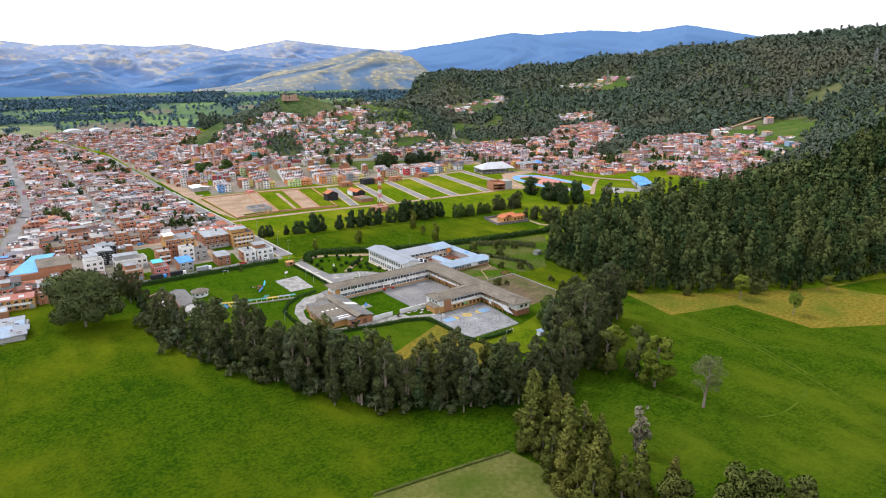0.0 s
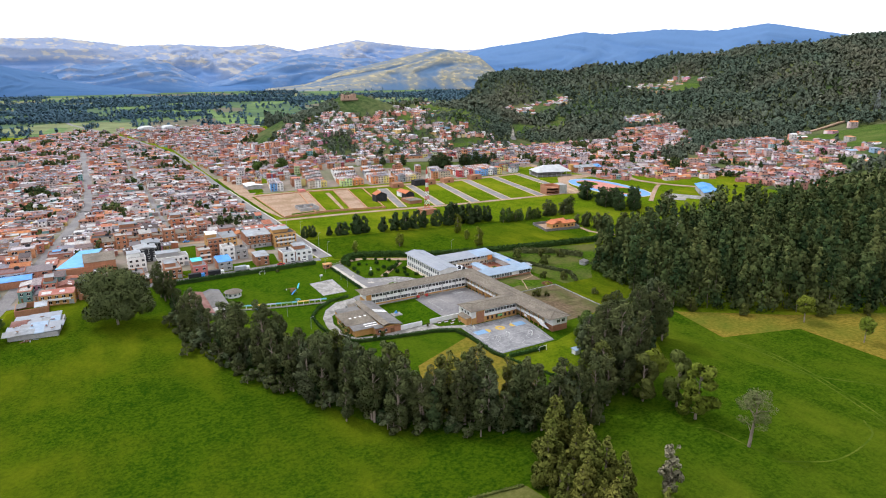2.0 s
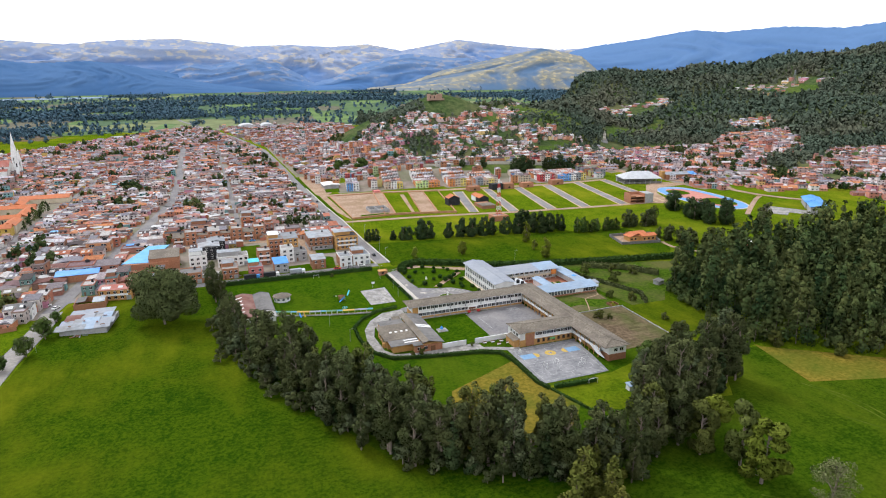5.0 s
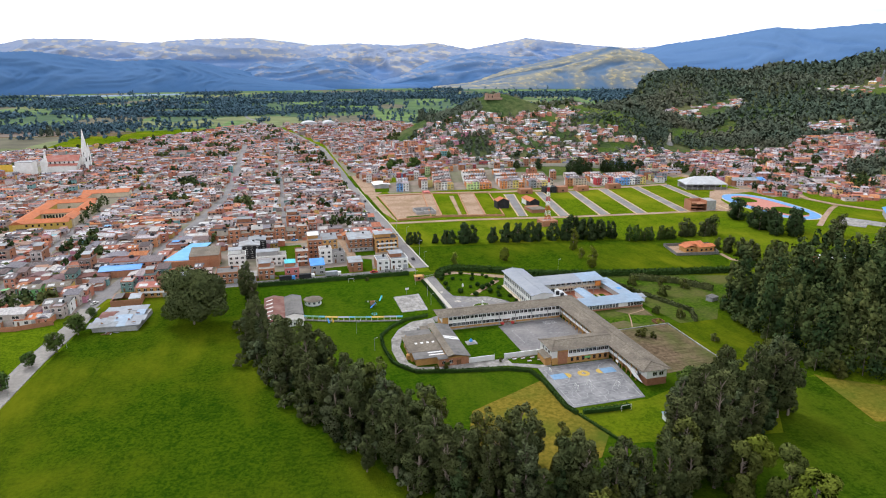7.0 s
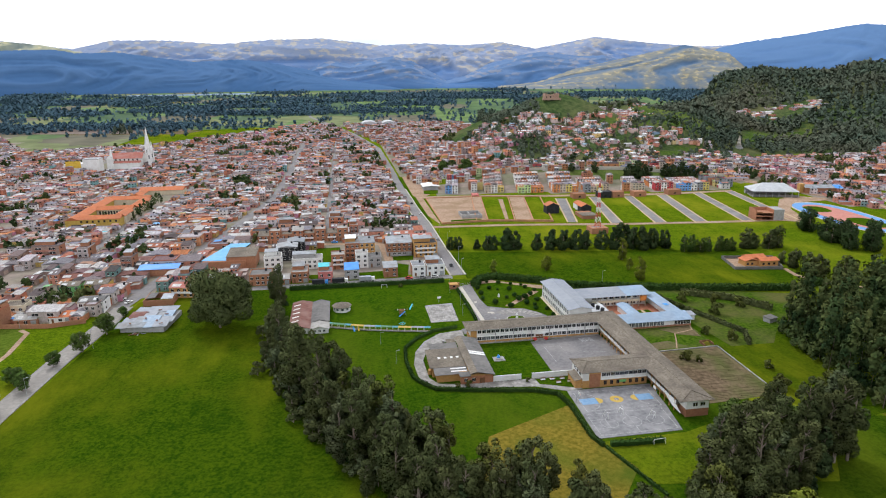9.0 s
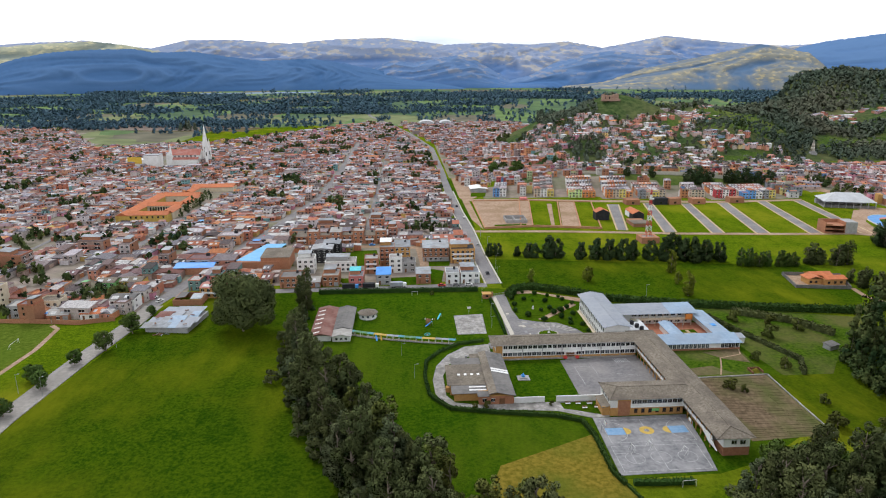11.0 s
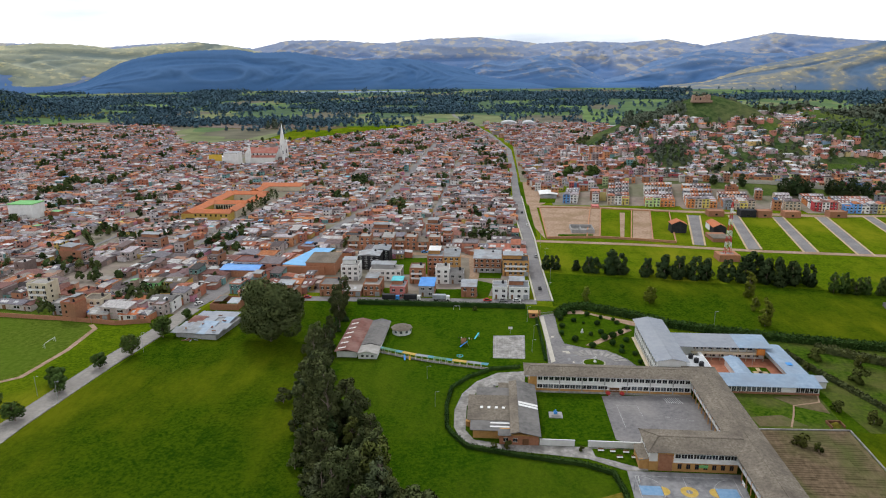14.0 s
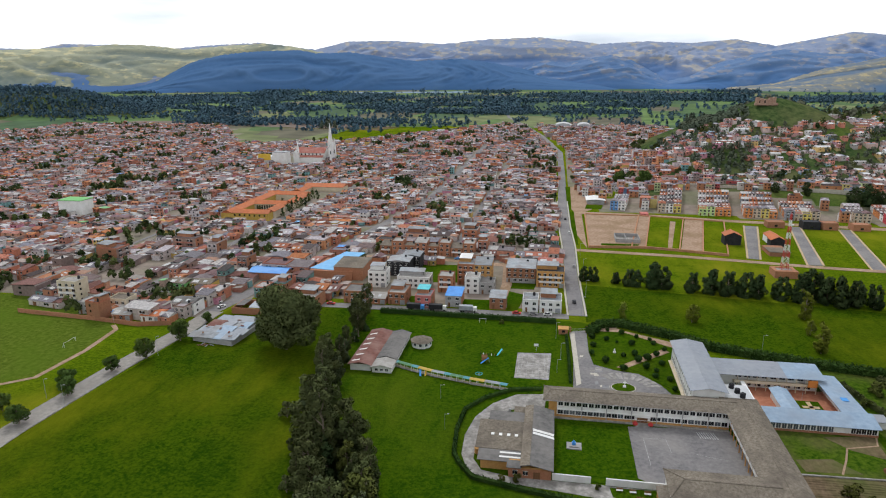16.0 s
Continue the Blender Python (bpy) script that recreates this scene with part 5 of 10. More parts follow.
def school_hall():
    t = thing("school_hall", "low ochre brick hall with patched grey fibre-cement roofs", "school")
    part("wall", Solid().box(-7.4, -.1, -.4, 33, -.2, 3.6).box(-12.4, -7.4, -.4, 6.8, -.2, 3.4).box(-22.2, -7.4, 7.4, 22.6, -.2, 3.6).box(-20, -12, 22.6, 31, -.2, 3.2), M_OCHRE, t)
    part("brick_front", Solid().box(-12.5, -.05, -.5, -.3, 0, 3.2), M_BRICK, t)
    part("main_roof", Solid().add([(-9, -1.4, 4.5), (-9, 34, 4.5), (-6.2, 34, 5.2), (-6.2, -1.4, 5.2), (.6, 34, 3.7), (.6, -1.4, 3.7), (-9, -1.4, 4.3), (-9, 34, 4.3), (-6.2, 34, 5.0), (-6.2, -1.4, 5.0), (.6, 34, 3.5), (.6, -1.4, 3.5)],
                                  [(1, 0, 3, 2), (2, 3, 5, 4), (6, 7, 8, 9), (9, 8, 10, 11), (0, 1, 7, 6), (4, 5, 11, 10), (3, 0, 6, 9), (5, 3, 9, 11), (1, 2, 8, 7), (2, 4, 10, 8)]), M_FIBRE2, t)
    part("ridge_strip", Solid().shed(-9.1, -6.3, -1.5, 34.05, 4.58, 5.26, "x", .06), M_FIBRE, t, "browner ridge sheets")
    part("skylight", Solid().shed(-6.0, .55, 15.5, 16.8, 5.24, 3.78, "x", .05), M_WHITE, t, "white translucent roof sheet")
    part("skylight", Solid().shed(-6.0, .55, 17.3, 18.6, 5.24, 3.78, "x", .05), M_WHITE, t, "white translucent roof sheet")
    part("side_roof", Solid().shed(-23.2, -9, 7.6, 23.2, 3.7, 4.5, "y", .15), M_FIBRE, t)
    for x in (-19, -16.5, -14, -11.6):
        part("skylight", Solid().box(x, x + 1.0, 14.6, 15.9, 4.2, 4.36), M_WHITE, t, "small white roof light")
    part("low_roof", Solid().shed(-22, -9, 2.2, 7.4, 3.1, 3.7, "y", .12), M_FIBRE2, t)
    part("low_wall", Solid().box(-21, -12.4, 2.8, 7.4, -.2, 3.1), M_OCHRE, t)
    part("skylight", Solid().shed(-15.5, -9.2, 4.0, 4.7, 3.34, 3.44, "y", .1), M_WHITE, t, "white translucent roof sheet")
    part("skylight", Solid().shed(-15.5, -9.2, 5.9, 6.6, 3.56, 3.66, "y", .1), M_WHITE, t, "white translucent roof sheet")
    part("front_roof", Solid().shed(-13, -8.8, -1.2, 2.2, 3.5, 3.9, "y", .12), M_FIBRE2, t)
    part("back_roof", Solid().shed(-20.6, -9, 23.4, 30.4, 3.3, 3.8, "y", .13), M_FIBRE2, t)
    part("back_roof", Solid().shed(-12.8, -9, 30.4, 34.2, 3.4, 3.9, "y", .13), M_FIBRE, t)
    part("chimney", Solid().box(-14.6, -13.8, 30.4, 31.2, 3, 4.8), M_GREYW, t)
    part("cistern", Solid().cone(-22.6, 10.5, 0, 1.9, 1.1, 1.1, 14), M_OCHRE, t)
    part("door", Solid().box(-5.2, -3.2, -.62, -.4, 0, 2.3), M_WOOD, t)
    window_row(t, "window", -12, -6, 2, 1.2, 2.4, 1.4, lambda u, z: pose(u, -.5, z), M_GLASS)
    window_row(t, "window", 9, 21, 4, 1.2, 2.4, 1.6, lambda u, z: pose(-22.22, u, z, 0, 0, -90), M_GLASS)


school_main()
school_gallery()
school_short()
school_white()
school_quad()
school_hall()


def wall_run(name, x0, x1, y, h, label):
    t = thing(name, label, "wall")
    part("panel", Solid().box(x0, x1, y - .12, y + .12, 0, h), M_WHITE, t)
    part("coping", Solid().box(x0 - .05, x1 + .05, y - .2, y + .2, h, h + .12), M_WHITE, t)


wall_run("yard_wall", 0.2, 11.2, 0, 2.1, "white painted yard wall beside the lawn")
wall_run("yard_wall", 15.4, 32.0, 0, 2.1, "long white painted yard wall")


# court markings, hoops, goals
def stripe(s, p, q, w_, z):
    d = Vector((q[0] - p[0], q[1] - p[1])).normalized() * w_ / 2
    s.prism([(p[0] - d.y, p[1] + d.x), (p[0] + d.y, p[1] - d.x), (q[0] + d.y, q[1] - d.x), (q[0] - d.y, q[1] + d.x)], z - .03, z)


def ring(s, c, r, w_, z, a0=0, a1=360, n=28):
    for k in range(n):
        a, b = radians(a0 + (a1 - a0) * k / n), radians(a0 + (a1 - a0) * (k + 1) / n)
        s.prism([(c[0] + math.cos(a) * (r - w_), c[1] + math.sin(a) * (r - w_)), (c[0] + math.cos(a) * r, c[1] + math.sin(a) * r),
                 (c[0] + math.cos(b) * r, c[1] + math.sin(b) * r), (c[0] + math.cos(b) * (r - w_), c[1] + math.sin(b) * (r - w_))], z - .03, z)


m = Solid()
for a, b in (((27, -14.5), (55, -14.3)), ((27, -28), (54.6, -28)), ((27, -14.5), (27, -28)), ((55, -14.3), (54.6, -28)), ((40.6, -14.4), (40.5, -28)), ((26, -30), (53.5, -30)), ((26, -43.4), (52.8, -43.2)),
             ((26, -30), (26, -43.4)), ((53.5, -30), (52.8, -43.2)), ((39.6, -30), (39.5, -43.3)), ((26, -34), (31, -34)), ((31, -34), (31, -39.6)), ((26, -39.6), (31, -39.6))):
    stripe(m, a, b, .16, .17)
ring(m, (39.6, -36.7), 3.2, .16, .17)
ring(m, (31.5, -36.7), 3.0, .16, .172)
ring(m, (48, -36.7), 3.0, .16, .172)
ring(m, (27.5, -21.2), 6.6, .16, .171, -80, 80)
ring(m, (54.4, -21.2), 6.6, .16, .171, 100, 260)
part("court_marking", m, M_LINE, None, "worn white court lines", "structure")
m = Solid()
m.box(27.2, 33.2, -23.4, -19.2, .13, .16).box(48.4, 54.2, -23.4, -19.2, .13, .16)
part("court_marking", m, M_BLUEM, None, "faded blue painted keys", "structure")
m = Solid()
ring(m, (33.4, -21.3), 2.0, 2.0, .175, -90, 90, 16)
ring(m, (48.2, -21.3), 2.0, 2.0, .175, 90, 270, 16)
ring(m, (40.7, -21.3), 2.4, 1.5, .175)
part("court_marking", m, M_YELM, None, "faded yellow painted circles", "structure")
m = Solid()
for i in range(8):
    stripe(m, (46.5 + i * .75, 33.6), (47.3 + i * .75, 29.8), .34, .16)
stripe(m, (45.2, 10.2), (52.4, 9.8), 1.0, .16)
for a, b in (((29, 27), (29.4, 12)), ((29, 27), (36, 27.4)), ((36, 27.4), (36.6, 20)), ((44, 20), (53, 18))):
    stripe(m, a, b, .12, .16)
part("yard_marking", m, M_LINE, None, "worn white painted yard marks", "structure")
m = Solid()
for a, b in (((-13.8, 85.6), (-1.8, 86.8)), ((-13.8, 64.6), (-2.4, 64.8)), ((-13.8, 85.6), (-13.8, 64.6)), ((-1.8, 86.8), (-2.4, 64.8)), ((-13.8, 75.2), (-2.1, 75.6))):
    stripe(m, a, b, .12, .18)
ring(m, (-8, 75.4), 1.8, .12, .18)
for k in range(1, 6):
    stripe(m, (-14.8 + k * 2.3, 63.5), (-14.8 + k * 2.25, 87), .07, .165)
part("court_marking", m, M_LINE, None, "faint lines on the concrete play court", "structure")


def hoop(x, y, turn):
    t = thing("basketball_hoop", "white basketball hoop on a bent steel post", "hoop", "basketball hoops", (x, y, .1), turn)
    part("post", Solid().tube((0, -.9, 0), (0, -.9, 2.6), .1, .08, 8).tube((0, -.9, 2.6), (0, .1, 3.3), .08, .06, 8), M_STEEL, t)
    part("backboard", Solid().box(-.9, .9, .1, .16, 2.8, 3.9), M_WHITE, t)
    r_ = Solid()
    for k in range(10):
        a, b = 2 * math.pi * k / 10, 2 * math.pi * (k + 1) / 10
        r_.tube((math.cos(a) * .23, .42 + math.sin(a) * .23, 3.05), (math.cos(b) * .23, .42 + math.sin(b) * .23, 3.05), .02, .02, 5)
    part("rim", r_, M_ORANGE, t)


hoop(26.4, -21.2, -90)
hoop(55.2, -21.2, 90)
hoop(-7.2, 88.4, 180)


def goal(x, y, turn, w_=5.0):
    t = thing("football_goal", "white tubular football goal", "goal", "football goals", (x, y, .1), turn)
    part("post", Solid().tube((-w_ / 2, 0, 0), (-w_ / 2, 0, 2.1), .07, .07, 6), M_WHITE, t)
    part("post", Solid().tube((w_ / 2, 0, 0), (w_ / 2, 0, 2.1), .07, .07, 6), M_WHITE, t)
    part("crossbar", Solid().tube((-w_ / 2, 0, 2.1), (w_ / 2, 0, 2.1), .07, .07, 6), M_WHITE, t)
    part("stay", Solid().tube((-w_ / 2, 0, 2.1), (-w_ / 2, 1.1, 0), .05, .05, 5).tube((w_ / 2, 0, 2.1), (w_ / 2, 1.1, 0), .05, .05, 5), M_WHITE, t)


goal(-208, 64.7, 92, 7.3)
goal(42, -51.5, 3, 4)
goal(-33, 118, 0, 3)
for x, y in ((32, -33), (48, -35), (38, -31.5)):
    goal(x, y, 100, 2.2)


# monument, benches, flower bed
t = thing("monument", "small blue statue plinth on a grey stone base", "monument")
part("base", Solid().box(4.6, 9.2, 16.6, 20.4, .1, .5).box(5.4, 8.4, 17.3, 19.8, .5, .85), M_GREYW, t)
part("plinth", Solid().box(6.2, 7.4, 18.2, 19.4, .85, 1.5).cone(6.8, 18.8, 1.5, 2.2, .45, .2, 8), M_BLUEP, t)
flat("flower_bed", [(16.4, -1.2), (31.6, -.7), (31.2, -10.8), (27, -9.5), (21, -6.8), (17, -5.4)], .2, M_LAWN, "planted bed with low edging")


def bench(x, y):
    t = thing("picnic_bench", "small pale bench with a brown seat", "bench", "benches by the wall", (x, y, .2))
    part("seat", Solid().box(-.9, .9, -.35, .35, .4, .5), M_WHITE, t)
    part("backrest", Solid().box(-.9, .9, .3, .38, .55, 1.0), M_WOOD, t)
    part("leg", Solid().box(-.75, -.6, -.3, .3, 0, .4), M_WOOD, t)
    part("leg", Solid().box(.6, .75, -.3, .3, 0, .4), M_WOOD, t)


for x, y in ((19, -2.6), (22.6, -2.9), (26.6, -3.1), (24.2, -6), (28.6, -5.8)):
    bench(x, y)
for x in (27.3, 32.3):
    t = thing("flower_bush", "round red flowering bush by the entrance", "bush", "flower bushes", (x, 35.0, .2))
    part("leaves", Solid().cone(0, 0, 0, .5, .7, .95, 9).cone(0, 0, .5, 1.1, .95, .4, 9), M_REDP, t)

# gatehouse and gate
t = thing("gatehouse", "small orange brick gatehouse with a flat roof", "gatehouse", "", (4.2, 111.2, 0))
part("wall", Solid().box(-2, 2, -1.6, 1.6, 0, 2.5), M_BRICK, t)
part("roof", Solid().box(-2.4, 2.4, -2, 2, 2.5, 2.75), M_OCHRE, t)
part("window", Solid().box(-.6, .8, -1.66, -1.58, 1, 2), M_GLASS, t)
part("door", Solid().box(1.96, 2.06, -.5, .5, 0, 2.1), M_WOOD, t)
t = thing("school_gate", "low metal school gate between brick piers", "gate")
part("pier", Solid().box(7.0, 7.7, 112, 112.7, 0, 2.8), M_BRICK, t)
part("pier", Solid().box(14.2, 14.9, 113.6, 114.3, 0, 2.8), M_BRICK, t)
part("gate_leaf", Solid().tube((7.7, 112.4, .3), (14.2, 113.9, .3), .05, .05, 5).tube((7.7, 112.4, 1.8), (14.2, 113.9, 1.8), .05, .05, 5), M_STEEL, t)
g_ = Solid()
for k in range(14):
    u = k / 13
    g_.tube((7.8 + 6.3 * u, 112.4 + 1.5 * u, .3), (7.8 + 6.3 * u, 112.4 + 1.5 * u, 1.8), .03, .03, 4)
part("bars", g_, M_STEEL, t)

# sheds and kiosk on the playing field
t = thing("long_shed", "long white shed with a rusty red roof beside a grey one", "shed")
part("wall", Solid().box(-79.6, -71.2, 60.4, 94.6, 0, 2.7), M_WHITE, t)
part("wall", Solid().box(-71.2, -62.8, 67.6, 94.4, 0, 2.6), M_WHITE, t)
part("red_roof", Solid().gable(-80.4, -70.6, 59.6, 95.4, 2.7, 1.1, "y", .12).gable_fill(-79.6, -71.2, 60.4, 94.6, 2.7, 1.05, "y"), M_RUST, t)
part("grey_roof", Solid().gable(-70.9, -62.0, 67, 95, 2.6, 1.2, "y", .12).gable_fill(-70.6, -62.8, 67.6, 94.4, 2.6, 1.15, "y"), M_FIBRE2, t)
for k in range(6):
    part("skylight", Solid().shed(-79.5, -76.2, 62 + 5.4 * k, 63.1 + 5.4 * k, 2.98, 3.72, "x", .05), M_WHITE, t, "white translucent roof sheet")
window_row(t, "window", 69, 94, 7, 1.0, 2.0, 1.6, lambda u, z: pose(-62.78, u, z, 0, 0, 90), M_GLASS)
t = thing("small_shed", "small white shed with a grey gable roof", "shed")
part("wall", Solid().box(-70.4, -62.6, 59.4, 66.2, 0, 2.4).gable_fill(-70.4, -62.6, 59.4, 66.2, 2.4, 1.0, "y"), M_WHITE, t)
part("roof", Solid().gable(-71, -62, 58.8, 66.8, 2.4, 1.1, "y", .12), M_FIBRE3, t)
window_row(t, "window", -69.6, -63.4, 3, .9, 1.9, 1.0, lambda u, z: pose(u, 59.36, z), M_GLASS)
t = thing("kiosk", "round white kiosk with a pale conical roof", "kiosk", "", (-56.2, 88, 0))
part("wall", Solid().cone(0, 0, 0, 2.5, 4.3, 4.3, 10), M_WHITE, t)
part("roof", Solid().cone(0, 0, 2.5, 2.66, 5.0, 5.0, 8).cone(0, 0, 2.66, 4.3, 5.0, .3, 8), M_FIBRE, t)
for k in range(6):
    a = radians(200 + k * 36)
    w_ = part("window", Solid().box(-.7, .7, -.06, .06, 0, 1.0), M_GLASS2, t)
    w_.matrix_basis = pose(math.cos(a) * 4.12, math.sin(a) * 4.12, 1.1, 0, 0, math.degrees(a) + 90)

# covered walkway along the playing field
t = thing("covered_walkway", "low covered walkway with a roof of coloured panels", "walkway")
fl = [(-64, 67.4), (-55, 63.6), (-46.4, 60.4), (-31, 56.2), (-16.6, 53.2)]
M_FADEG = surf("faded_green_paint", (0.080, 0.190, 0.100), (0.150, 0.280, 0.150), .6, .8)
M_FADET = surf("faded_turquoise_paint", (0.070, 0.240, 0.280), (0.140, 0.330, 0.360), .6, .8)
cols = [M_FADET, M_YELM, M_FADEG, M_METAL, M_YELM, M_FADEG, M_ZINC, M_FADET]
pos = []
for a, b in zip(fl[:-1], fl[1:]):
    n_ = max(2, int(math.hypot(b[0] - a[0], b[1] - a[1]) / 2.6))
    pos += [(a[0] + (b[0] - a[0]) * k / n_, a[1] + (b[1] - a[1]) * k / n_) for k in range(n_)]
pos.append(fl[-1])
for k, (a, b) in enumerate(zip(pos[:-1], pos[1:])):
    an = math.degrees(math.atan2(b[1] - a[1], b[0] - a[0]))
    d_ = math.hypot(b[0] - a[0], b[1] - a[1])
    for name, sol, mt in (("roof_panel", Solid().gable(-.02, d_ + .02, -1.0, 1.0, 2.0, .25, "x", .06), cols[(k * 5) % 8]), ("floor_slab", Solid().box(0, d_, -.9, .9, 0, .16), M_CONC),
                          ("post", Solid().box(-.07, .07, -.85, -.71, .16, 2.0), M_WHITE), ("post", Solid().box(-.07, .07, .71, .85, .16, 2.0), M_WHITE), ("rail", Solid().box(0, d_, -.82, -.76, .7, .8), M_YELM)):
        part(name, sol, mt, t).matrix_basis = pose(a[0], a[1], .08, 0, 0, an)


# playground
def slide(x, y, turn, mat, label):
    t = thing("playground_slide", label, "slide", "playground", (x, y, .08), turn)
    part("ladder", Solid().tube((-.3, 0, 0), (-.3, .5, 2), .05, .05, 5).tube((.3, 0, 0), (.3, .5, 2), .05, .05, 5), M_STEEL, t)
    part("chute", Solid().add([(-.35, .5, 2), (.35, .5, 2), (.35, 4, .2), (-.35, 4, .2), (-.35, .5, 2.1), (.35, .5, 2.1), (.35, 4, .32), (-.35, 4, .32)],
                              [(3, 2, 1, 0), (4, 5, 6, 7), (0, 1, 5, 4), (1, 2, 6, 5), (2, 3, 7, 6), (3, 0, 4, 7)]), mat, t)


slide(-51.5, 62.5, 190, M_BLUEP, "blue slide on the playing field")
slide(-49.2, 62.8, 185, M_YELLOW, "yellow slide on the playing field")
slide(-21, 85.5, 150, M_TURQ, "turquoise slide lying on the grass")
slide(-25.5, 75.5, 120, M_BLUEP, "blue slide of a climbing frame")
t = thing("climbing_frame", "wooden climbing frame with a small roof", "climbing frame", "playground", (-27.6, 76, .08))
for x in (-1, 1):
    for y in (-1, 1):
        part("post", Solid().tube((x, y, 0), (x, y, 2.4), .08, .08, 6), M_WOOD, t)
part("platform", Solid().box(-1.2, 1.2, -1.2, 1.2, 1.1, 1.25), M_WOOD, t)
part("roof", Solid().gable(-1.2, 1.2, -1.2, 1.2, 2.4, .6, "x", .08), M_WOOD, t)
t = thing("roundabout", "turquoise playground roundabout on the grass", "roundabout", "playground", (-28.5, 63.5, .08))
r_ = Solid()
for k in range(12):
    a, b = 2 * math.pi * k / 12, 2 * math.pi * (k + 1) / 12
    r_.tube((math.cos(a) * 1.3, math.sin(a) * 1.3, .6), (math.cos(b) * 1.3, math.sin(b) * 1.3, .6), .12, .12, 6)
part("rail", r_, M_TURQ, t)
part("hub", Solid().cone(0, 0, 0, .6, .5, .3, 10), M_STEEL, t)
t = thing("tyre_row", "row of half-buried painted tyres", "tyres", "playground", (-27, 83.4, .08))
for k in range(6):
    s_ = Solid()
    ring = [(math.cos(math.pi * j / 9), math.sin(math.pi * j / 9)) for j in range(10)]
    cut_ = [(math.cos(2 * math.pi * i / 7) * .14, math.sin(2 * math.pi * i / 7) * .14) for i in range(7)]
    s_.add([(q, c * (.45 + p), d * (.5 + p)) for c, d in ring for p, q in cut_], [(j * 7 + i, j * 7 + (i + 1) % 7, j * 7 + 7 + (i + 1) % 7, j * 7 + 7 + i) for j in range(9) for i in range(7)] + [tuple(range(7)), tuple(range(69, 62, -1))])
    o = part("tyre", s_, [M_TYRE, M_WHITE, M_BRICK][k % 3], t)
    o.matrix_basis = pose(-3 + k * 1.15, -.2 * k, 0)


def lamp_post(x, y, h, label="thin grey pole with a small lamp", z=0.0):
    t = thing("lamp_post", label, "lamp post", "poles", (x, y, z))
    part("pole", Solid().tube((0, 0, 0), (0, 0, h), .08, .05, 6), M_STEEL, t)
    part("arm", Solid().tube((0, 0, h - .3), (1.1, 0, h), .05, .04, 5), M_STEEL, t)
    part("lamp_head", Solid().box(.9, 1.5, -.14, .14, h - .08, h + .06), M_STEEL, t)


for x, y, h in ((85, 100, 9), (1, 104, 8), (3, 84, 7), (1.5, 70, 6), (-35, 22, 6), (13, 134, 10), (16, 160, 10), (16, 200, 10), (15.5, 235, 10), (-40, 43, 5.5), (-170.5, 15, 9), (-163, 60, 9), (-182, 20, 8), (-205, 90, 9), (60, -60, 7), (88, 62, 8)):
    lamp_post(x, y, h)

# forecourt: slabs, paved apron, round bed and small white statue
slab_r = np.random.default_rng(131)
for k in range(34):
    x, y = slab_r.uniform(10, 22), slab_r.uniform(56, 108)
    if x > 14 and y > 84 or x > 14 + (84 - y) * .5:
        continue
    a, b = slab_r.uniform(.6, 1.8), slab_r.uniform(.5, 1.4)
    o = part("slab", Solid().box(-a, a, -b, b, 0, .05), [M_CONC, M_COURT, M_KERB][k % 3], None, "lighter repair slab in the drive", "structure")
    o.matrix_basis = pose(x, y, .142 + .0025 * (k % 17), 0, 0, slab_r.uniform(-8, 8))
m = Solid()
for k in range(9):
    a0, a1 = radians(10 + k * 14), radians(10 + k * 14 + 10)
    m.prism([(27 + 7.5 * math.cos(a0), 62 + 6.6 * math.sin(a0)), (27 + 13 * math.cos(a0), 62 + 12 * math.sin(a0)), (27 + 13 * math.cos(a1), 62 + 12 * math.sin(a1)), (27 + 7.5 * math.cos(a1), 62 + 6.6 * math.sin(a1))], .15, .205)
part("apron_paving", m, M_CONC, None, "curved paving of pale slabs before the school", "structure")
bed = [(26 + 4.2 * math.cos(2 * math.pi * k / 20), 61.5 + 3.4 * math.sin(2 * math.pi * k / 20)) for k in range(20)]
flat("kerb", [(26 + (x - 26) * 1.09, 61.5 + (y - 61.5) * 1.09) for x, y in bed], .24, M_KERB, "white kerb of a round flower bed", "kerb")
flat("flower_bed", bed, .30, M_LAWN, "round grass bed before the school")
t = thing("cross_monument", "small white stone cross in a round bed", "monument", "", (26.4, 61.8, .28))
part("base", Solid().box(-.5, .5, -.5, .5, 0, .5), M_WHITE, t)
part("cross", Solid().box(-.13, .13, -.13, .13, .5, 2.5).box(-.6, .6, -.12, .12, 1.7, 1.95), M_WHITE, t)
o = part("garden_statue", Solid().cone(0, 0, 0, .5, .7, .6, 10).cone(0, 0, .5, 1.5, .42, .3, 10).cone(0, 0, 1.5, 1.9, .24, .1, 10), M_WHITE, None, "small white statue in the school garden", smooth=True)
tagged(o, category="statue")
o.matrix_basis = pose(25.2, 93, .15)

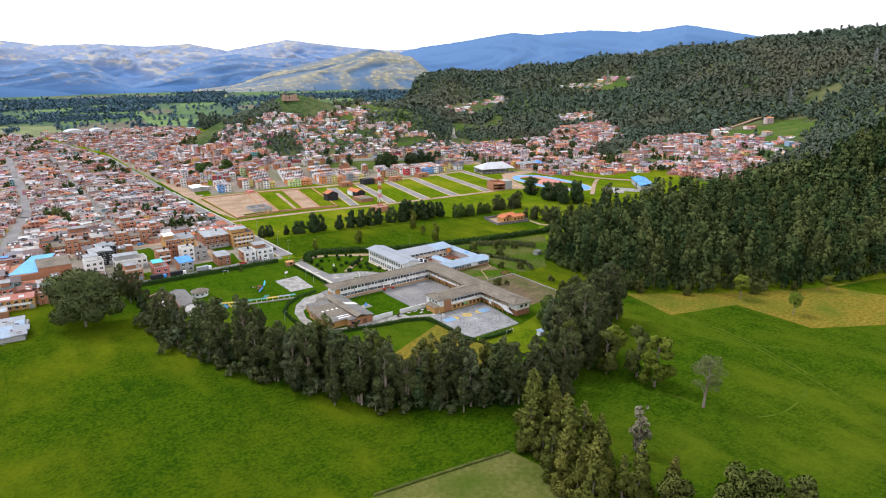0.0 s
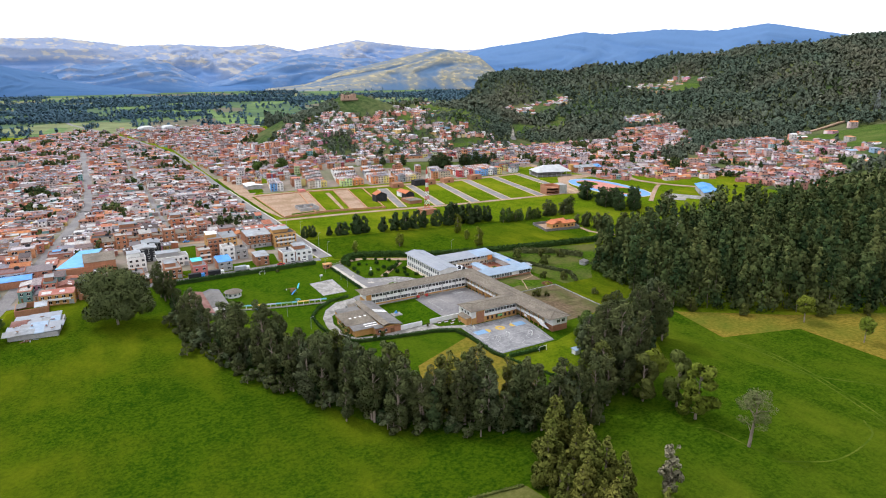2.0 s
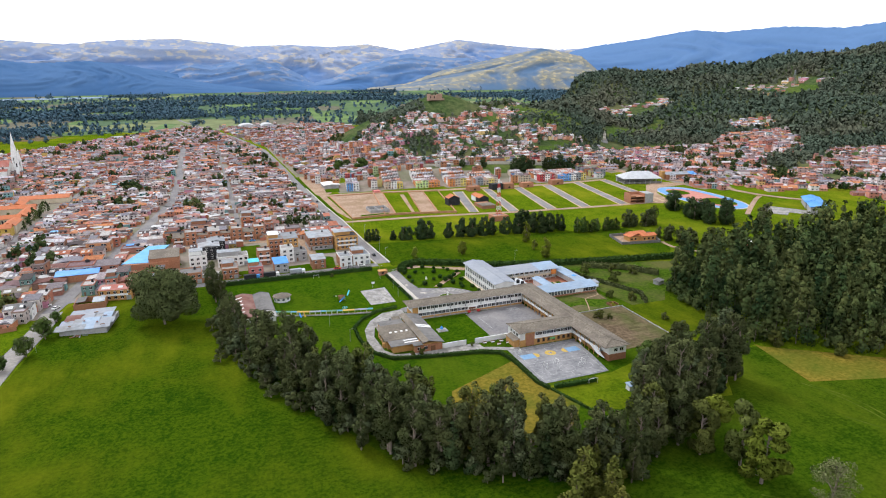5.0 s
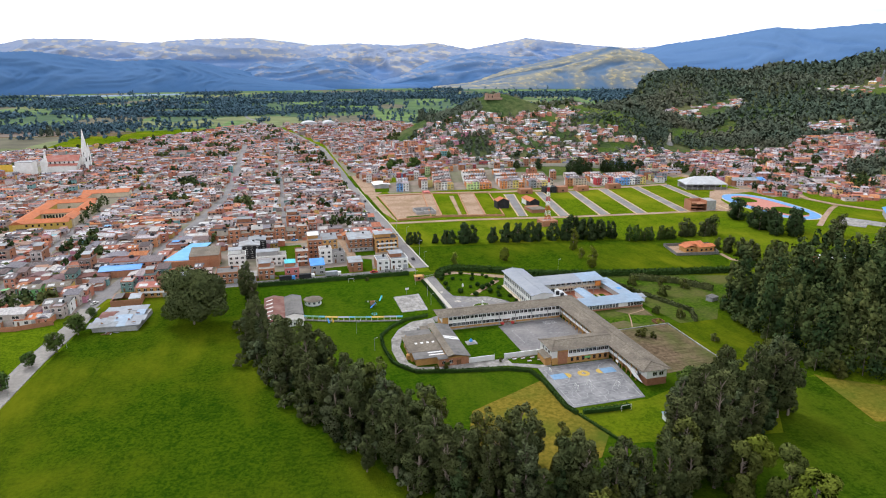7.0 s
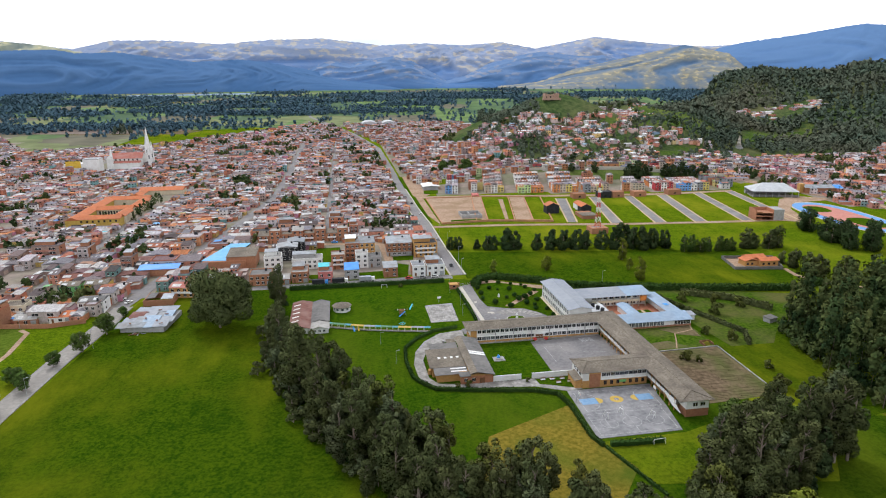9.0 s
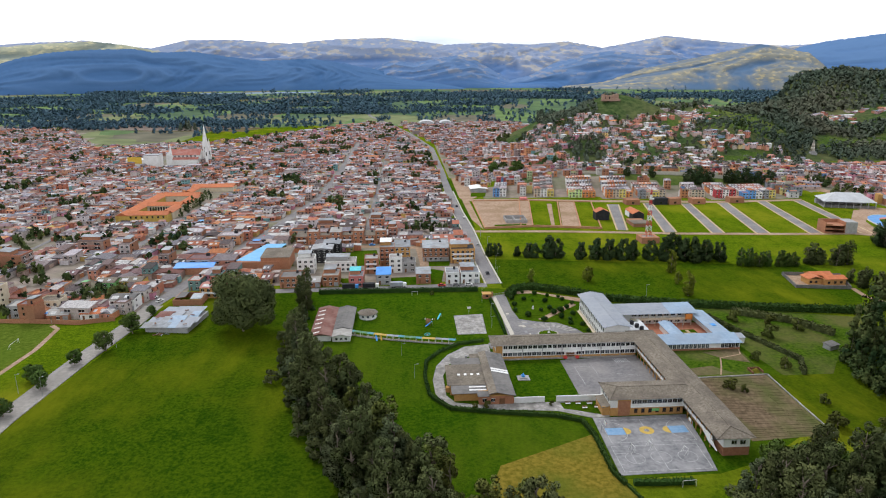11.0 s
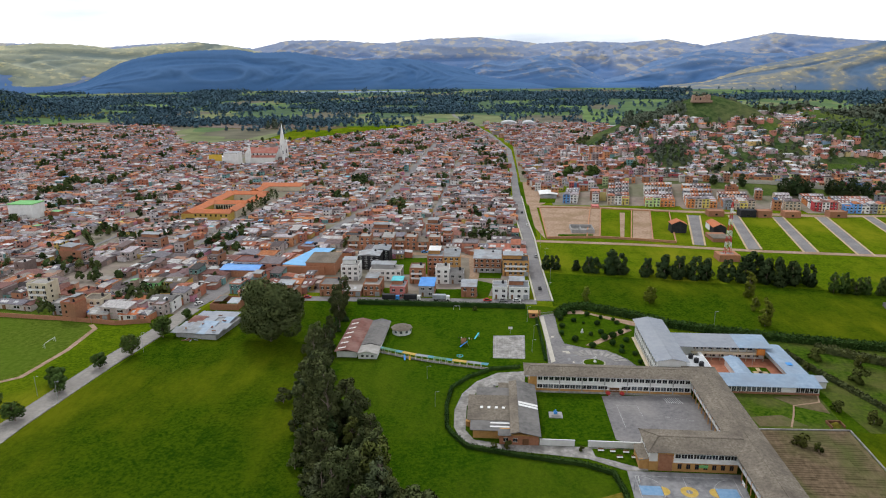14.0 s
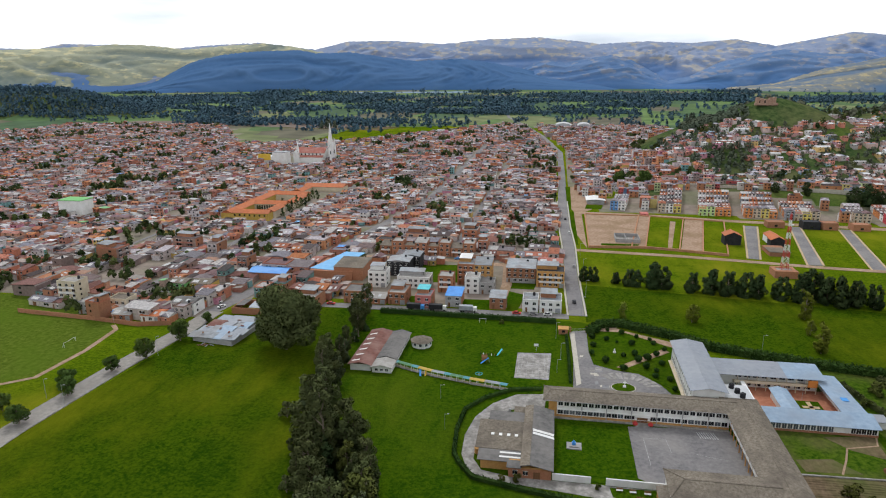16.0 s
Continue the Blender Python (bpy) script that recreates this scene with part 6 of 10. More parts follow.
# ---------------------------------------------------------------- town houses
WALL_TONES = [(0.38, 0.150, 0.075), (0.43, 0.180, 0.095), (0.31, 0.140, 0.085), (0.47, 0.235, 0.140), (0.38, 0.205, 0.135), (0.58, 0.54, 0.49), (0.46, 0.36, 0.28), (0.72, 0.70, 0.68), (0.33, 0.275, 0.245),
              (0.36, 0.155, 0.085), (0.50, 0.31, 0.18), (0.41, 0.170, 0.085), (0.50, 0.43, 0.37), (0.34, 0.180, 0.120), (0.60, 0.57, 0.53), (0.44, 0.37, 0.33), (0.66, 0.63, 0.58), (0.40, 0.30, 0.24)]
ROOF_TONES = [(0.24, 0.135, 0.100), (0.31, 0.160, 0.110), (0.21, 0.140, 0.115), (0.27, 0.225, 0.205), (0.40, 0.365, 0.345), (0.23, 0.190, 0.175), (0.42, 0.180, 0.095), (0.17, 0.138, 0.125), (0.62, 0.61, 0.60),
              (0.34, 0.175, 0.115), (0.12, 0.110, 0.106), (0.48, 0.46, 0.45), (0.46, 0.190, 0.085), (0.32, 0.180, 0.125), (0.29, 0.150, 0.105), (0.32, 0.285, 0.265), (0.28, 0.165, 0.125), (0.43, 0.40, 0.38),
              (0.37, 0.190, 0.125), (0.26, 0.150, 0.110), (0.23, 0.180, 0.160), (0.40, 0.200, 0.130), (0.20, 0.150, 0.140), (0.35, 0.325, 0.315), (0.52, 0.50, 0.49), (0.24, 0.215, 0.205), (0.36, 0.375, 0.40), (0.28, 0.29, 0.31), (0.46, 0.475, 0.49)]
WALL_TONES = [(1.12 * a, .94 * b, 1.0 * c) if a > 1.4 * b else (1.04 * a, 1.0 * b, 1.06 * c) for a, b, c in WALL_TONES]
ROOF_TONES = [(1.06 * a * k, .88 * b * k, 1.0 * c * k) if a > 1.3 * b else (.82 * a * k, .79 * b * k, .88 * c * k) for (a, b, c), k in zip(ROOF_TONES, itertools.cycle((.62, 1.12, .85, .55, 1.2, .9, 1.15)))]
WALL_TONES += [(.62, .44, .12), (.54, .22, .30), (.20, .40, .40), (.80, .78, .75), (.78, .76, .74), (.56, .24, .10), (.52, .20, .09)]
ROOF_TONES = ROOF_TONES[3:] + [(.56, .55, .54), (.64, .63, .62), (.52, .19, .06), (.50, .21, .09), (.07, .065, .065), (.60, .61, .62)]
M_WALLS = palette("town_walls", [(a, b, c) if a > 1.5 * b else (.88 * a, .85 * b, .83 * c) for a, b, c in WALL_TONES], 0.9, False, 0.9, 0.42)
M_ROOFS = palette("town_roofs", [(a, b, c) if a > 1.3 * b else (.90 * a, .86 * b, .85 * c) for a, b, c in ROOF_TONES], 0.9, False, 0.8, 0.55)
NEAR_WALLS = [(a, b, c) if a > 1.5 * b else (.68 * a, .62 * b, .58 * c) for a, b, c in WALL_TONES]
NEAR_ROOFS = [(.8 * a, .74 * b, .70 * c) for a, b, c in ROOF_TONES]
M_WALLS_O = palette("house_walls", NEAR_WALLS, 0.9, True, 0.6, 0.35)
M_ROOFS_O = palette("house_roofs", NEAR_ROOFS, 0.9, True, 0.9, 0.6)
BRIGHT_TONES = [(0.50, 0.28, 0.27), (0.24, 0.36, 0.48), (0.30, 0.44, 0.44), (0.60, 0.46, 0.20), (0.50, 0.28, 0.34), (0.74, 0.73, 0.71), (0.46, 0.22, 0.11), (0.66, 0.63, 0.57), (0.70, 0.69, 0.66), (0.52, 0.49, 0.45), (0.44, 0.40, 0.37), (0.58, 0.50, 0.40)]
# Wall tones lifted towards pale pink: distance haze painted into the far walls.
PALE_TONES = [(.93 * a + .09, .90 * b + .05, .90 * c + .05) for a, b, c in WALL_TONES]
M_WALLS_EAST = palette("hazed_salmon_brick_walls", PALE_TONES, 0.9, False, 0.5, 0.25)
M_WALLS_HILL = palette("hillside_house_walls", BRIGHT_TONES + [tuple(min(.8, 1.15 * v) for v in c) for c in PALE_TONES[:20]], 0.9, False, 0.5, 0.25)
ROOF_HILL = ROOF_TONES + [(0.52, 0.50, 0.49), (0.42, 0.40, 0.39), (0.24, 0.36, 0.48), (0.56, 0.55, 0.54), (0.40, 0.39, 0.39), (0.62, 0.61, 0.60)]
M_ROOFS_HILL = palette("hillside_roofs", [tuple(min(.74, 1.22 * v) for v in c) for c in ROOF_HILL[-31:]], 0.85, False, 0.35, 0.3)

M_SHEETS = palette("yard_sheets", [(0.26, 0.23, 0.20), (0.34, 0.32, 0.30), (0.44, 0.43, 0.41), (0.22, 0.18, 0.15), (0.34, 0.18, 0.11), (0.56, 0.55, 0.53), (0.28, 0.16, 0.11), (0.38, 0.30, 0.26), (0.20, 0.17, 0.16)], .75, False, .8, .4)

KEEP_CLEAR = []          # rectangles x0, x1, y0, y1 that hold something of their own


def clear_of_all(pts, margin):
    ok = np.ones(len(pts), bool)
    for line, width, _ in STREETS:
        ok &= from_line(pts, line) > width / 2 + margin
    for x0, x1, y0, y1 in KEEP_CLEAR:
        ok &= ~((pts[:, 0] > x0) & (pts[:, 0] < x1) & (pts[:, 1] > y0) & (pts[:, 1] < y1))
    return ok


def lots(poly, angle, lw, ld, fill, margin=3.2, jitter=0.5, seed=1):
    """House plots in rows inside a quarter of the town: x, y, width, depth, turn."""
    r = np.random.default_rng(seed)
    p = np.array(poly, float)
    c = p.mean(0)
    R = max(np.hypot(*(p - c).T)) + 20
    ca, sa_ = math.cos(radians(angle)), math.sin(radians(angle))
    out = []
    v = -R
    while v < R:
        row = ld * r.uniform(.8, 1.2)
        v += row
        u = -R + r.uniform(0, lw)
        while u < R:
            wd = lw * r.choice([.72, .9, 1.1, 1.5, 2.3], p=[.2, .3, .26, .16, .08]) * r.uniform(.9, 1.1)
            x, y = c[0] + (u + wd / 2) * ca - v * sa_, c[1] + (u + wd / 2) * sa_ + v * ca
            if r.random() < fill:
                dp = row * r.uniform(0.88, 1.02)
                turn = angle + r.normal() * jitter * 2
                w2 = wd * r.uniform(0.97, 1.01)
                if r.random() < .35 and .7 < w2 / dp < 1.5:
                    w2, dp, turn = dp, w2, turn + r.choice([90, -90, 180])
                out.append((x + r.normal() * jitter * 0.3, y + r.normal() * jitter, w2, dp, turn))
            u += wd
    out = np.array(out)
    ok = inside(out, poly) & clear_of_all(out, margin)
    return out[ok]


def house_storeys(n, r, tall):
    return r.choice([1, 2, 3], n, p=tall)


def joined_houses(name, rows, mats, label, seed=3, tall=(0.6, 0.32, 0.08), pitched=0.6, windows=True, yard=0.12, low=1.0):
    """Many far houses: front and back ranges, pitched, sloping or flat roofs, windows, tanks, small yards; one mesh."""
    r = np.random.default_rng(seed)
    V, F, MI = [], [], []

    def put(v, f, mi):
        k = len(V)
        V.extend(v)
        F.extend([(a + k, b + k, c + k) for a, b, c in f])
        MI.extend([mi] * len(f))

    boxf = [(4, 5, 6), (4, 6, 7), (0, 1, 5), (0, 5, 4), (1, 2, 6), (1, 6, 5), (2, 3, 7), (2, 7, 6), (3, 0, 4), (3, 4, 7)]
    zz = height(rows[:, 0], rows[:, 1])
    st = house_storeys(len(rows), r, tall)
    for (x, y, wd, dp, an), z, s in zip(rows, zz, st):
        ca, sa_ = math.cos(radians(an)), math.sin(radians(an))

        def P(u, v, q):
            return (x + u * ca - v * sa_, y + u * sa_ + v * ca, q)

        def bx(u0, u1, v0, v1, q0, q1, mi):
            put([P(u0, v0, q0), P(u1, v0, q0), P(u1, v1, q0), P(u0, v1, q0), P(u0, v0, q1), P(u1, v0, q1), P(u1, v1, q1), P(u0, v1, q1)], boxf, mi)

        def cover(u0, u1, v0, v1, t, kind):
            e = .12
            if kind < pitched:
                rise = r.uniform(.7, 1.6)
                um, vm = (u0 + u1) / 2, (v0 + v1) / 2
                if r.random() < .6 or u1 - u0 > 9:
                    v = [P(u0 - e, v0 - e, t), P(u1 + e, v0 - e, t), P(u1 + e, vm, t + rise), P(u0 - e, vm, t + rise), P(u1 + e, v1 + e, t), P(u0 - e, v1 + e, t)]
                else:
                    v = [P(u0 - e, v1 + e, t), P(u0 - e, v0 - e, t), P(um, v0 - e, t + rise), P(um, v1 + e, t + rise), P(u1 + e, v0 - e, t), P(u1 + e, v1 + e, t)]
                put(v, [(0, 1, 2), (0, 2, 3), (3, 2, 4), (3, 4, 5), (0, 3, 5), (1, 4, 2)], 1)
                for _ in range(int(r.integers(0, 4))):
                    f0, g0 = r.uniform(.05, .75), r.uniform(.05, .6)
                    f1, g1 = min(.97, f0 + r.uniform(.08, .35)), min(.96, g0 + r.uniform(.2, .6))
                    A, B, C, D = (Vector(v[k]) for k in ((0, 1, 2, 3) if r.random() < .7 else (3, 2, 4, 5)))
                    lift = Vector((0, 0, .06))
                    q4 = [A.lerp(B, f).lerp(D.lerp(C, f), g_) + lift for f, g_ in ((f0, g0), (f1, g0), (f1, g1), (f0, g1))]
                    put([tuple(w) for w in q4], [(0, 1, 2), (0, 2, 3)], 4 if r.random() < .12 else 1)
            elif kind < pitched + (1 - pitched) * .6:
                rise = r.uniform(.2, .7)
                v = [P(u0 - e, v0 - e, t + .02), P(u1 + e, v0 - e, t + .02), P(u1 + e, v1 + e, t + rise), P(u0 - e, v1 + e, t + rise), P(u1, v1, t), P(u0, v1, t)]
                put(v, [(0, 1, 2), (0, 2, 3), (1, 4, 2), (0, 3, 5), (3, 2, 4), (3, 4, 5)], 1)
            else:
                bx(u0 + .2, u1 - .2, v0 + .2, v1 - .2, t - 1, t + .06, 1)
                bx(u0, u1, v0, v0 + .2, t - 1, t + .6, 0)
                bx(u0, u0 + .2, v0, v1, t - 1, t + .6, 0)
                if r.random() < .55:
                    k = r.uniform(.1, .6)
                    bx(u0 + .4, u0 + (u1 - u0) * (.4 + k * .5), v0 + (v1 - v0) * .5, v1 - .3, t, t + 2.2, 0)
                    bx(u0 + .3, u0 + (u1 - u0) * (.45 + k * .5), v0 + (v1 - v0) * .45, v1 - .2, t + 2.2, t + 2.32, 1)
        a, b = wd / 2, dp / 2
        wide = wd > 9.5
        s = 1 if wide and r.random() < .75 else s
        hh = (2.65 * s + r.uniform(0, .5)) * low
        cut = b - dp * r.uniform(.3, .5)
        bx(-a, a, -b, cut, z - 3, z + hh, 0)
        cover(-a, a, -b, cut, z + hh, r.random() * (.5 if wide else 1))
        if r.random() > yard:
            hb = (2.5 * max(1, s - r.integers(0, 2)) + r.uniform(-.3, .4)) * low
            side = r.choice([0, 1, 2])
            u0, u1 = (-a, a) if side == 0 else ((-a, a * .35) if side == 1 else (-a * .35, a))
            bx(u0, u1, cut, b, z - 3, z + hb, 0)
            cover(u0, u1, cut + .01, b, z + hb, r.random() * (1.15 if pitched < .6 else 1.05))
        if r.random() < 0.25:
            tx, ty = r.uniform(-a * .5, a * .5), r.uniform(-b * .5, cut * .5)
            bx(tx - .55, tx + .55, ty - .55, ty + .55, z + hh + 0.2, z + hh + 1.7, 3)
        if windows:
            for lev in range(s):
                q = z + 0.9 + 2.6 * lev
                for u in (-a * .5, a * .45):
                    ww = r.uniform(.4, .75)
                    q1 = q + r.uniform(1.0, 1.4)
                    put([P(u - ww, -b - .05, q), P(u + ww, -b - .05, q), P(u + ww, -b - .05, q1), P(u - ww, -b - .05, q1)], [(0, 1, 2), (0, 2, 3)], 2)
                if r.random() < .5:
                    for sgn in (-1, 1):
                        u = sgn * a
                        v0, v1 = -b * .4 - .6 * sgn, -b * .4 + .6 * sgn
                        u += .05 * sgn
                        put([P(u, v0, q), P(u, v1, q), P(u, v1, q + 1.1), P(u, v0, q + 1.1)], [(0, 1, 2), (0, 2, 3)], 2)
    ob = new(name, fast_mesh(name, V, F, mats + [M_GLASS, M_BLACK, M_PALE], MI))
    return tagged(ob, label, "houses", kind="stuff")


def house(name, wd, dp, storeys, label, wall, roof, style="flat", group="", front=None, top=None, hs=2.75, balcony=False, tank=True, lower=None):
    """A town house about its base's centre, its front towards -y: wall, roof, parapet, door, garage, each window."""
    t = thing(name, label, "house", group)
    a, b, h = wd / 2, dp / 2, hs * storeys + 0.3
    part("wall", Solid().box(-a, a, -b, b, -0.3, h), wall, t)
    if lower:
        part("ground_storey", Solid().box(-a - .03, a + .03, -b - .03, b + .03, -0.3, hs), lower, t)
    if front:
        part("facade", Solid().box(-a - 0.02, a + 0.02, -b - 0.12, -b + 0.05, 0, h + 0.1), front, t)
    fy = -b - (0.12 if front else 0)
    if style == "gable":
        part("roof", Solid().gable(-a - .15, a + .15, -b - .45, b + .3, h, 1.25, "x", .12).gable_fill(-a, a, -b, b, h - .02, 1.2, "x"), roof, t)
        za, zb = (h + .15 + 1.25 * k * b / (b + .375) for k in (.38, .82))
        part("skylight", Solid().shed(a * .15, a * .45, -b * .62 - .45, -b * .18 - .45, za, zb, "y", .05), M_PALE, t, "pale translucent roof sheet")
        part("roof_patch", Solid().shed(-a * .85, -a * .3, -b * .75 - .45, -b * .25 - .45, za - .16, zb - .07, "y", .05), M_SHEETS, t, "newer roof sheet over an old roof")
    elif style == "gable_y":
        part("roof", Solid().gable(-a - .15, a + .15, -b - .3, b + .15, h, 1.0, "y", .12).gable_fill(-a, a, -b, b, h - .02, .98, "y"), roof, t)
    elif style == "shed":
        part("roof", Solid().shed(-a - .3, a + .3, -b - .3, b + .3, h + .02, h + .9), roof, t)
        part("back_wall", Solid().box(-a, a, b - .2, b, h, h + .85), wall, t)
    else:
        part("roof", Solid().box(-a + .2, a - .2, -b + .2, b - .2, h - .2, h + .1), roof, t)
        part("parapet", Solid().box(-a, a, fy, -b + .18, h, h + .7).box(-a, a, b - .18, b, h, h + .7).box(-a, -a + .18, -b + .18, b - .18, h, h + .7).box(a - .18, a, -b + .18, b - .18, h, h + .7), front or wall, t)
        if top:
            part("roof_room", Solid().box(-a + .3, a * .45, -b * .1, b - .3, h, h + 2.3), wall, t)
            part("roof_cover", Solid().shed(-a + .1, a * .6, -b * .2, b - .1, h + 2.3, h + 2.9), top, t)
    if tank:
        part("water_tank", Solid().cone(a * .4, b * .5, h + .1, h + 1.5, .7, .62, 10).cone(a * .4, b * .5, h + 1.5, h + 1.75, .62, .25, 10), M_BLACK, t)
    if balcony:
        for lev in range(1, storeys):
            part("balcony", Solid().box(-a * .8, a * .8, fy - 1.0, fy, lev * hs + .1, lev * hs + .25).box(-a * .8, a * .8, fy - 1.0, fy - .92, lev * hs + .25, lev * hs + 1.1), front or M_WHITE, t)
    win = None
    n = max(2, int(wd / 3))
    for lev in range(storeys):
        for k in range(n):
            u = -a + wd * (k + .5) / n
            q = lev * hs + 1.0
            if lev == 0 and k == 0:
                d = part("door", Solid().box(-.5, .5, -.08, .05, -.9, 1.3), M_WOOD, t)
                d.matrix_basis = pose(u, fy, q)
                continue
            if lev == 0 and k == n - 1 and n > 2:
                d = part("garage_door", Solid().box(-1.2, 1.2, -.06, .05, -.9, 1.5), M_STEEL, t)
                d.matrix_basis = pose(u, fy, q)
                continue
            if win is None:
                win = part("window", Solid().box(-.75, .75, -.06, .05, 0, 1.35), M_GLASS, t)
                win.matrix_basis = pose(u, fy, q)
                fr = part("window_frame", Solid().box(-.85, .85, -.1, .04, -.14, 0).box(-.85, .85, -.1, .04, 1.35, 1.45).box(-.04, .04, -.09, .04, 0, 1.35), M_WHITE, win)
            else:
                o = same_mesh("window", win, t, (u, fy, q))
                same_mesh("window_frame", fr, o, (0, 0, 0))
        for sgn in (-1, 1):
            if storeys > 1:
                same_mesh("window", win, t, (sgn * a, -b * .35, lev * hs + 1.1), 90 * sgn, (.8, 1, .85))
    return t


KEEP_CLEAR += [(-112, 8, 134, 210), (-140, -106, 160, 200), (-270, -212, 298, 408), (-252, -198, 408, 462), (-372, -296, 610, 730), (-345, -325, 600, 640), (-160, -134, 60, 124), (-112, -44, 226, 239), (-176, -148, 162, 178), (-410, -384, 300, 320), (-392, -338, 612, 632)]
KEEP_CLEAR += [(-253, -239, 110, 122), (-232, -220, 98, 110), (-220, -208, 105, 115), (-195, -183, 94, 104), (-186, -172, 105, 117), (-205, -193, 142, 152), (-193, -179, 142, 152), (-210, -198, 93, 103), (-153, -139, 108, 118)]
SOUTH_BLOCK = [(-262, 108), (-240, 98), (-216, 95), (-178, 95), (-172, 118), (-170, 131), (-236, 128), (-262, 124)]
west = np.concatenate([lots(TOWN_WEST, -3, 6.6, 10.6, 0.96, 2.6, seed=11), lots(SOUTH_BLOCK, -8, 6.5, 8.5, 0.9, 2.2, seed=17)])
west = west[(west[:, 0] > -0.98 * (west[:, 1] + 190) - 40)]
north = lots(TOWN_NORTH, 3, 6.8, 11.0, 0.93, seed=12)


def green_plots(rows, level, seed):
    """Splits off the clusters of plots that lie as gardens and courtyards."""
    q = np.array([noise.noise(Vector((x * .035, y * .035, seed))) for x, y in rows[:, :2]])
    return rows[q < level], rows[q >= level]


west, green_west = green_plots(west, .35, 3.3)
north, green_north = green_plots(north, .4, 6.1)
order = np.argsort(np.hypot(west[:, 0] + 60, west[:, 1] + 60))
near_west, far_west = west[order[:215]], west[order[215:]]

variants = [
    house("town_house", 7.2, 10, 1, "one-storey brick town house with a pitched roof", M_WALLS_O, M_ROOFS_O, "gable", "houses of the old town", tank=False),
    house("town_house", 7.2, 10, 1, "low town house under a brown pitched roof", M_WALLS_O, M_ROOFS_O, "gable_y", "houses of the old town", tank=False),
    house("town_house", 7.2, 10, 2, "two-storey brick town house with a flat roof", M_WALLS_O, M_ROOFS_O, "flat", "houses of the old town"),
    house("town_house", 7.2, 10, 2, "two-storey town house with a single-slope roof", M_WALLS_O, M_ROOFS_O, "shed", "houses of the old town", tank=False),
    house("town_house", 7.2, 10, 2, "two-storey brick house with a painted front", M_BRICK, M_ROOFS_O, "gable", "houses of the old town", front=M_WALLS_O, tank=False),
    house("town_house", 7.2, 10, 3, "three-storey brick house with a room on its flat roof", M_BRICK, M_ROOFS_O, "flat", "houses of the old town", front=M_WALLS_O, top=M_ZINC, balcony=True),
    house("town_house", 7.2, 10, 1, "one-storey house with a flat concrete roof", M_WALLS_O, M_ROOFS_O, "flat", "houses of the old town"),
]
vr = np.random.default_rng(5)
for k, (x, y, wd, dp, an) in enumerate(near_west):
    v = variants[k] if k < len(variants) else None
    if v is not None:
        v.matrix_basis = pose(x, y, 0, 0, 0, an) @ Matrix.Diagonal((wd / 7.2, dp / 10, 1, 1))
        continue
    q = vr.choice(len(variants), p=[.36, .27, .07, .12, .06, .02, .10])
    c = copy_thing(variants[q], pose(x, y, 0, 0, 0, an))
    c.matrix_basis = pose(x, y, 0, 0, 0, an) @ Matrix.Diagonal((wd / 7.2, dp / 10, vr.uniform(.92, 1.08), 1))



def lean_tos(name, spots, mats, label, seed):
    """Low sheds, yard roofs and back rooms that fill the blocks: a wall box under a tilted sheet."""
    r = np.random.default_rng(seed)
    n = len(spots)
    w_, d_, h_ = r.uniform(1.4, 3.4, n), r.uniform(1.4, 3.6, n), r.uniform(2.1, 3.6, n)
    an = np.radians(-4 + r.choice([0, 90, 180, 270], n) + r.normal(size=n) * 3)
    rise = r.uniform(.15, .6, n)
    z = height(spots[:, 0], spots[:, 1])
    cu = np.array([(-1, -1), (1, -1), (1, 1), (-1, 1)])
    V = np.zeros((n, 16, 3))
    for k in range(4):
        for lev, (o, e, dz) in enumerate(((0, 0, 0), (4, 0, 1), (8, .25, 1), (12, .25, 1))):
            u, v = cu[k, 0] * (w_ + e), cu[k, 1] * (d_ + e)
            V[:, o + k, 0] = spots[:, 0] + u * np.cos(an) - v * np.sin(an)
            V[:, o + k, 1] = spots[:, 1] + u * np.sin(an) + v * np.cos(an)
            V[:, o + k, 2] = z + dz * (h_ + (cu[k, 1] + 1) / 2 * rise) + (.02 if o == 8 else .12 if o == 12 else 0)
    f = [(0, 1, 5, 4), (1, 2, 6, 5), (2, 3, 7, 6), (3, 0, 4, 7), (12, 13, 14, 15), (8, 9, 13, 12), (9, 10, 14, 13), (10, 11, 15, 14), (11, 8, 12, 15)]
    F = (np.array(f)[None] + (np.arange(n) * 16)[:, None, None]).reshape(-1, 4)
    mi = np.tile([0] * 4 + [1] * 5, n)
    ob = new(name, fast_mesh(name, V.reshape(-1, 3), F, mats, mi))
    return tagged(ob, label, "sheds", kind="stuff")


lr = np.random.default_rng(55)
yard_spots = np.column_stack([lr.uniform(-520, 0, 6200), lr.uniform(98, 560, 6200)])
yard_spots = yard_spots[(inside(yard_spots, TOWN_WEST) | inside(yard_spots, SOUTH_BLOCK)) & clear_of_all(yard_spots, 2.2) & (yard_spots[:, 0] > -0.98 * (yard_spots[:, 1] + 190) - 40)]
green_q = np.array([noise.noise(Vector((x * .035, y * .035, 3.3))) for x, y in yard_spots])
yard_spots = yard_spots[green_q < .38]
M_ACCENT = palette("coloured_sheets", [(0.05, 0.24, 0.60), (0.10, 0.42, 0.50), (0.16, 0.42, 0.14), (0.55, 0.40, 0.06), (0.50, 0.17, 0.05), (0.12, 0.36, 0.66), (0.50, 0.16, 0.10), (0.70, 0.70, 0.70)], .6)
lean_tos("yard_roofs", yard_spots[110:], [M_WALLS, M_SHEETS], "low grey sheet roofs over back yards", 56)
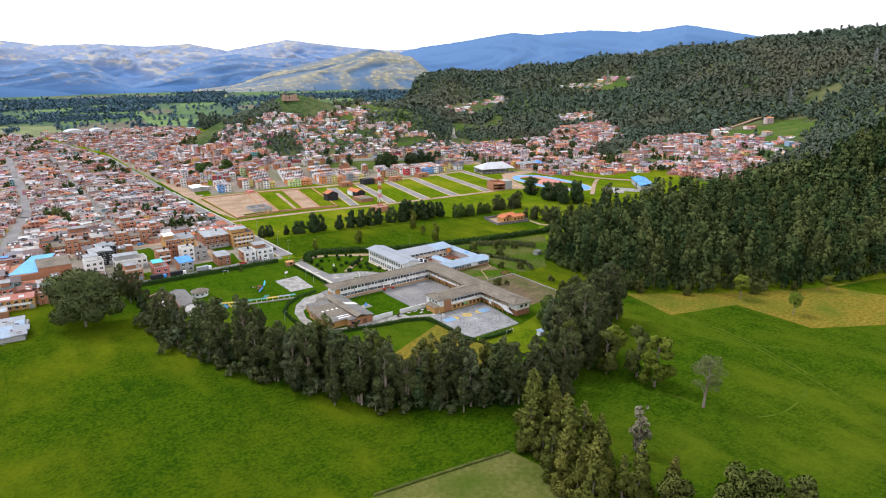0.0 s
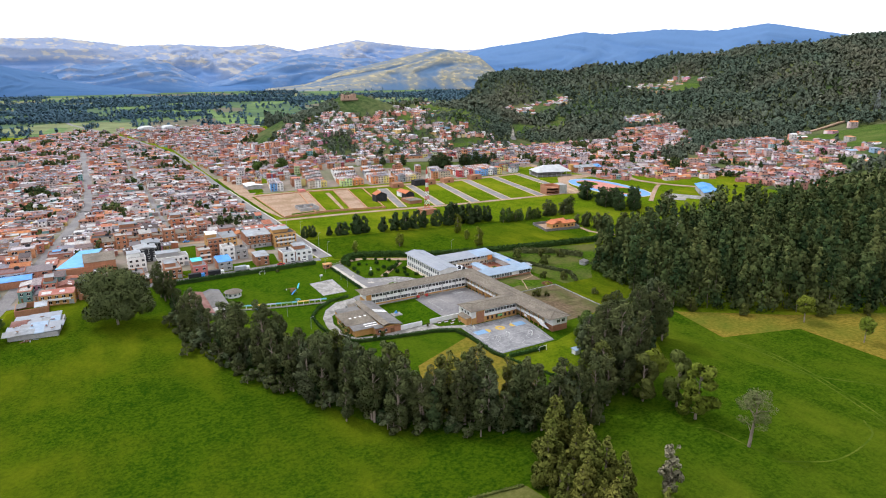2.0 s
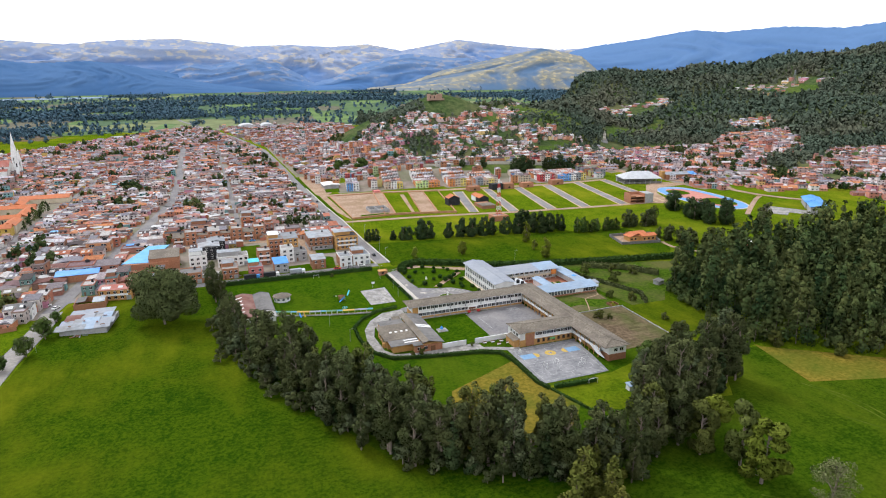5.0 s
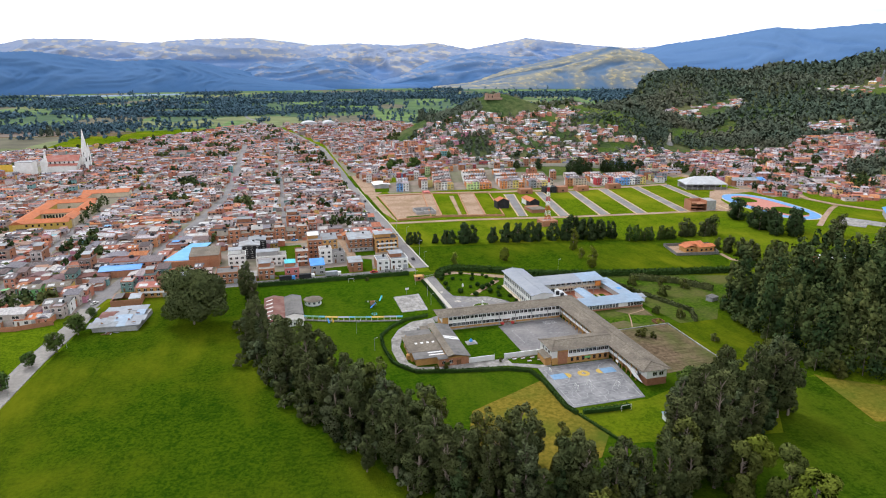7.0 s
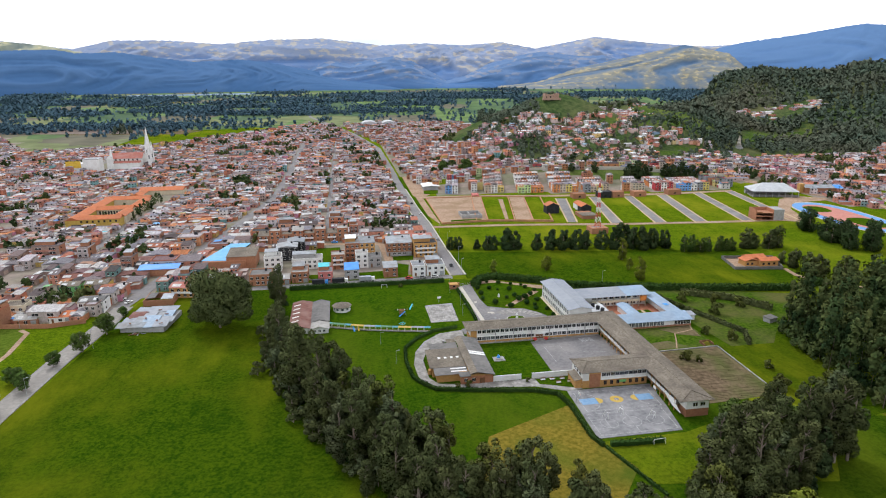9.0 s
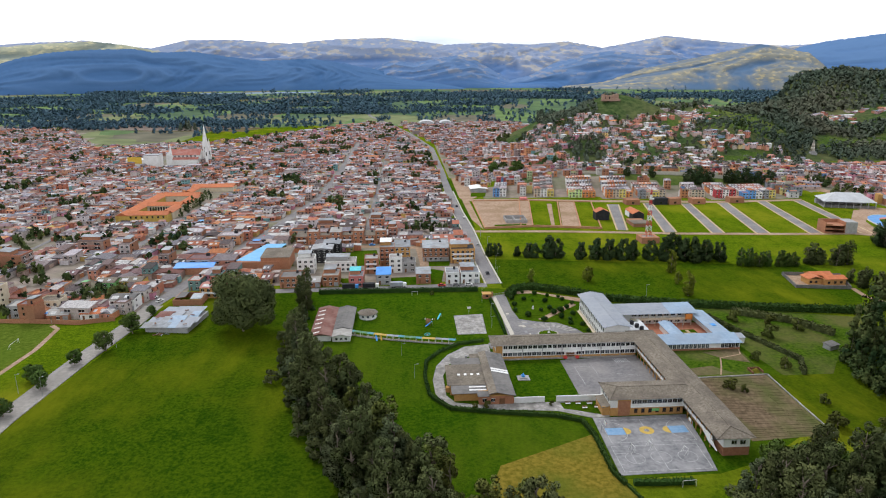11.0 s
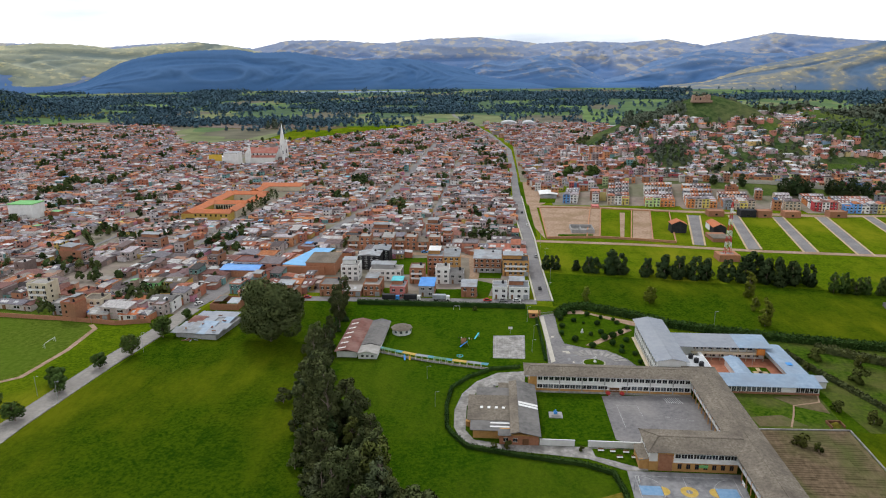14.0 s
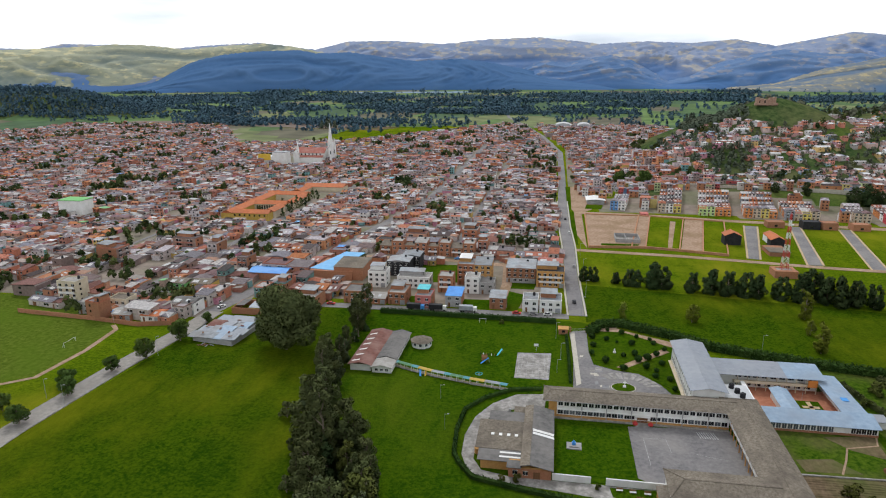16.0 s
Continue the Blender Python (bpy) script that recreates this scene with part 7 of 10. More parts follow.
lean_tos("yard_roofs", yard_spots[:110], [M_WALLS, M_ACCENT], "bright painted sheet roofs among the houses", 57)
close = far_west[far_west[:, 1] < 650]
away = far_west[far_west[:, 1] >= 650]
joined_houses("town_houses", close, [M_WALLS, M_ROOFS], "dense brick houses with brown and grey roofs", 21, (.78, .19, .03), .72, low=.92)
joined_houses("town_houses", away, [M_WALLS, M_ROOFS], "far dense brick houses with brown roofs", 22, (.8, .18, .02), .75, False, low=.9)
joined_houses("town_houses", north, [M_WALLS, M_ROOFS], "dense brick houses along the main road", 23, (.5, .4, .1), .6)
hill_all = np.concatenate([lots(HILL_TOWN, 12, 6.2, 8.8, 0.70, 2.2, 1.6, 31), lots(VILLAGE_D, 30, 9, 16, 0.35, 3, 2, 32)])
for poly in (HILL_GREEN, HILL_SLOPE, HILL_GROVE, HILL_PASTURE, HILL_SCARP):
    hill_all = hill_all[~inside(hill_all, poly)]
hill_all = np.concatenate([hill_all, lots(HILL_CREST, 55, 8, 9, .6, 2, 1.5, 43)])
hill, green_hill = green_plots(hill_all, .30, 9.4)
joined_houses("hillside_houses", hill, [M_WALLS_HILL, M_ROOFS_HILL], "small bright houses packed on a hillside", 24, (.86, .13, .01), .62, low=.74)
FOOT_TOWN = [(428, 330), (462, 345), (547, 350), (500, 290), (453, 254), (433, 222), (422, 222), (412, 250), (422, 285)]
CLEARING_LOTS = [(492, -8), (522, 14), (536, -5), (507, -28)]
east_all = np.concatenate([lots(FOOT_TOWN, -20, 7.6, 11, .8, 3, 1.0, 39), lots(EAST_TOWN, -18, 7.6, 12, 0.86, 3, .8, 33), lots(EAST_TOWN_2, -32, 7.6, 12, 0.72, 3, 1.2, 38)])
east, green_east = green_plots(east_all, .33, 12.7)
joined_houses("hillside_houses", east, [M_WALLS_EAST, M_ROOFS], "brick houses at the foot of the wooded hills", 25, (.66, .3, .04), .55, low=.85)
vill = np.concatenate([lots(CLEARING_LOTS, 20, 9, 12, .8, 1, 1, 40), lots(VILLAGE_A, 10, 8, 11, .85, 2, 1, 34), lots(VILLAGE_B, 20, 9, 14, .5, 2, 2, 35), lots(VILLAGE_C, 25, 10, 14, .6, 2, 2, 36), lots(HILL_LOTS, -30, 10, 18, .2, 2, 2.5, 37)])
slope = np.concatenate([lots(SLOPE_ROW, -35, 9, 11, .7, 2, 1, 41), lots(SLOPE_LOW, -30, 9, 15, .5, 2, 2, 42)])
for poly in (EAST_TOWN, EAST_TOWN_2, HILL_LOTS):
    slope = slope[~inside(slope, poly)]
vill = np.concatenate([vill, slope])
joined_houses("hillside_houses", vill, [M_WALLS_HILL, M_ROOFS_HILL], "scattered houses among trees on the slopes", 26, (.6, .38, .02), .5)

# ---------------------------------------------------------------- trees
def leaf_cloud(r, centres, radii, n, size, droop=0.0, flat_top=1.0):
    """Leaf tufts spread through several rounded clumps, denser towards their outside."""
    k = r.choice(len(centres), n, p=radii ** 2 / (radii ** 2).sum())
    d = r.normal(size=(n, 3))
    d /= np.linalg.norm(d, axis=1)[:, None]
    q = centres[k] + d * (radii[k] * r.uniform(0.4, 1.06, n) ** 0.5)[:, None] * np.array([1, 1, flat_top])
    q[:, 2] -= droop * r.uniform(0, 1, n)
    a = d * 0.7 + r.normal(size=(n, 3)) * 0.6
    a /= np.linalg.norm(a, axis=1)[:, None]
    b = np.cross(a, r.normal(size=(n, 3)))
    b /= np.linalg.norm(b, axis=1)[:, None]
    c = np.cross(a, b)
    s = size * r.uniform(0.6, 1.35, n)[:, None]
    e = r.uniform(0.6, 1.0, n)[:, None]
    v = np.stack([q - b * s * .9 - c * s * e * .4, q + b * s * .9 - c * s * e * .4, q + c * s * e], 1)
    axis = q - np.array([0, 0, centres[:, 2].mean()])
    axis[:, 2] *= .5
    axis /= np.linalg.norm(axis, axis=1)[:, None]
    nn = d * .6 + axis * .6 + r.normal(size=(n, 3)) * .16 + np.array([0, 0, .2])
    return v.reshape(-1, 3), np.arange(n * 3).reshape(n, 3), np.repeat(nn / np.linalg.norm(nn, axis=1)[:, None], 3, 0)


def make_tree(name, h, spread, label, leaf, seed, n=1500, size=0.6, habit="tall", bare=0.18, group="", category="tree"):
    """A tree of height h: tapered trunk, limbs and a broken crown of leaf tufts."""
    r = np.random.default_rng(seed)
    t = thing(name, label, category, group)
    s = Solid()
    lean = r.normal(size=2) * 0.02 * h
    top = (lean[0], lean[1], h * 0.86)
    s.tube((0, 0, -0.4), (lean[0] * .4, lean[1] * .4, h * .4), h * .017 + .08, h * .012 + .05, 8).tube((lean[0] * .4, lean[1] * .4, h * .4), top, h * .012 + .05, .05, 7)
    cs, rs = [], []
    m = {"tall": 30, "cone": 26, "round": 26, "bush": 10, "ball": 3, "sparse": 20}[habit]
    for i in range(m):
        u = (i + r.uniform(0, .8)) / m
        ang = r.uniform(0, 2 * math.pi)
        if habit == "tall":
            z = h * (bare + (0.97 - bare) * u)
            w_ = spread * (0.55 + 0.45 * math.sin(math.pi * min(1, u * 1.05) ** .8)) * r.uniform(.35, .95)
            rad = spread * r.uniform(.28, .50) * (1.15 - .5 * u)
        elif habit == "ball":
            z, w_, rad = h * (.46 + .04 * i), .12 * i, spread * .8
        elif habit == "cone":
            z = h * (bare + (0.98 - bare) * u)
            w_ = spread * (1 - u) ** .8 * r.uniform(.3, .95)
            rad = spread * (.14 + .34 * (1 - u)) * r.uniform(.8, 1.2)
        else:
            z = h * (bare + (0.9 - bare) * (u ** .8))
            w_ = spread * math.sqrt(max(0.05, 1 - (1.5 * u - .55) ** 2)) * r.uniform(.35, .85)
            rad = spread * r.uniform(.27, .46)
        c = np.array([math.cos(ang) * w_ + lean[0] * u, math.sin(ang) * w_ + lean[1] * u, z])
        cs.append(c)
        rs.append(rad)
        s.tube((lean[0] * u, lean[1] * u, max(z - h * .12, h * .1)), tuple(c), max(.06, h * .006), .03, 5)
    part("trunk", s, M_BARK, t)
    v, f, nn = leaf_cloud(r, np.array(cs), np.array(rs), n, size, 0.0, 1.15 if habit in ("tall", "cone") else .85)
    crown = new("crown", fast_mesh("crown", v, f, [leaf], None, False, nn))
    crown.parent = t
    return t


def plant(models, spots, seed, z=0.0, vary=0.18):
    """Copies of the model trees at the spots: x, y, relative size."""
    r = np.random.default_rng(seed)
    for k, (x, y, s) in enumerate(spots):
        m = models[k % len(models)] if k < len(models) else models[r.integers(len(models))]
        q = s * r.uniform(1 - vary, 1 + vary)
        mat = pose(x, y, ground_z(x, y) + z, 0, 0, r.uniform(0, 360)) @ Matrix.Diagonal((q * r.uniform(.92, 1.25), q * r.uniform(.92, 1.25), q, 1))
        if k < len(models):
            m.matrix_basis = mat
        else:
            copy_thing(m, mat).matrix_basis = mat


def along(line, step, wobble, seed, size=1.0):
    r = np.random.default_rng(seed)
    out = []
    for a, b in zip(line[:-1], line[1:]):
        d = math.hypot(b[0] - a[0], b[1] - a[1])
        for i in range(max(1, round(d / step))):
            u = (i + r.uniform(.2, .8)) / max(1, round(d / step))
            out.append((a[0] + (b[0] - a[0]) * u + r.normal() * wobble, a[1] + (b[1] - a[1]) * u + r.normal() * wobble, size * r.choice([.62, .8, .95, 1.1], p=[.15, .3, .35, .2]) * r.uniform(.94, 1.08)))
    return out


EUC = [make_tree("eucalyptus_tree", 26, 4.3, "tall grey-green eucalyptus in a windbreak", M_LEAF_EUC, 40 + k, 10000, .30, "tall", .1 + .05 * k, "windbreak trees") for k in range(4)]
GUM = [make_tree("eucalyptus_tree", 23, 3.9, "pale grey-green eucalyptus in a windbreak", M_LEAF_GUM, 50 + k, 9000, .29, "tall", .1, "windbreak trees") for k in range(2)]
DARKC = [make_tree("conifer_tree", 18, 4.0, "dark dense conifer in a windbreak", M_LEAF_DARK, 60 + k, 6000, .36, "cone", .04, "windbreak trees") for k in range(2)]
WINDBREAK = [(-84, 78), (-84, 46), (-76, 14), (-66, -14), (-54, -36), (-42, -58), (-32, -74), (-18, -84), (-4, -92), (10, -100), (24, -102), (36, -94)]
WINDBREAK_E = [(36, -96), (44, -84), (54, -76), (66, -70), (80, -66), (92, -60)]
INNER_ROW = [(-70, 0), (-58, -22), (-46, -42), (-36, -56)]
belt = along([(-91, 118), (-86, 84)], 5, 1.6, 69, .6) + along(WINDBREAK[:2], 4.6, 2.2, 66, .6) + along(WINDBREAK[1:3], 4.4, 2.8, 71, .8) + along(WINDBREAK[2:], 4.4, 3.2, 71, .92) + along(INNER_ROW, 6.5, 3.5, 70, .82) + along(WINDBREAK_E, 2.8, 3.8, 72, .95) + along([(x - 4, y - 3) for x, y in WINDBREAK[4:11]], 4.5, 2.2, 68, .85)
belt = [b for b in belt if not (b[0] > 84 and b[1] < -70)] + along([(42, -98), (54, -88), (68, -79), (82, -72), (95, -65)], 4.2, 2.4, 67, 1.0)
kinds = np.random.default_rng(73).choice(3, len(belt), p=[.62, .22, .16])
plant(EUC, [b for b, k in zip(belt, kinds) if k == 0], 74)
plant(GUM, [b for b, k in zip(belt, kinds) if k == 1], 75)
plant(DARKC, [b for b, k in zip(belt, kinds) if k == 2], 76)
BROAD = [make_tree("windbreak_tree", 13, 5.2, "broad dark-green tree beside a school wing", M_LEAF_STREET, 57 + k, 6500, .34, "round", .04, "windbreak trees") for k in range(2)]
plant(BROAD, [(66.5, -50, .95), (71, -53, 1.0), (77, -51, .9), (83, -52, .95), (62, -57, .8), (88, -56, .9)], 59, vary=.08)
EUC_B = [make_tree("eucalyptus_tree", 24, 4.4, "olive-green eucalyptus deep in a windbreak", (M_LEAF_EUC, M_LEAF_OLIVE)[k % 2], 64 + k, 8000, .33, "tall", .1, "windbreak trees") for k in range(3)]
second = along([(x + 7, y + 4) for x, y in WINDBREAK[3:7]], 5.5, 2.0, 77, .92) + along([(-63, 2), (-52, -16), (-45, -32)], 6.5, 2.0, 78, .82) + along([(30, -98), (44, -92), (54, -84)], 4.4, 3.0, 82, .8)
second += along([(-42, -40), (-35, -54), (-28, -64), (-16, -74), (-4, -77), (9, -86)], 4.6, 2.0, 83, .86)
plant(EUC_B, second, 79)
LOWER = [make_tree("shrub", 7, 3.4, "dense dark shrub under a windbreak", M_LEAF_EUC, 80 + k, 1500, .36, "bush", .02, "shrubs under the windbreak", "shrub") for k in range(2)]
LOWER += [make_tree("shrub", 8, 3.6, "grey-leaved shrub under a windbreak", M_LEAF_GUM, 83, 1500, .36, "bush", .02, "shrubs under the windbreak", "shrub")]
plant(LOWER, along([(x - 4, y - 4) for x, y in WINDBREAK], 3.0, 2.4, 84, .8) + along(WINDBREAK_E, 7, 4, 85, 1.0), 86)

CYP = [make_tree("cypress_tree", 20, 4.6, "golden-green cypress at a field corner", M_LEAF_CYP, 90 + k, 9500, .34, "cone", .03, "golden cypresses") for k in range(3)]
plant(CYP, [(-8, -162, .75), (-3, -159, .7), (3, -166, .65), (-12, -160, .8), (8, -105, .8), (14, -104, .75), (-1, -114, .85), (5, -116, .8), (-14, -126, .8), (-2, -132, .85), (-9, -136, .9), (-18, -139, .75), (-13, -147, .85), (-20, -151, .8), (-2, -143, .75), (1, -121, .9), (2, -109, .95), (-4, -117, 1.0), (-10, -122, .85), (-8, -130, 1.0), (0, -127, .9), (-14, -131, .8), (-4, -138, .9), (-12, -140, 1.0), (-18, -145, .85), (-8, -149, .9), (-15, -154, .9), (-22, -158, .8)], 91)
DEADT = make_tree("tree_stump", 16, 2.3, "ivy-grown bare tree trunk", M_LEAF_BARE, 95, 3000, .34, "tall", .1, "", "tree")
plant([DEADT], [(12, -147, 1.05)], 96, vary=.03)
OAK = [make_tree("field_tree", 21, 4.8, "rounded fresh-green tree in a pasture", M_LEAF_BRIGHT, 100 + k, 16000, .34, "round", .13, "pasture trees") for k in range(2)]
plant(OAK, [(52, -122, 1.0), (53, -101, .9)], 101, vary=.05)
SMALLT = [make_tree("field_tree", 13, 3.8, "small fresh-green tree with a clear trunk", M_LEAF_BRIGHT, 107, 6000, .27, "round", .42, "pasture trees")]
plant(SMALLT, [(166, -88, 1.0), (166, -115, .95), (214, -108, .7)], 110, vary=.05)
OLV = [make_tree("field_tree", 22, 4.8, "olive-tinted tree at a pasture edge", M_LEAF_OLIVE, 104, 14000, .34, "round", .13, "pasture trees")]
plant(OLV, [(53, -113, 1.0), (46, -104, .9)], 105, vary=.05)
LOWT = [make_tree("thicket_tree", 9, 3.4, "low bushy olive-green tree in a pasture", M_LEAF_OLIVE, 112 + k, 5000, .28, "round", .05, "thicket trees") for k in range(2)]
plant(LOWT, [(-3, -170, 1.2), (11, -180, 1.5), (17, -184, 1.6), (26, -190, 1.2), (118, -30, .9), (124, -36, .8), (134, -50, .9), (150, -68, .8), (180, -88, .9), (200, -98, .8)], 114)
BARE = make_tree("bare_tree", 17, 4.2, "thin pale tree with sparse foliage standing alone", M_LEAF_PALE, 108, 4200, .17, "sparse", .36, "", "tree")
plant([BARE], [(52.8, -142, 1.25)], 109, vary=.02)
BIG = make_tree("spreading_tree", 24, 14, "large dense dark tree at the meadow's end", M_LEAF_EUC, 111, 42000, .44, "round", .24, "", "tree")
plant([BIG], [(-112.5, 75, 1.14)], 112, vary=.02)
STREET_T = [make_tree("street_tree", 8, 3.4, "round dark-green roadside tree", M_LEAF_STREET, 115, 3600, .30, "round", .2, "roadside trees")]
plant(STREET_T, [(-177.5, 2.6, 1.0), (-175.3, 22.6, .95), (-172.7, 43.6, .9), (-166.2, 57, 1.0), (-162.4, 75.9, 1.05), (-161.2, 97.6, .6), (-190.5, 9.4, 1.0), (-182, 30, .9)], 116)
ROUND_T = [make_tree("pasture_tree", 15, 4.8, "dark dense rounded tree in a pasture row", M_LEAF_DARK, 118 + k, 4600, .56, "tall", .02, "pasture row trees") for k in range(2)]
plant(ROUND_T, [(16, 190, .5), (21, 189, .55), (33.5, 187.5, .4), (40, 185, .6), (44, 184, .62), (53, 183.7, .85), (57, 182, .85), (72, 179, .75), (81.5, 177.4, .8), (89, 176, .9), (98, 175, .92), (104, 174.5, .88),
                (114.8, 173.6, .85), (124, 171.5, 1.0), (131, 176, 1.0), (135, 170, .95), (140, 167, .95), (148, 168, .85), (155.5, 166.2, .85)], 119, vary=.1)
LIGHT_T = [make_tree("young_tree", 9, 2.6, "light green young tree in a pasture", M_LEAF_BRIGHT, 121, 1700, .36, "tall", .1, "young pasture trees")]
plant(LIGHT_T, [(32.3, 135, .8), (63.8, 133.4, .9), (112.8, 126, .7)], 122)
row_r = along([(204, 156), (212, 155), (222, 153), (231, 152)], 4.5, 1.2, 123, 1.0) + along([(214, 124), (210, 112), (209, 102), (212, 93), (222, 84)], 5, 1.6, 125, .85) + along([(276, 108), (290, 109), (306, 120), (313, 128)], 6, 2, 126, 1.0)
ALLEY = [make_tree("alley_tree", 11, 2.6, "slim mid-green tree in a close row", M_LEAF_STREET, 141 + k, 1900, .42, "tall", .06, "close row trees") for k in range(2)]
plant(ALLEY, along([(164, 156), (180, 154), (198, 152)], 2.6, .7, 129, .9), 130)
TRACK_T = [make_tree("track_tree", 17, 5.6, "tall dark tree beside a running track", M_LEAF_DARK, 145 + k, 4200, .5, "tall", .08, "track trees") for k in range(2)]
plant(TRACK_T, [(282, 198, .9), (279, 189, 1.0), (274, 166, .85), (272, 158, 1.05), (276, 151, 1.0), (272, 142, .9), (282, 135, 1.0), (291, 145, 1.05), (300, 155, .8), (284, 160, .8)], 131, vary=.06)
POPLAR = [make_tree("poplar_tree", 14, 2.6, "slim light-green poplar in a pasture", M_LEAF_BRIGHT, 148, 3200, .34, "tall", .1, "pasture poplars")]
plant(POPLAR, [(117, 146, 1.05), (110, 106, .95)], 132, vary=.04)
FOOT_T = [make_tree("foothill_tree", 13, 4.6, "dark rounded tree behind a housing estate", M_LEAF_DARK, 135 + k, 1800, .6, "tall", .06, "foothill trees") for k in range(2)]
plant(FOOT_T, [(247, 420, 1.1), (255, 419, 1.25), (262, 421, 1.0), (268, 420, .9), (287, 419, 1.0), (293, 416, 1.1), (302, 415, 1.2), (314, 415, 1.05), (326, 415, 1.1), (190, 440, .7), (214, 436, .8)], 138, vary=.08)
TOWN_T = [make_tree("spreading_tree", 12, 6.4, "broad bright green tree among town houses", M_LEAF_STREET, 136, 3600, .6, "round", .1, "town trees")]
plant(TOWN_T, [(62, 508, 1.1), (84, 486, 1.15), (52, 512, .6)], 139, vary=.05)
EDGE_T = [make_tree("hedgerow_tree", 13, 3.8, "dark green hedgerow tree", M_LEAF_EUC, 127 + k, 1800, .5, "tall", .05, "hedgerow trees") for k in range(2)]
plant(EDGE_T, row_r, 128)


def woods(name, spots, mat, label, seed, tufts=60, size=1.2, tall=True, trunks=False, calm=0.18):
    """Many trees as one mesh: broken crowns of tufts, round or pointed, some with pale trunks. Spots: x, y, height, crown radius."""
    r = np.random.default_rng(seed)
    z = height(spots[:, 0], spots[:, 1])
    n = len(spots)
    k = int(np.clip(tufts // 10, 3, 16))
    cu = (np.arange(k) + r.uniform(0, 1, (n, k))) / k
    ca = r.uniform(0, 2 * np.pi, (n, k))
    pick = r.random((n, 1)) < (.7 if tall else .05)
    prof = np.where(pick, (1.0 - cu) * .8 + .06, np.sqrt(np.clip(1 - (cu * 1.4 - .5) ** 2, .05, 1)) * .78) * r.uniform(.35, 1.0, (n, k))
    base = np.where(pick, .06, r.uniform(.14, .36, (n, 1)))
    cr = spots[:, 3:4] * np.where(pick, .22 + .34 * (1 - cu), r.uniform(.34, .62, (n, k)))
    cc = np.stack([spots[:, 0:1] + np.cos(ca) * prof * spots[:, 3:4], spots[:, 1:2] + np.sin(ca) * prof * spots[:, 3:4], z[:, None] + spots[:, 2:3] * (base + (.96 - base) * cu)], 2)
    w = r.integers(0, k, (n, tufts))
    row = np.arange(n)[:, None]
    d = r.normal(size=(n, tufts, 3))
    d[:, :, 2] = np.abs(d[:, :, 2]) * np.sign(r.uniform(-.4, 1, (n, tufts)))
    d /= np.linalg.norm(d, axis=2)[:, :, None]
    c = (cc[row, w] + d * (cr[row, w] * r.uniform(.6, 1.08, (n, tufts)))[:, :, None] * np.array([1, 1, 1.15])).reshape(-1, 3)
    m = len(c)
    axis = np.stack([np.cos(ca), np.sin(ca), cu - .3], 2)[row, w].reshape(-1, 3)
    a = d.reshape(-1, 3) * .9 + axis * .35 + r.normal(size=(m, 3)) * .12 + np.array([0, 0, calm])
    a /= np.linalg.norm(a, axis=1)[:, None]
    o = d.reshape(-1, 3) + axis * .3 + r.normal(size=(m, 3)) * .35
    o /= np.linalg.norm(o, axis=1)[:, None]
    b = np.cross(o, r.normal(size=(m, 3)))
    b /= np.linalg.norm(b, axis=1)[:, None]
    d = np.cross(o, b)
    s = size * r.uniform(.6, 1.4, m)[:, None]
    v = np.stack([c - b * s, c + b * s * .8 - d * s * .7, c + d * s], 1).reshape(-1, 3)
    f = np.arange(m * 3).reshape(m, 3)
    mi = np.zeros(m, int)
    nn = np.repeat(a, 3, 0)
    if trunks:
        w_, tv = .22, []
        for (x, y, h, rad), zz in zip(spots, z):
            lx, ly = r.normal(size=2) * .5
            for dx, dy in ((w_, 0), (0, w_)):
                tv += [(x - dx, y - dy, zz), (x + dx, y + dy, zz), (x + lx, y + ly, zz + h * .8)]
        f = np.concatenate([f, np.arange(len(tv)).reshape(-1, 3) + len(v)])
        v = np.concatenate([v, tv])
        nn = np.concatenate([nn, np.tile((0., -.8, .6), (len(tv), 1))])
        mi = np.concatenate([mi, np.ones(len(tv) // 3, int)])
    ob = new(name, fast_mesh(name, v, f, [mat, M_BARK], mi, False, nn))
    return tagged(ob, label, "trees", kind="stuff")


def scatter(poly, spacing, seed, h, rad, keep=None):
    r = np.random.default_rng(seed)
    p = np.array(poly)
    x0, y0, x1, y1 = *p.min(0), *p.max(0)
    g = np.stack(np.meshgrid(np.arange(x0, x1, spacing), np.arange(y0, y1, spacing)), -1).reshape(-1, 2)
    g = g + r.uniform(-.5, .5, g.shape) * spacing
    g = g[inside(g, poly)]
    if keep is not None:
        g = g[keep(g)]
    q = r.uniform(.5, 1.4, len(g))
    return np.column_stack([g, h * q, rad * q * r.uniform(.8, 1.2, len(g))])


WOOD = [(131, 2), (128, -44), (172, -79), (216, -100), (265, -113), (340, -128), (560, -190), (800, -120), (860, 40), (740, 75), (600, 62), (520, 52), (427, 50), (363, 58), (302, 64), (262, 54), (205, 54), (160, 42), (138, 22)]
CLEARING = [(490, -10), (525, 17), (542, -5), (505, -32)]
wood = scatter(WOOD, 6.6, 131, 24, 3.7, lambda g: ~inside(g, CLEARING))
FRONT_EDGE = [(160, 44), (138, 22), (131, 2), (128, -44), (172, -79), (216, -100), (265, -113), (340, -128), (420, -150)]
edge_d = from_line(wood, FRONT_EDGE)
woods("forest", wood[edge_d < 30], M_FOREST, "tall eucalyptus trees at the edge of a wood", 132, 440, .80, True, True)
woods("forest", wood[(edge_d >= 30) & (wood[:, 0] < 380)], M_FOREST, "dense tall eucalyptus and pine wood", 133, 210, 1.1)
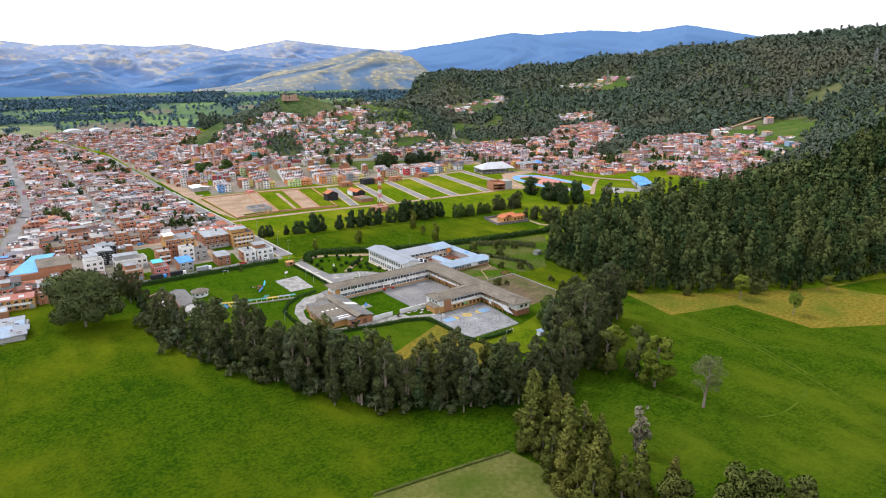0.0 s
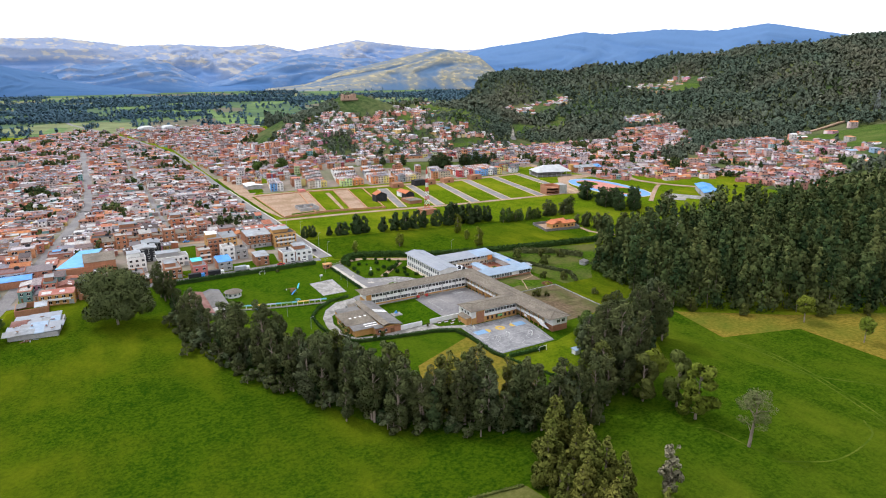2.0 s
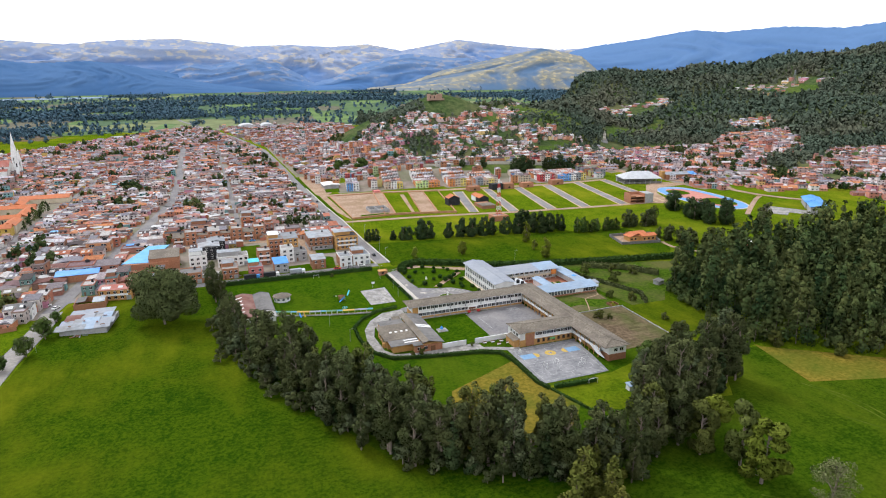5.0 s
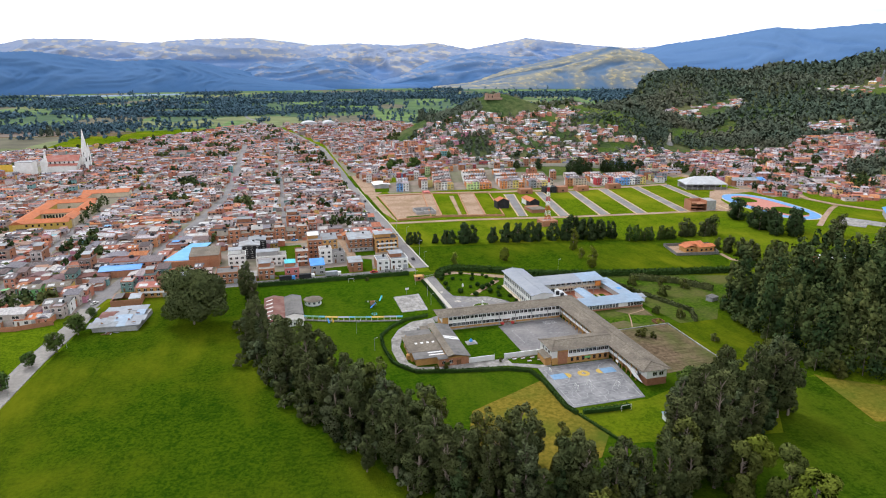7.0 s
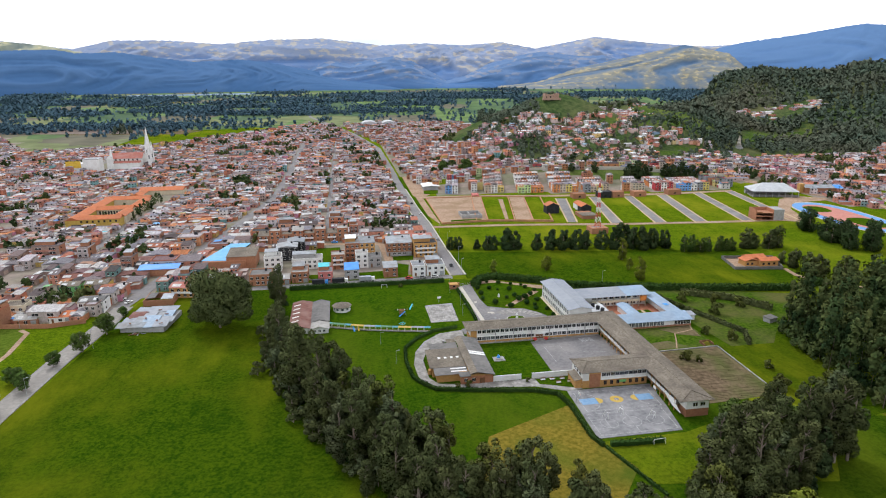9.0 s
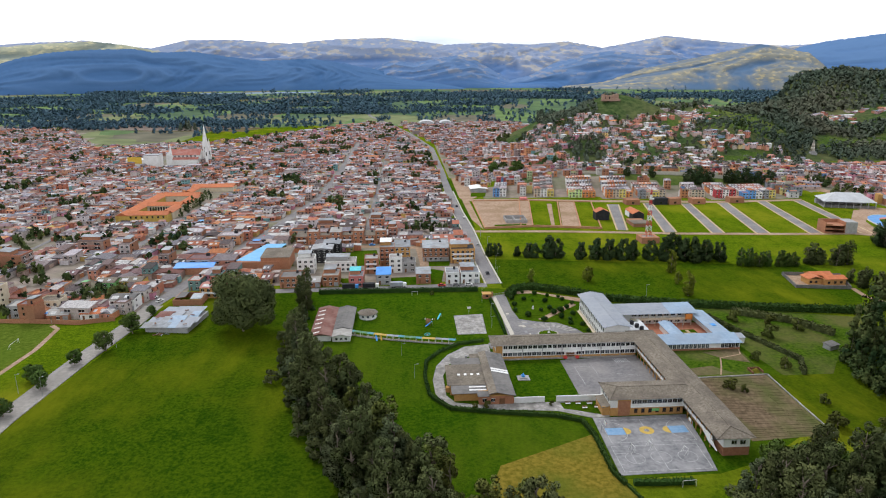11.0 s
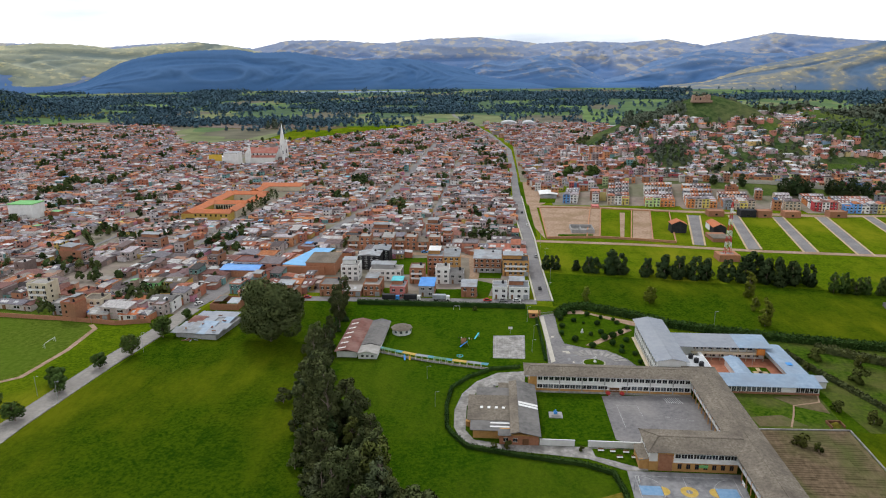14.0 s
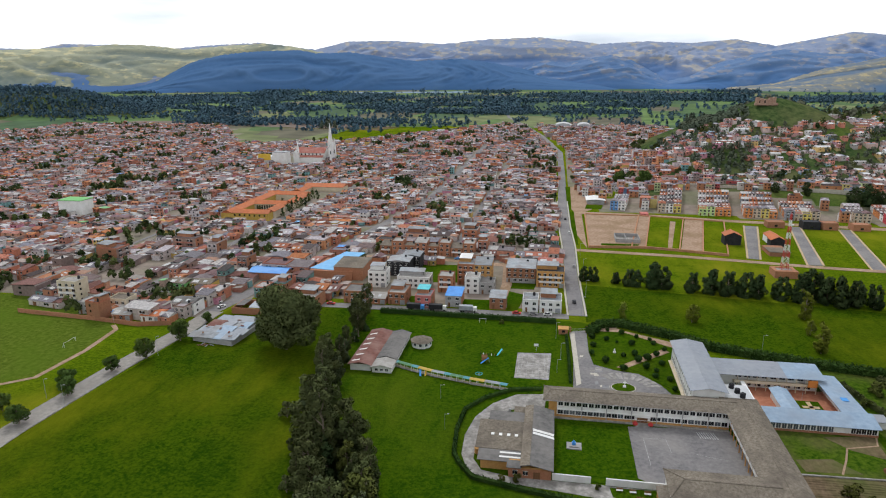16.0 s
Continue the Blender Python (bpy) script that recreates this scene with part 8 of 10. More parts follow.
woods("forest", wood[(edge_d >= 30) & (wood[:, 0] >= 380)], M_FOREST, "dense wood climbing the hill", 134, 90, 1.7, calm=.5)

brush = np.array([(x, y, 5.5 * s, 3.0 * s) for x, y, s in along([(x + .03 * (300 - x), y + 3) for x, y in FRONT_EDGE], 2.6, 2.6, 151, 1.0)])
woods("undergrowth", brush, M_FOREST, "dark undergrowth along the foot of a wood", 152, 110, .6, False)


def off_built(g):
    ok = height(g[:, 0], g[:, 1]) > 2.0
    for poly in (HILL_TOWN, HILL_CREST, FOOT_STRIP, EAST_TOWN, EAST_TOWN_2, HILL_LOTS, GREEN_FIELD, HIGH_FIELD, EAST_SLOPE, FOOT_TOWN, SLOPE_ROW, SLOPE_LOW, VILLAGE_A, VILLAGE_B, VILLAGE_C, VILLAGE_D, HILL_SLOPE, HILL_OPEN, WOOD):
        ok &= ~inside(g, poly)
    ok &= np.hypot(g[:, 0] - 476, g[:, 1] - 575) > 24
    patch = np.array([noise.noise(Vector((x * .006, y * .006, 2.0))) for x, y in g])
    east_side = (g[:, 0] > 420) | (g[:, 1] > 760)
    fort_side = np.hypot(g[:, 0] - 235, g[:, 1] - 690) < 95
    keep = np.where(east_side, patch > -.72, np.where(fort_side, (patch > -.7) & ((g[:, 0] < 212) | (g[:, 1] > 690)) & (np.hypot(g[:, 0] - 235, g[:, 1] - 645) > 24), patch > .3))
    return ok & keep


HILLS = [(120, 480), (330, 440), (470, 470), (560, 130), (800, -250), (1750, -250), (1900, 900), (1500, 1500), (900, 1700), (620, 1300), (300, 900), (150, 700)]
hw = scatter(HILLS, 9.0, 135, 9.0, 5.4, off_built)
grove = 1 + .3 * np.sin(hw[:, 0] * .021 + hw[:, 1] * .013) * np.sin(hw[:, 1] * .027 - hw[:, 0] * .011)
taller = np.where(np.random.default_rng(150).random(len(hw)) < .06, 1.7, 1.0)
hw[:, 2] *= grove * taller * np.where(np.hypot(hw[:, 0] - 235, hw[:, 1] - 690) < 110, .5, 1.0)
hw[:, 3] *= np.where(taller > 1, .8, 1.0)
dist = np.hypot(hw[:, 0] + 100, hw[:, 1] + 240)
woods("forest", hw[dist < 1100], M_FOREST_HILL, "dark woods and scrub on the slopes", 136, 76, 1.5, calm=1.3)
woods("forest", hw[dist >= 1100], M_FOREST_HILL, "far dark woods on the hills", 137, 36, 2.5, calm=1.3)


def plain_cover(g):
    """Woods, orchard rows, hedges and lone trees on the plain, parcel by parcel; open meadows at the mountains' foot."""
    warp = np.array([[noise.noise(Vector((x * .002, y * .002, 4.0))), noise.noise(Vector((x * .002, y * .002, 9.0)))] for x, y in g])
    u, v = g @ np.array([.96, -.28]) + 90 * warp[:, 0], g @ np.array([.28, .96]) + 60 * warp[:, 1]
    iu, iv = np.floor(u / 230), np.floor(v / 130)
    cell = np.modf(np.abs(np.sin(iu * 12.9898 + iv * 78.233) * 43758.5453))[0]
    other = np.modf(np.abs(np.sin(iu * 39.3468 + iv * 11.135) * 24634.6345))[0]
    rim = np.minimum(np.minimum(u % 230, 230 - u % 230), np.minimum(v % 130, 130 - v % 130))
    d = np.hypot(g[:, 0] + 70, g[:, 1] + 215)
    mass = np.array([noise.noise(Vector((x * .0017, y * .0030, 5.0))) for x, y in g])
    share = np.interp(d, [1300, 1700, 2300, 2700, 3200, 3400], [.04, .12, .22, .42, .38, .02]) + mass * .75
    lone = np.random.default_rng(158).random(len(g))
    keep = (cell < share) & (lone < .93)
    keep |= (rim < 7) & (other < .42) & (d < 3300) & (lone < .7)
    keep |= (v % 36 < 9) & (other > .9) & (d < 2000) & (lone < .8)
    keep |= lone < np.where(d < 3300, .012, .006)
    for poly in (TOWN_WEST, TOWN_NORTH):
        keep &= ~inside(g, poly)
    return keep & (height(g[:, 0], g[:, 1]) < 40)


PLAIN = [(-3600, 1150), (-900, 1215), (-620, 1150), (-420, 960), (-300, 1080), (-80, 1330), (230, 1260), (330, 1000), (700, 1150), (1500, 1500), (2700, 2500), (1500, 3600), (-2600, 3500), (-3800, 2400)]
pw = scatter(PLAIN, 11.5, 139, 9.5, 6.6, plain_cover)
taller = np.random.default_rng(157).random(len(pw)) < .08
pw[:, 2] *= np.where(taller, 1.8, 1.0)
far_d = np.hypot(pw[:, 0] + 70, pw[:, 1] + 215)
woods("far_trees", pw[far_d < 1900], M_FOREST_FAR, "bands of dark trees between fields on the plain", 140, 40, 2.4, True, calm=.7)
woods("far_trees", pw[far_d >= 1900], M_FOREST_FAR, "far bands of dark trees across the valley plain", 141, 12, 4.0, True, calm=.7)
clump = np.concatenate([scatter([(236, 1130), (262, 1270), (300, 1260), (285, 1120)], 13, 159, 24, 6), scatter([(-478, 1150), (-440, 1150), (-440, 1130), (-478, 1130)], 13, 160, 21, 9)])
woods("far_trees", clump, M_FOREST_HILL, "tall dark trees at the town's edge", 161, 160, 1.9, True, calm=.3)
foot_trees = scatter([(466, 262), (500, 262), (508, 282), (480, 292)], 6, 148, 11, 3.4)
woods("garden_trees", foot_trees, M_FOREST, "clump of dark trees among brick houses", 149, 90, .8, True)
hs_ = scatter(HILL_TOWN, 12, 144, 5.5, 2.9, lambda g: clear_of_all(g, 0) & ~inside(g, HILL_GREEN) & ~inside(g, HILL_PASTURE) & ~inside(g, HILL_SCARP))
hs_ = np.concatenate([hs_, scatter(HILL_GROVE, 8, 154, 8, 3.2), scatter(HILL_SLOPE, 13, 155, 3.4, 2.2), scatter(HILL_OPEN, 12, 162, 4.0, 2.6), scatter(HILL_SCARP, 11, 156, 4, 2.2)])
gr = np.random.default_rng(147)
woods("garden_trees", hs_, M_FOREST_HILL, "dark trees between hillside houses", 145, 44, 1.2, False, calm=.5)


def garden_spots(rows, per, h, spread):
    k = np.repeat(rows[:, :2], per, 0) + gr.uniform(-4, 4, (len(rows) * per, 2))
    k = k[clear_of_all(k, .5)]
    q = gr.uniform(.6, 1.25, len(k))
    return np.column_stack([k, h * q, spread * q])


tw = gr.choice(len(west), 760, replace=False)
gaps = np.concatenate([garden_spots(green_west[gr.random(len(green_west)) < .7], 2, 6.5, 2.5), garden_spots(west[tw], 1, 5, 2.0), garden_spots(green_north, 2, 6.5, 2.4), garden_spots(green_hill, 1, 7, 2.8), garden_spots(green_east, 2, 7, 2.8)])
woods("garden_trees", gaps, M_FOREST, "dark garden trees between town houses", 143, 60, 1.1, False)

# ---------------------------------------------------------------- houses of the front block
def place(t, x, y, turn=0.0, z=0.0):
    t.matrix_basis = pose(x, y, z, 0, 0, turn)
    return t


G1 = "houses facing the field"
place(house("town_house", 7.6, 11, 2, "white two-storey corner house with a pale roof", M_BRICK, M_ZINC, "flat", G1, front=M_WHITE), -11.6, 141.4)
place(house("town_house", 10.6, 12, 2, "wide two-storey house with white front and garage doors", M_BRICK, M_ZINC, "flat", G1, front=M_WHITE, top=M_ZINC), -1.8, 142)
place(house("town_house", 8, 10, 2, "brick house with a white sheet roof", M_BRICK, M_ZINC, "shed", G1, tank=False), -27.8, 142)
place(house("town_house", 8, 12, 2, "brick house with a blue awning roof", M_BRICK, M_BLUE, "shed", G1, front=M_GREYW, tank=False), -50, 143)
place(house("town_house", 8, 11, 2, "pink-fronted house with a turquoise awning", M_BRICK, M_ZINC, "flat", G1, front=M_PINK, top=M_TURQ), -64.8, 139)
place(house("town_house", 9, 14, 2, "red brick house with a roof terrace", M_BRICK, M_FIBRE3, "flat", G1, top=M_ZINC), -79, 143)
place(house("town_house", 12, 12, 2, "low brick house with a dark roof", M_BRICK, M_FIBRE2, "flat", G1), -100.5, 141)
place(house("town_house", 10, 10, 1, "low unfinished brick house", M_BRICK, M_FIBRE3, "gable", G1, tank=False), -89.5, 140)
place(house("town_house", 10, 10, 3, "white three-storey house with grey windows", M_WHITE, M_FIBRE3, "flat", G1, top=M_ZINC), -96, 166)
place(house("town_house", 18, 10, 2, "pale terraced house with several roof tanks", M_GREYW, M_FIBRE3, "flat", G1, front=M_WHITE, top=M_ZINC), -76, 167.5)
place(house("town_house", 13, 12, 3, "black-painted house with a pale gable roof", M_BLACK, M_ZINC, "gable_y", G1), -89.2, 188.5)
place(house("town_house", 11, 12, 3, "black-painted house stepped behind another", M_BLACK, M_ZINC, "gable_y", G1), -84.5, 201)
place(house("town_house", 8, 10, 3, "narrow bare brick house", M_BRICK, M_FIBRE3, "flat", G1, balcony=True), -57.6, 163)
place(house("town_house", 7.6, 9, 3, "white three-storey house with small windows", M_WHITE, M_FIBRE3, "flat", G1), -43.4, 163)
place(house("town_house", 8, 10, 2, "grey house with an open roof deck", M_GREYW, M_FIBRE2, "flat", G1), -35.6, 163.6)
place(house("town_house", 9, 14, 4, "orange brick house with white balconies", M_OCHRE, M_ZINC, "flat", G1, front=M_BRICK, top=M_WHITE, balcony=True), -48.6, 179.6)
place(house("town_house", 9.5, 14, 4, "plain orange brick block", M_OCHRE, M_ZINC, "shed", G1), -39.4, 181)
place(house("town_house", 16, 16, 3, "large brick house with a pale sheet roof", M_BRICK, M_ZINC, "shed", G1, lower=M_GREYW), -18.7, 188.6)
place(house("town_house", 15, 12, 3, "orange brick house with dark balconies", M_OCHRE, M_BLACK, "flat", G1, balcony=True, top=M_ZINC), -2.4, 181)
place(house("town_house", 14, 10, 3, "white and black house near the road", M_WHITE, M_RED, "gable", G1), -2.6, 199)
place(house("town_house", 14, 9, 2, "brick house with an orange roof", M_BRICK, M_TILE, "gable", G1, tank=False), -18, 204)
for k in range(8):
    place(house("town_house", 7.4, 11, 2 + k % 2, "red brick terraced house beside a lane", M_BRICK, M_FIBRE3 if k % 2 else M_FIBRE, "flat" if k % 3 else "shed", "brick terrace", balcony=k % 2 == 0), -108 + k * 7.7, 232)
flat("lawn", [(-81.8, 208), (-56.6, 209), (-52.8, 176), (-74.8, 173)], .12, M_LAWN, "vacant green plot between houses")
flat("lawn", [(-77, 150), (-70, 134.5), (-61, 134.5), (-62, 149)], .12, M_LAWN, "small green plot")
flat("lawn", [(-46.5, 149), (-46.5, 136), (-32, 136), (-31, 150)], .12, M_LAWN, "small green plot behind a lane")
flat("lawn", [(-23, 136), (-18, 136), (-15, 160), (-25, 166)], .12, M_LAWN, "narrow green plot")
flat("lawn", [(-26, 180), (-10, 180), (-11, 170), (-26, 170)], .12, M_LAWN, "green plot behind houses")
flat("lawn", [(-128, 205), (-112, 206), (-106, 178), (-112, 172)], .12, M_LAWN, "green corner plot")
t = thing("brick_hall", "long brick workshop with a light blue sheet roof", "workshop")
part("wall", Solid().box(-138, -113, 170, 196, 0, 5.2), M_BRICK, t)
part("roof", Solid().add([(-139, 173, 5.3), (-124, 171, 5.3), (-112.5, 196.5, 9.0), (-125, 197, 9.0), (-139, 173, 5.5), (-124, 171, 5.5), (-112.5, 196.5, 9.2), (-125, 197, 9.2)],
                         [(3, 2, 1, 0), (4, 5, 6, 7), (0, 1, 5, 4), (1, 2, 6, 5), (2, 3, 7, 6), (3, 0, 4, 7)]), M_LBLUE, t)
part("annex", Solid().box(-124, -107, 171, 190, 0, 7.4), M_BRICK, t)
part("annex_roof", Solid().shed(-124.2, -106.6, 170.6, 190.4, 7.4, 8.2), M_FIBRE, t)
t = thing("workshop", "low brick workshop with a bright blue sheet roof", "workshop")
part("wall", Solid().box(-172, -151, 164, 176, 0, 4.2), M_BRICK, t)
part("roof", Solid().gable(-173, -150, 163.4, 176.6, 4.2, 1.2, "x", .12), M_BLUE, t)
t = thing("metal_sheds", "patchwork of grey zinc-roofed sheds beside the road", "shed", "", (-157, 77, 0), -4)
part("wall", Solid().prism([(0, 0), (20, -1.5), (21.5, 21), (5.5, 26.5), (0.5, 22), (-1.5, 8)], 0, 2.3), M_GREYW, t)
sr = np.random.default_rng(211)
k = 0
for row, (v0, v1) in enumerate(((-1.4, 5.2), (4.8, 11.4), (11.0, 17.6), (17.2, 23.8))):
    u = -2 + row * .8
    while u < 19.5:
        w_ = min(sr.uniform(3.6, 7.2), 21.6 - u)
        z0 = 2.45 + .16 * row + sr.uniform(-.1, .25) + .012 * k
        o = part("roof_sheet", Solid().shed(0, w_ + .3, 0, v1 - v0 + sr.uniform(-.4, .6), z0, z0 + sr.uniform(.2, .65), "y", .06), (M_METAL, M_ZINC, M_METAL, M_FIBRE3, M_METALB, M_ZINC, M_RUST)[int(sr.integers(7)) if k % 5 else 1], t, "weathered zinc roof sheet")
        o.matrix_basis = pose(u, v0, 0, 0, 0, sr.normal() * 2.2)
        u += w_
        k += 1
for u, v in ((4, 2), (9, 8), (15, 5), (17, 13), (7, 16), (12, 19), (18, 1), (2, 9)):
    o = part("loose_board", Solid().box(-.9, .9, -.35, .35, 0, .16), M_RUST if u % 2 else M_WOOD, t, "board lying on a sheet roof")
    o.matrix_basis = pose(u, v, 3.5, 0, 0, u * 31)
t = thing("scrap_pile", "heap of boards and rusty scrap by sheds", "scrap", "", (-149, 73.4, 0))
for k in range(9):
    o = part("board", Solid().box(-1.2, 1.2, -.2, .2, 0, .14), (M_RUST, M_WOOD, M_ZINC)[k % 3], t)
    o.matrix_basis = pose(sr.uniform(-3, 3), sr.uniform(-.8, .8), .14 * k * .5, 0, 0, sr.uniform(0, 180))
t = thing("walled_yard", "roofless brick yard with a small tin roof in a corner", "yard")
part("wall", Solid().box(-156, -141.5, 111, 111.3, 0, 3.2).box(-156, -155.7, 111.3, 124, 0, 3.0).box(-141.8, -141.5, 111.3, 124, 0, 3.2).box(-155.7, -141.8, 123.7, 124, 0, 3.0), M_BRICK, t)
part("roof", Solid().shed(-147.6, -141.9, 112, 119, 3.3, 3.9, "y", .12), M_ZINC, t)
part("side_roof", Solid().shed(-155.6, -151, 115, 123.6, 2.9, 3.3, "x", .1), M_FIBRE2, t)
t = thing("boundary_wall", "rough brick wall beside the football field", "wall")
for a, b in (((-262, 96), (-240, 94)), ((-240, 94), (-216, 92)), ((-216, 92), (-192, 88.6)), ((-192, 88.6), (-177, 92.6))):
    an = math.degrees(math.atan2(b[1] - a[1], b[0] - a[0]))
    o = part("panel", Solid().box(0, math.hypot(b[0] - a[0], b[1] - a[1]), -.15, .15, 0, 2.2), M_BRICK, t)
    o.matrix_basis = pose(*a, 0, 0, 0, an)

G2 = "houses by the west road"
place(house("town_house", 11, 9, 4, "cream four-storey house with bay windows", M_CREAM, M_FIBRE3, "flat", G2, balcony=True), -246, 116)
place(house("town_house", 9, 10, 2, "grey house with a roof terrace", M_GREYW, M_FIBRE3, "flat", G2), -226, 104)
place(house("town_house", 10, 9, 2, "yellow-grey house with a balcony", M_CREAM, M_FIBRE, "flat", G2, balcony=True), -214, 110)
place(house("town_house", 10, 9, 1, "low house with a bright orange tile roof", M_WHITE, M_TILE, "gable", G2, tank=False), -189, 99)
place(house("town_house", 12, 10, 2, "white house with a dark roof", M_WHITE, M_FIBRE2, "gable", G2), -179, 111)
place(house("town_house", 10, 9, 2, "bright green painted house", M_GREENP, M_FIBRE, "gable", G2, tank=False), -199, 139)
place(house("town_house", 12, 9, 2, "mustard painted house with a brown roof", M_YELM, M_FIBRE, "gable", G2, tank=False), -186, 140)
place(house("town_house", 10, 8, 1, "small brick house with a pale roof", M_BRICK, M_FIBRE3, "gable", G2, tank=False), -204, 98)
place(house("town_house", 16, 10, 2, "orange brick building with a long balcony and red roof", M_OCHRE, M_RED, "gable", G2, balcony=True, tank=False), -137, 126, -8)
place(house("town_house", 11, 12, 2, "brick house with an open roof terrace", M_BRICK, M_FIBRE3, "flat", G2, top=M_ZINC), -122, 129, -4)

# ---------------------------------------------------------------- building plots east of the main road
flat("plot", [(22.3, 263), (50, 265), (66, 366), (23.5, 368)], .10, M_DIRT, "bare levelled building plot")
flat("plot", [(30, 264), (54, 266), (56, 276), (31, 275)], .14, M_LAWN, "grassy end of a building plot")
flat("plot", [(50, 265), (59, 266), (74.5, 366), (66, 366)], .11, M_DIRT, "unpaved lane between plots")
flat("plot", [(59.5, 265.5), (79, 262), (98, 362.5), (75, 366)], .12, M_GRASS2, "green building plot")
flat("plot", [(73, 264), (75.5, 263.5), (92, 350), (88, 351)], .15, M_DIRT, "worn strip through a plot")
flat("plot", [(81, 262), (94, 259.5), (113.5, 358.5), (101, 362)], .12, M_DIRT, "unpaved street between plots")
flat("plot", [(94.5, 259.3), (107.8, 255), (127, 353), (114.5, 358)], .13, M_GRASS2, "green building plot")
flat("plot", [(109, 254.4), (119, 251), (140, 340), (128.6, 352)], .12, M_GRASS2, "green building plot")
flat("plot", [(126, 249), (150, 241.5), (171, 335), (148, 338)], .11, M_GRASS2, "green building plot with rubble")
LOT_ROADS = [((119.5, 250.6), (125.5, 249), (149, 342), (141, 344)), ((151.1, 241), (159.1, 241), (180, 345), (173.5, 345)), ((184.5, 235.6), (192.4, 235.9), (213, 341), (206, 341)),
             ((215.1, 229.4), (223.6, 229.6), (247, 341), (239, 341)), ((253, 227), (261, 227), (284, 345), (277, 345)), ((290, 226), (297, 226), (318, 345), (311, 345))]
for q in LOT_ROADS:
    flat("road", q, .16, M_ASPH, "new asphalt street between plots", "road")
    (x0, y0), (x1, y1), (x2, y2), (x3, y3) = q
    flat("kerb", [(x0 - 1.2, y0), (x0, y0), (x3, y3), (x3 - 1.2, y3)], .26, M_YELLOWDIRT, "sandy raised footway", "kerb")
    flat("kerb", [(x1, y1), (x1 + 1.2, y1), (x2 + 1.2, y2), (x2, y2)], .26, M_YELLOWDIRT, "sandy raised footway", "kerb")
for a, b in zip(LOT_ROADS[1:-1], LOT_ROADS[2:]):
    flat("plot", [(a[1][0] + 1.3, a[1][1] + 1), (b[0][0] - 1.3, b[0][1] + 1), (b[3][0] - 1.3, b[3][1] - 6), (a[2][0] + 1.3, a[2][1] - 6)], .13, M_GRASS2, "green building plot")
flat("road", [(20, 369), (71, 367), (128, 356), (183, 348), (246, 341), (318, 346), (322, 352), (246, 350), (183, 357), (128, 364), (71, 375), (20, 378)], .14, M_DIRT, "dusty street behind the plots", "road")
t = thing("plot_wall", "low brick wall round building plots", "wall")
for a, b in (((22.3, 262.3), (58, 265.8)), ((58, 265.8), (79, 262)), ((79, 262), (108.5, 254.6)), ((108.5, 254.6), (128.2, 352.7)), ((22.3, 262.3), (23.5, 368.5)), ((23.5, 368.5), (71, 367)), ((71, 367), (128.2, 355.5)), ((80, 262), (100, 363)), ((94.2, 259.4), (114, 358.4)), ((59.2, 266), (74.8, 366)), ((50, 265.2), (66, 366))):
    an = math.degrees(math.atan2(b[1] - a[1], b[0] - a[0]))
    o = part("panel", Solid().box(0, math.hypot(b[0] - a[0], b[1] - a[1]), -.4, .4, 0, 1.6 if a[1] > 253 and b[1] < 300 else .8), M_ADOBE, t)
    o.matrix_basis = pose(*a, 0, 0, 0, an)
t = thing("unfinished_house", "roofless grey block house on a building plot", "house")
part("wall", Solid().box(41, 57, 279, 279.3, 0, 2.6).box(41, 41.3, 279.3, 296, 0, 2.6).box(57, 57.3, 279, 297, 0, 2.6).box(41, 57, 296, 296.3, 0, 2.6).box(48, 48.3, 279.3, 296, 0, 2.4), M_GREYW, t)
part("floor", Solid().box(41.3, 57, 279.3, 296, 0, .2), M_CONC, t)
t = thing("site_house", "black-painted house with a narrow orange roof edge", "house")
part("wall", Solid().box(112.4, 123, 283, 292, 0, 6.4).gable_fill(112.4, 123, 283, 292, 6.4, 2.4, "y"), M_BLACK, t)
part("roof", Solid().gable(112, 123.4, 282.6, 292.4, 6.4, 2.5, "y", .14), M_TILE, t)
t = thing("site_house", "black house with an orange tile roof", "house")
part("wall", Solid().box(141, 150, 281, 289, 0, 5).gable_fill(141, 150, 281, 289, 5, 2.2, "y"), M_BLACK, t)
part("roof", Solid().gable(140.6, 150.4, 280.6, 289.4, 5, 2.3, "y", .14), M_TILE, t)
part("wall", Solid().box(142, 150, 292, 302, 0, 4.6), M_WHITE, t)
part("roof", Solid().gable(141.6, 150.4, 291.6, 302.4, 4.6, 2.0, "y", .14), M_TILE, t)
t = thing("unfinished_house", "low bare brick shell under construction", "house")
part("wall", Solid().box(134, 146, 258, 276, 0, 2.8), M_BRICK, t)
part("slab", Solid().box(133.6, 146.4, 257.6, 270, 2.8, 3.0), M_FIBRE, t)
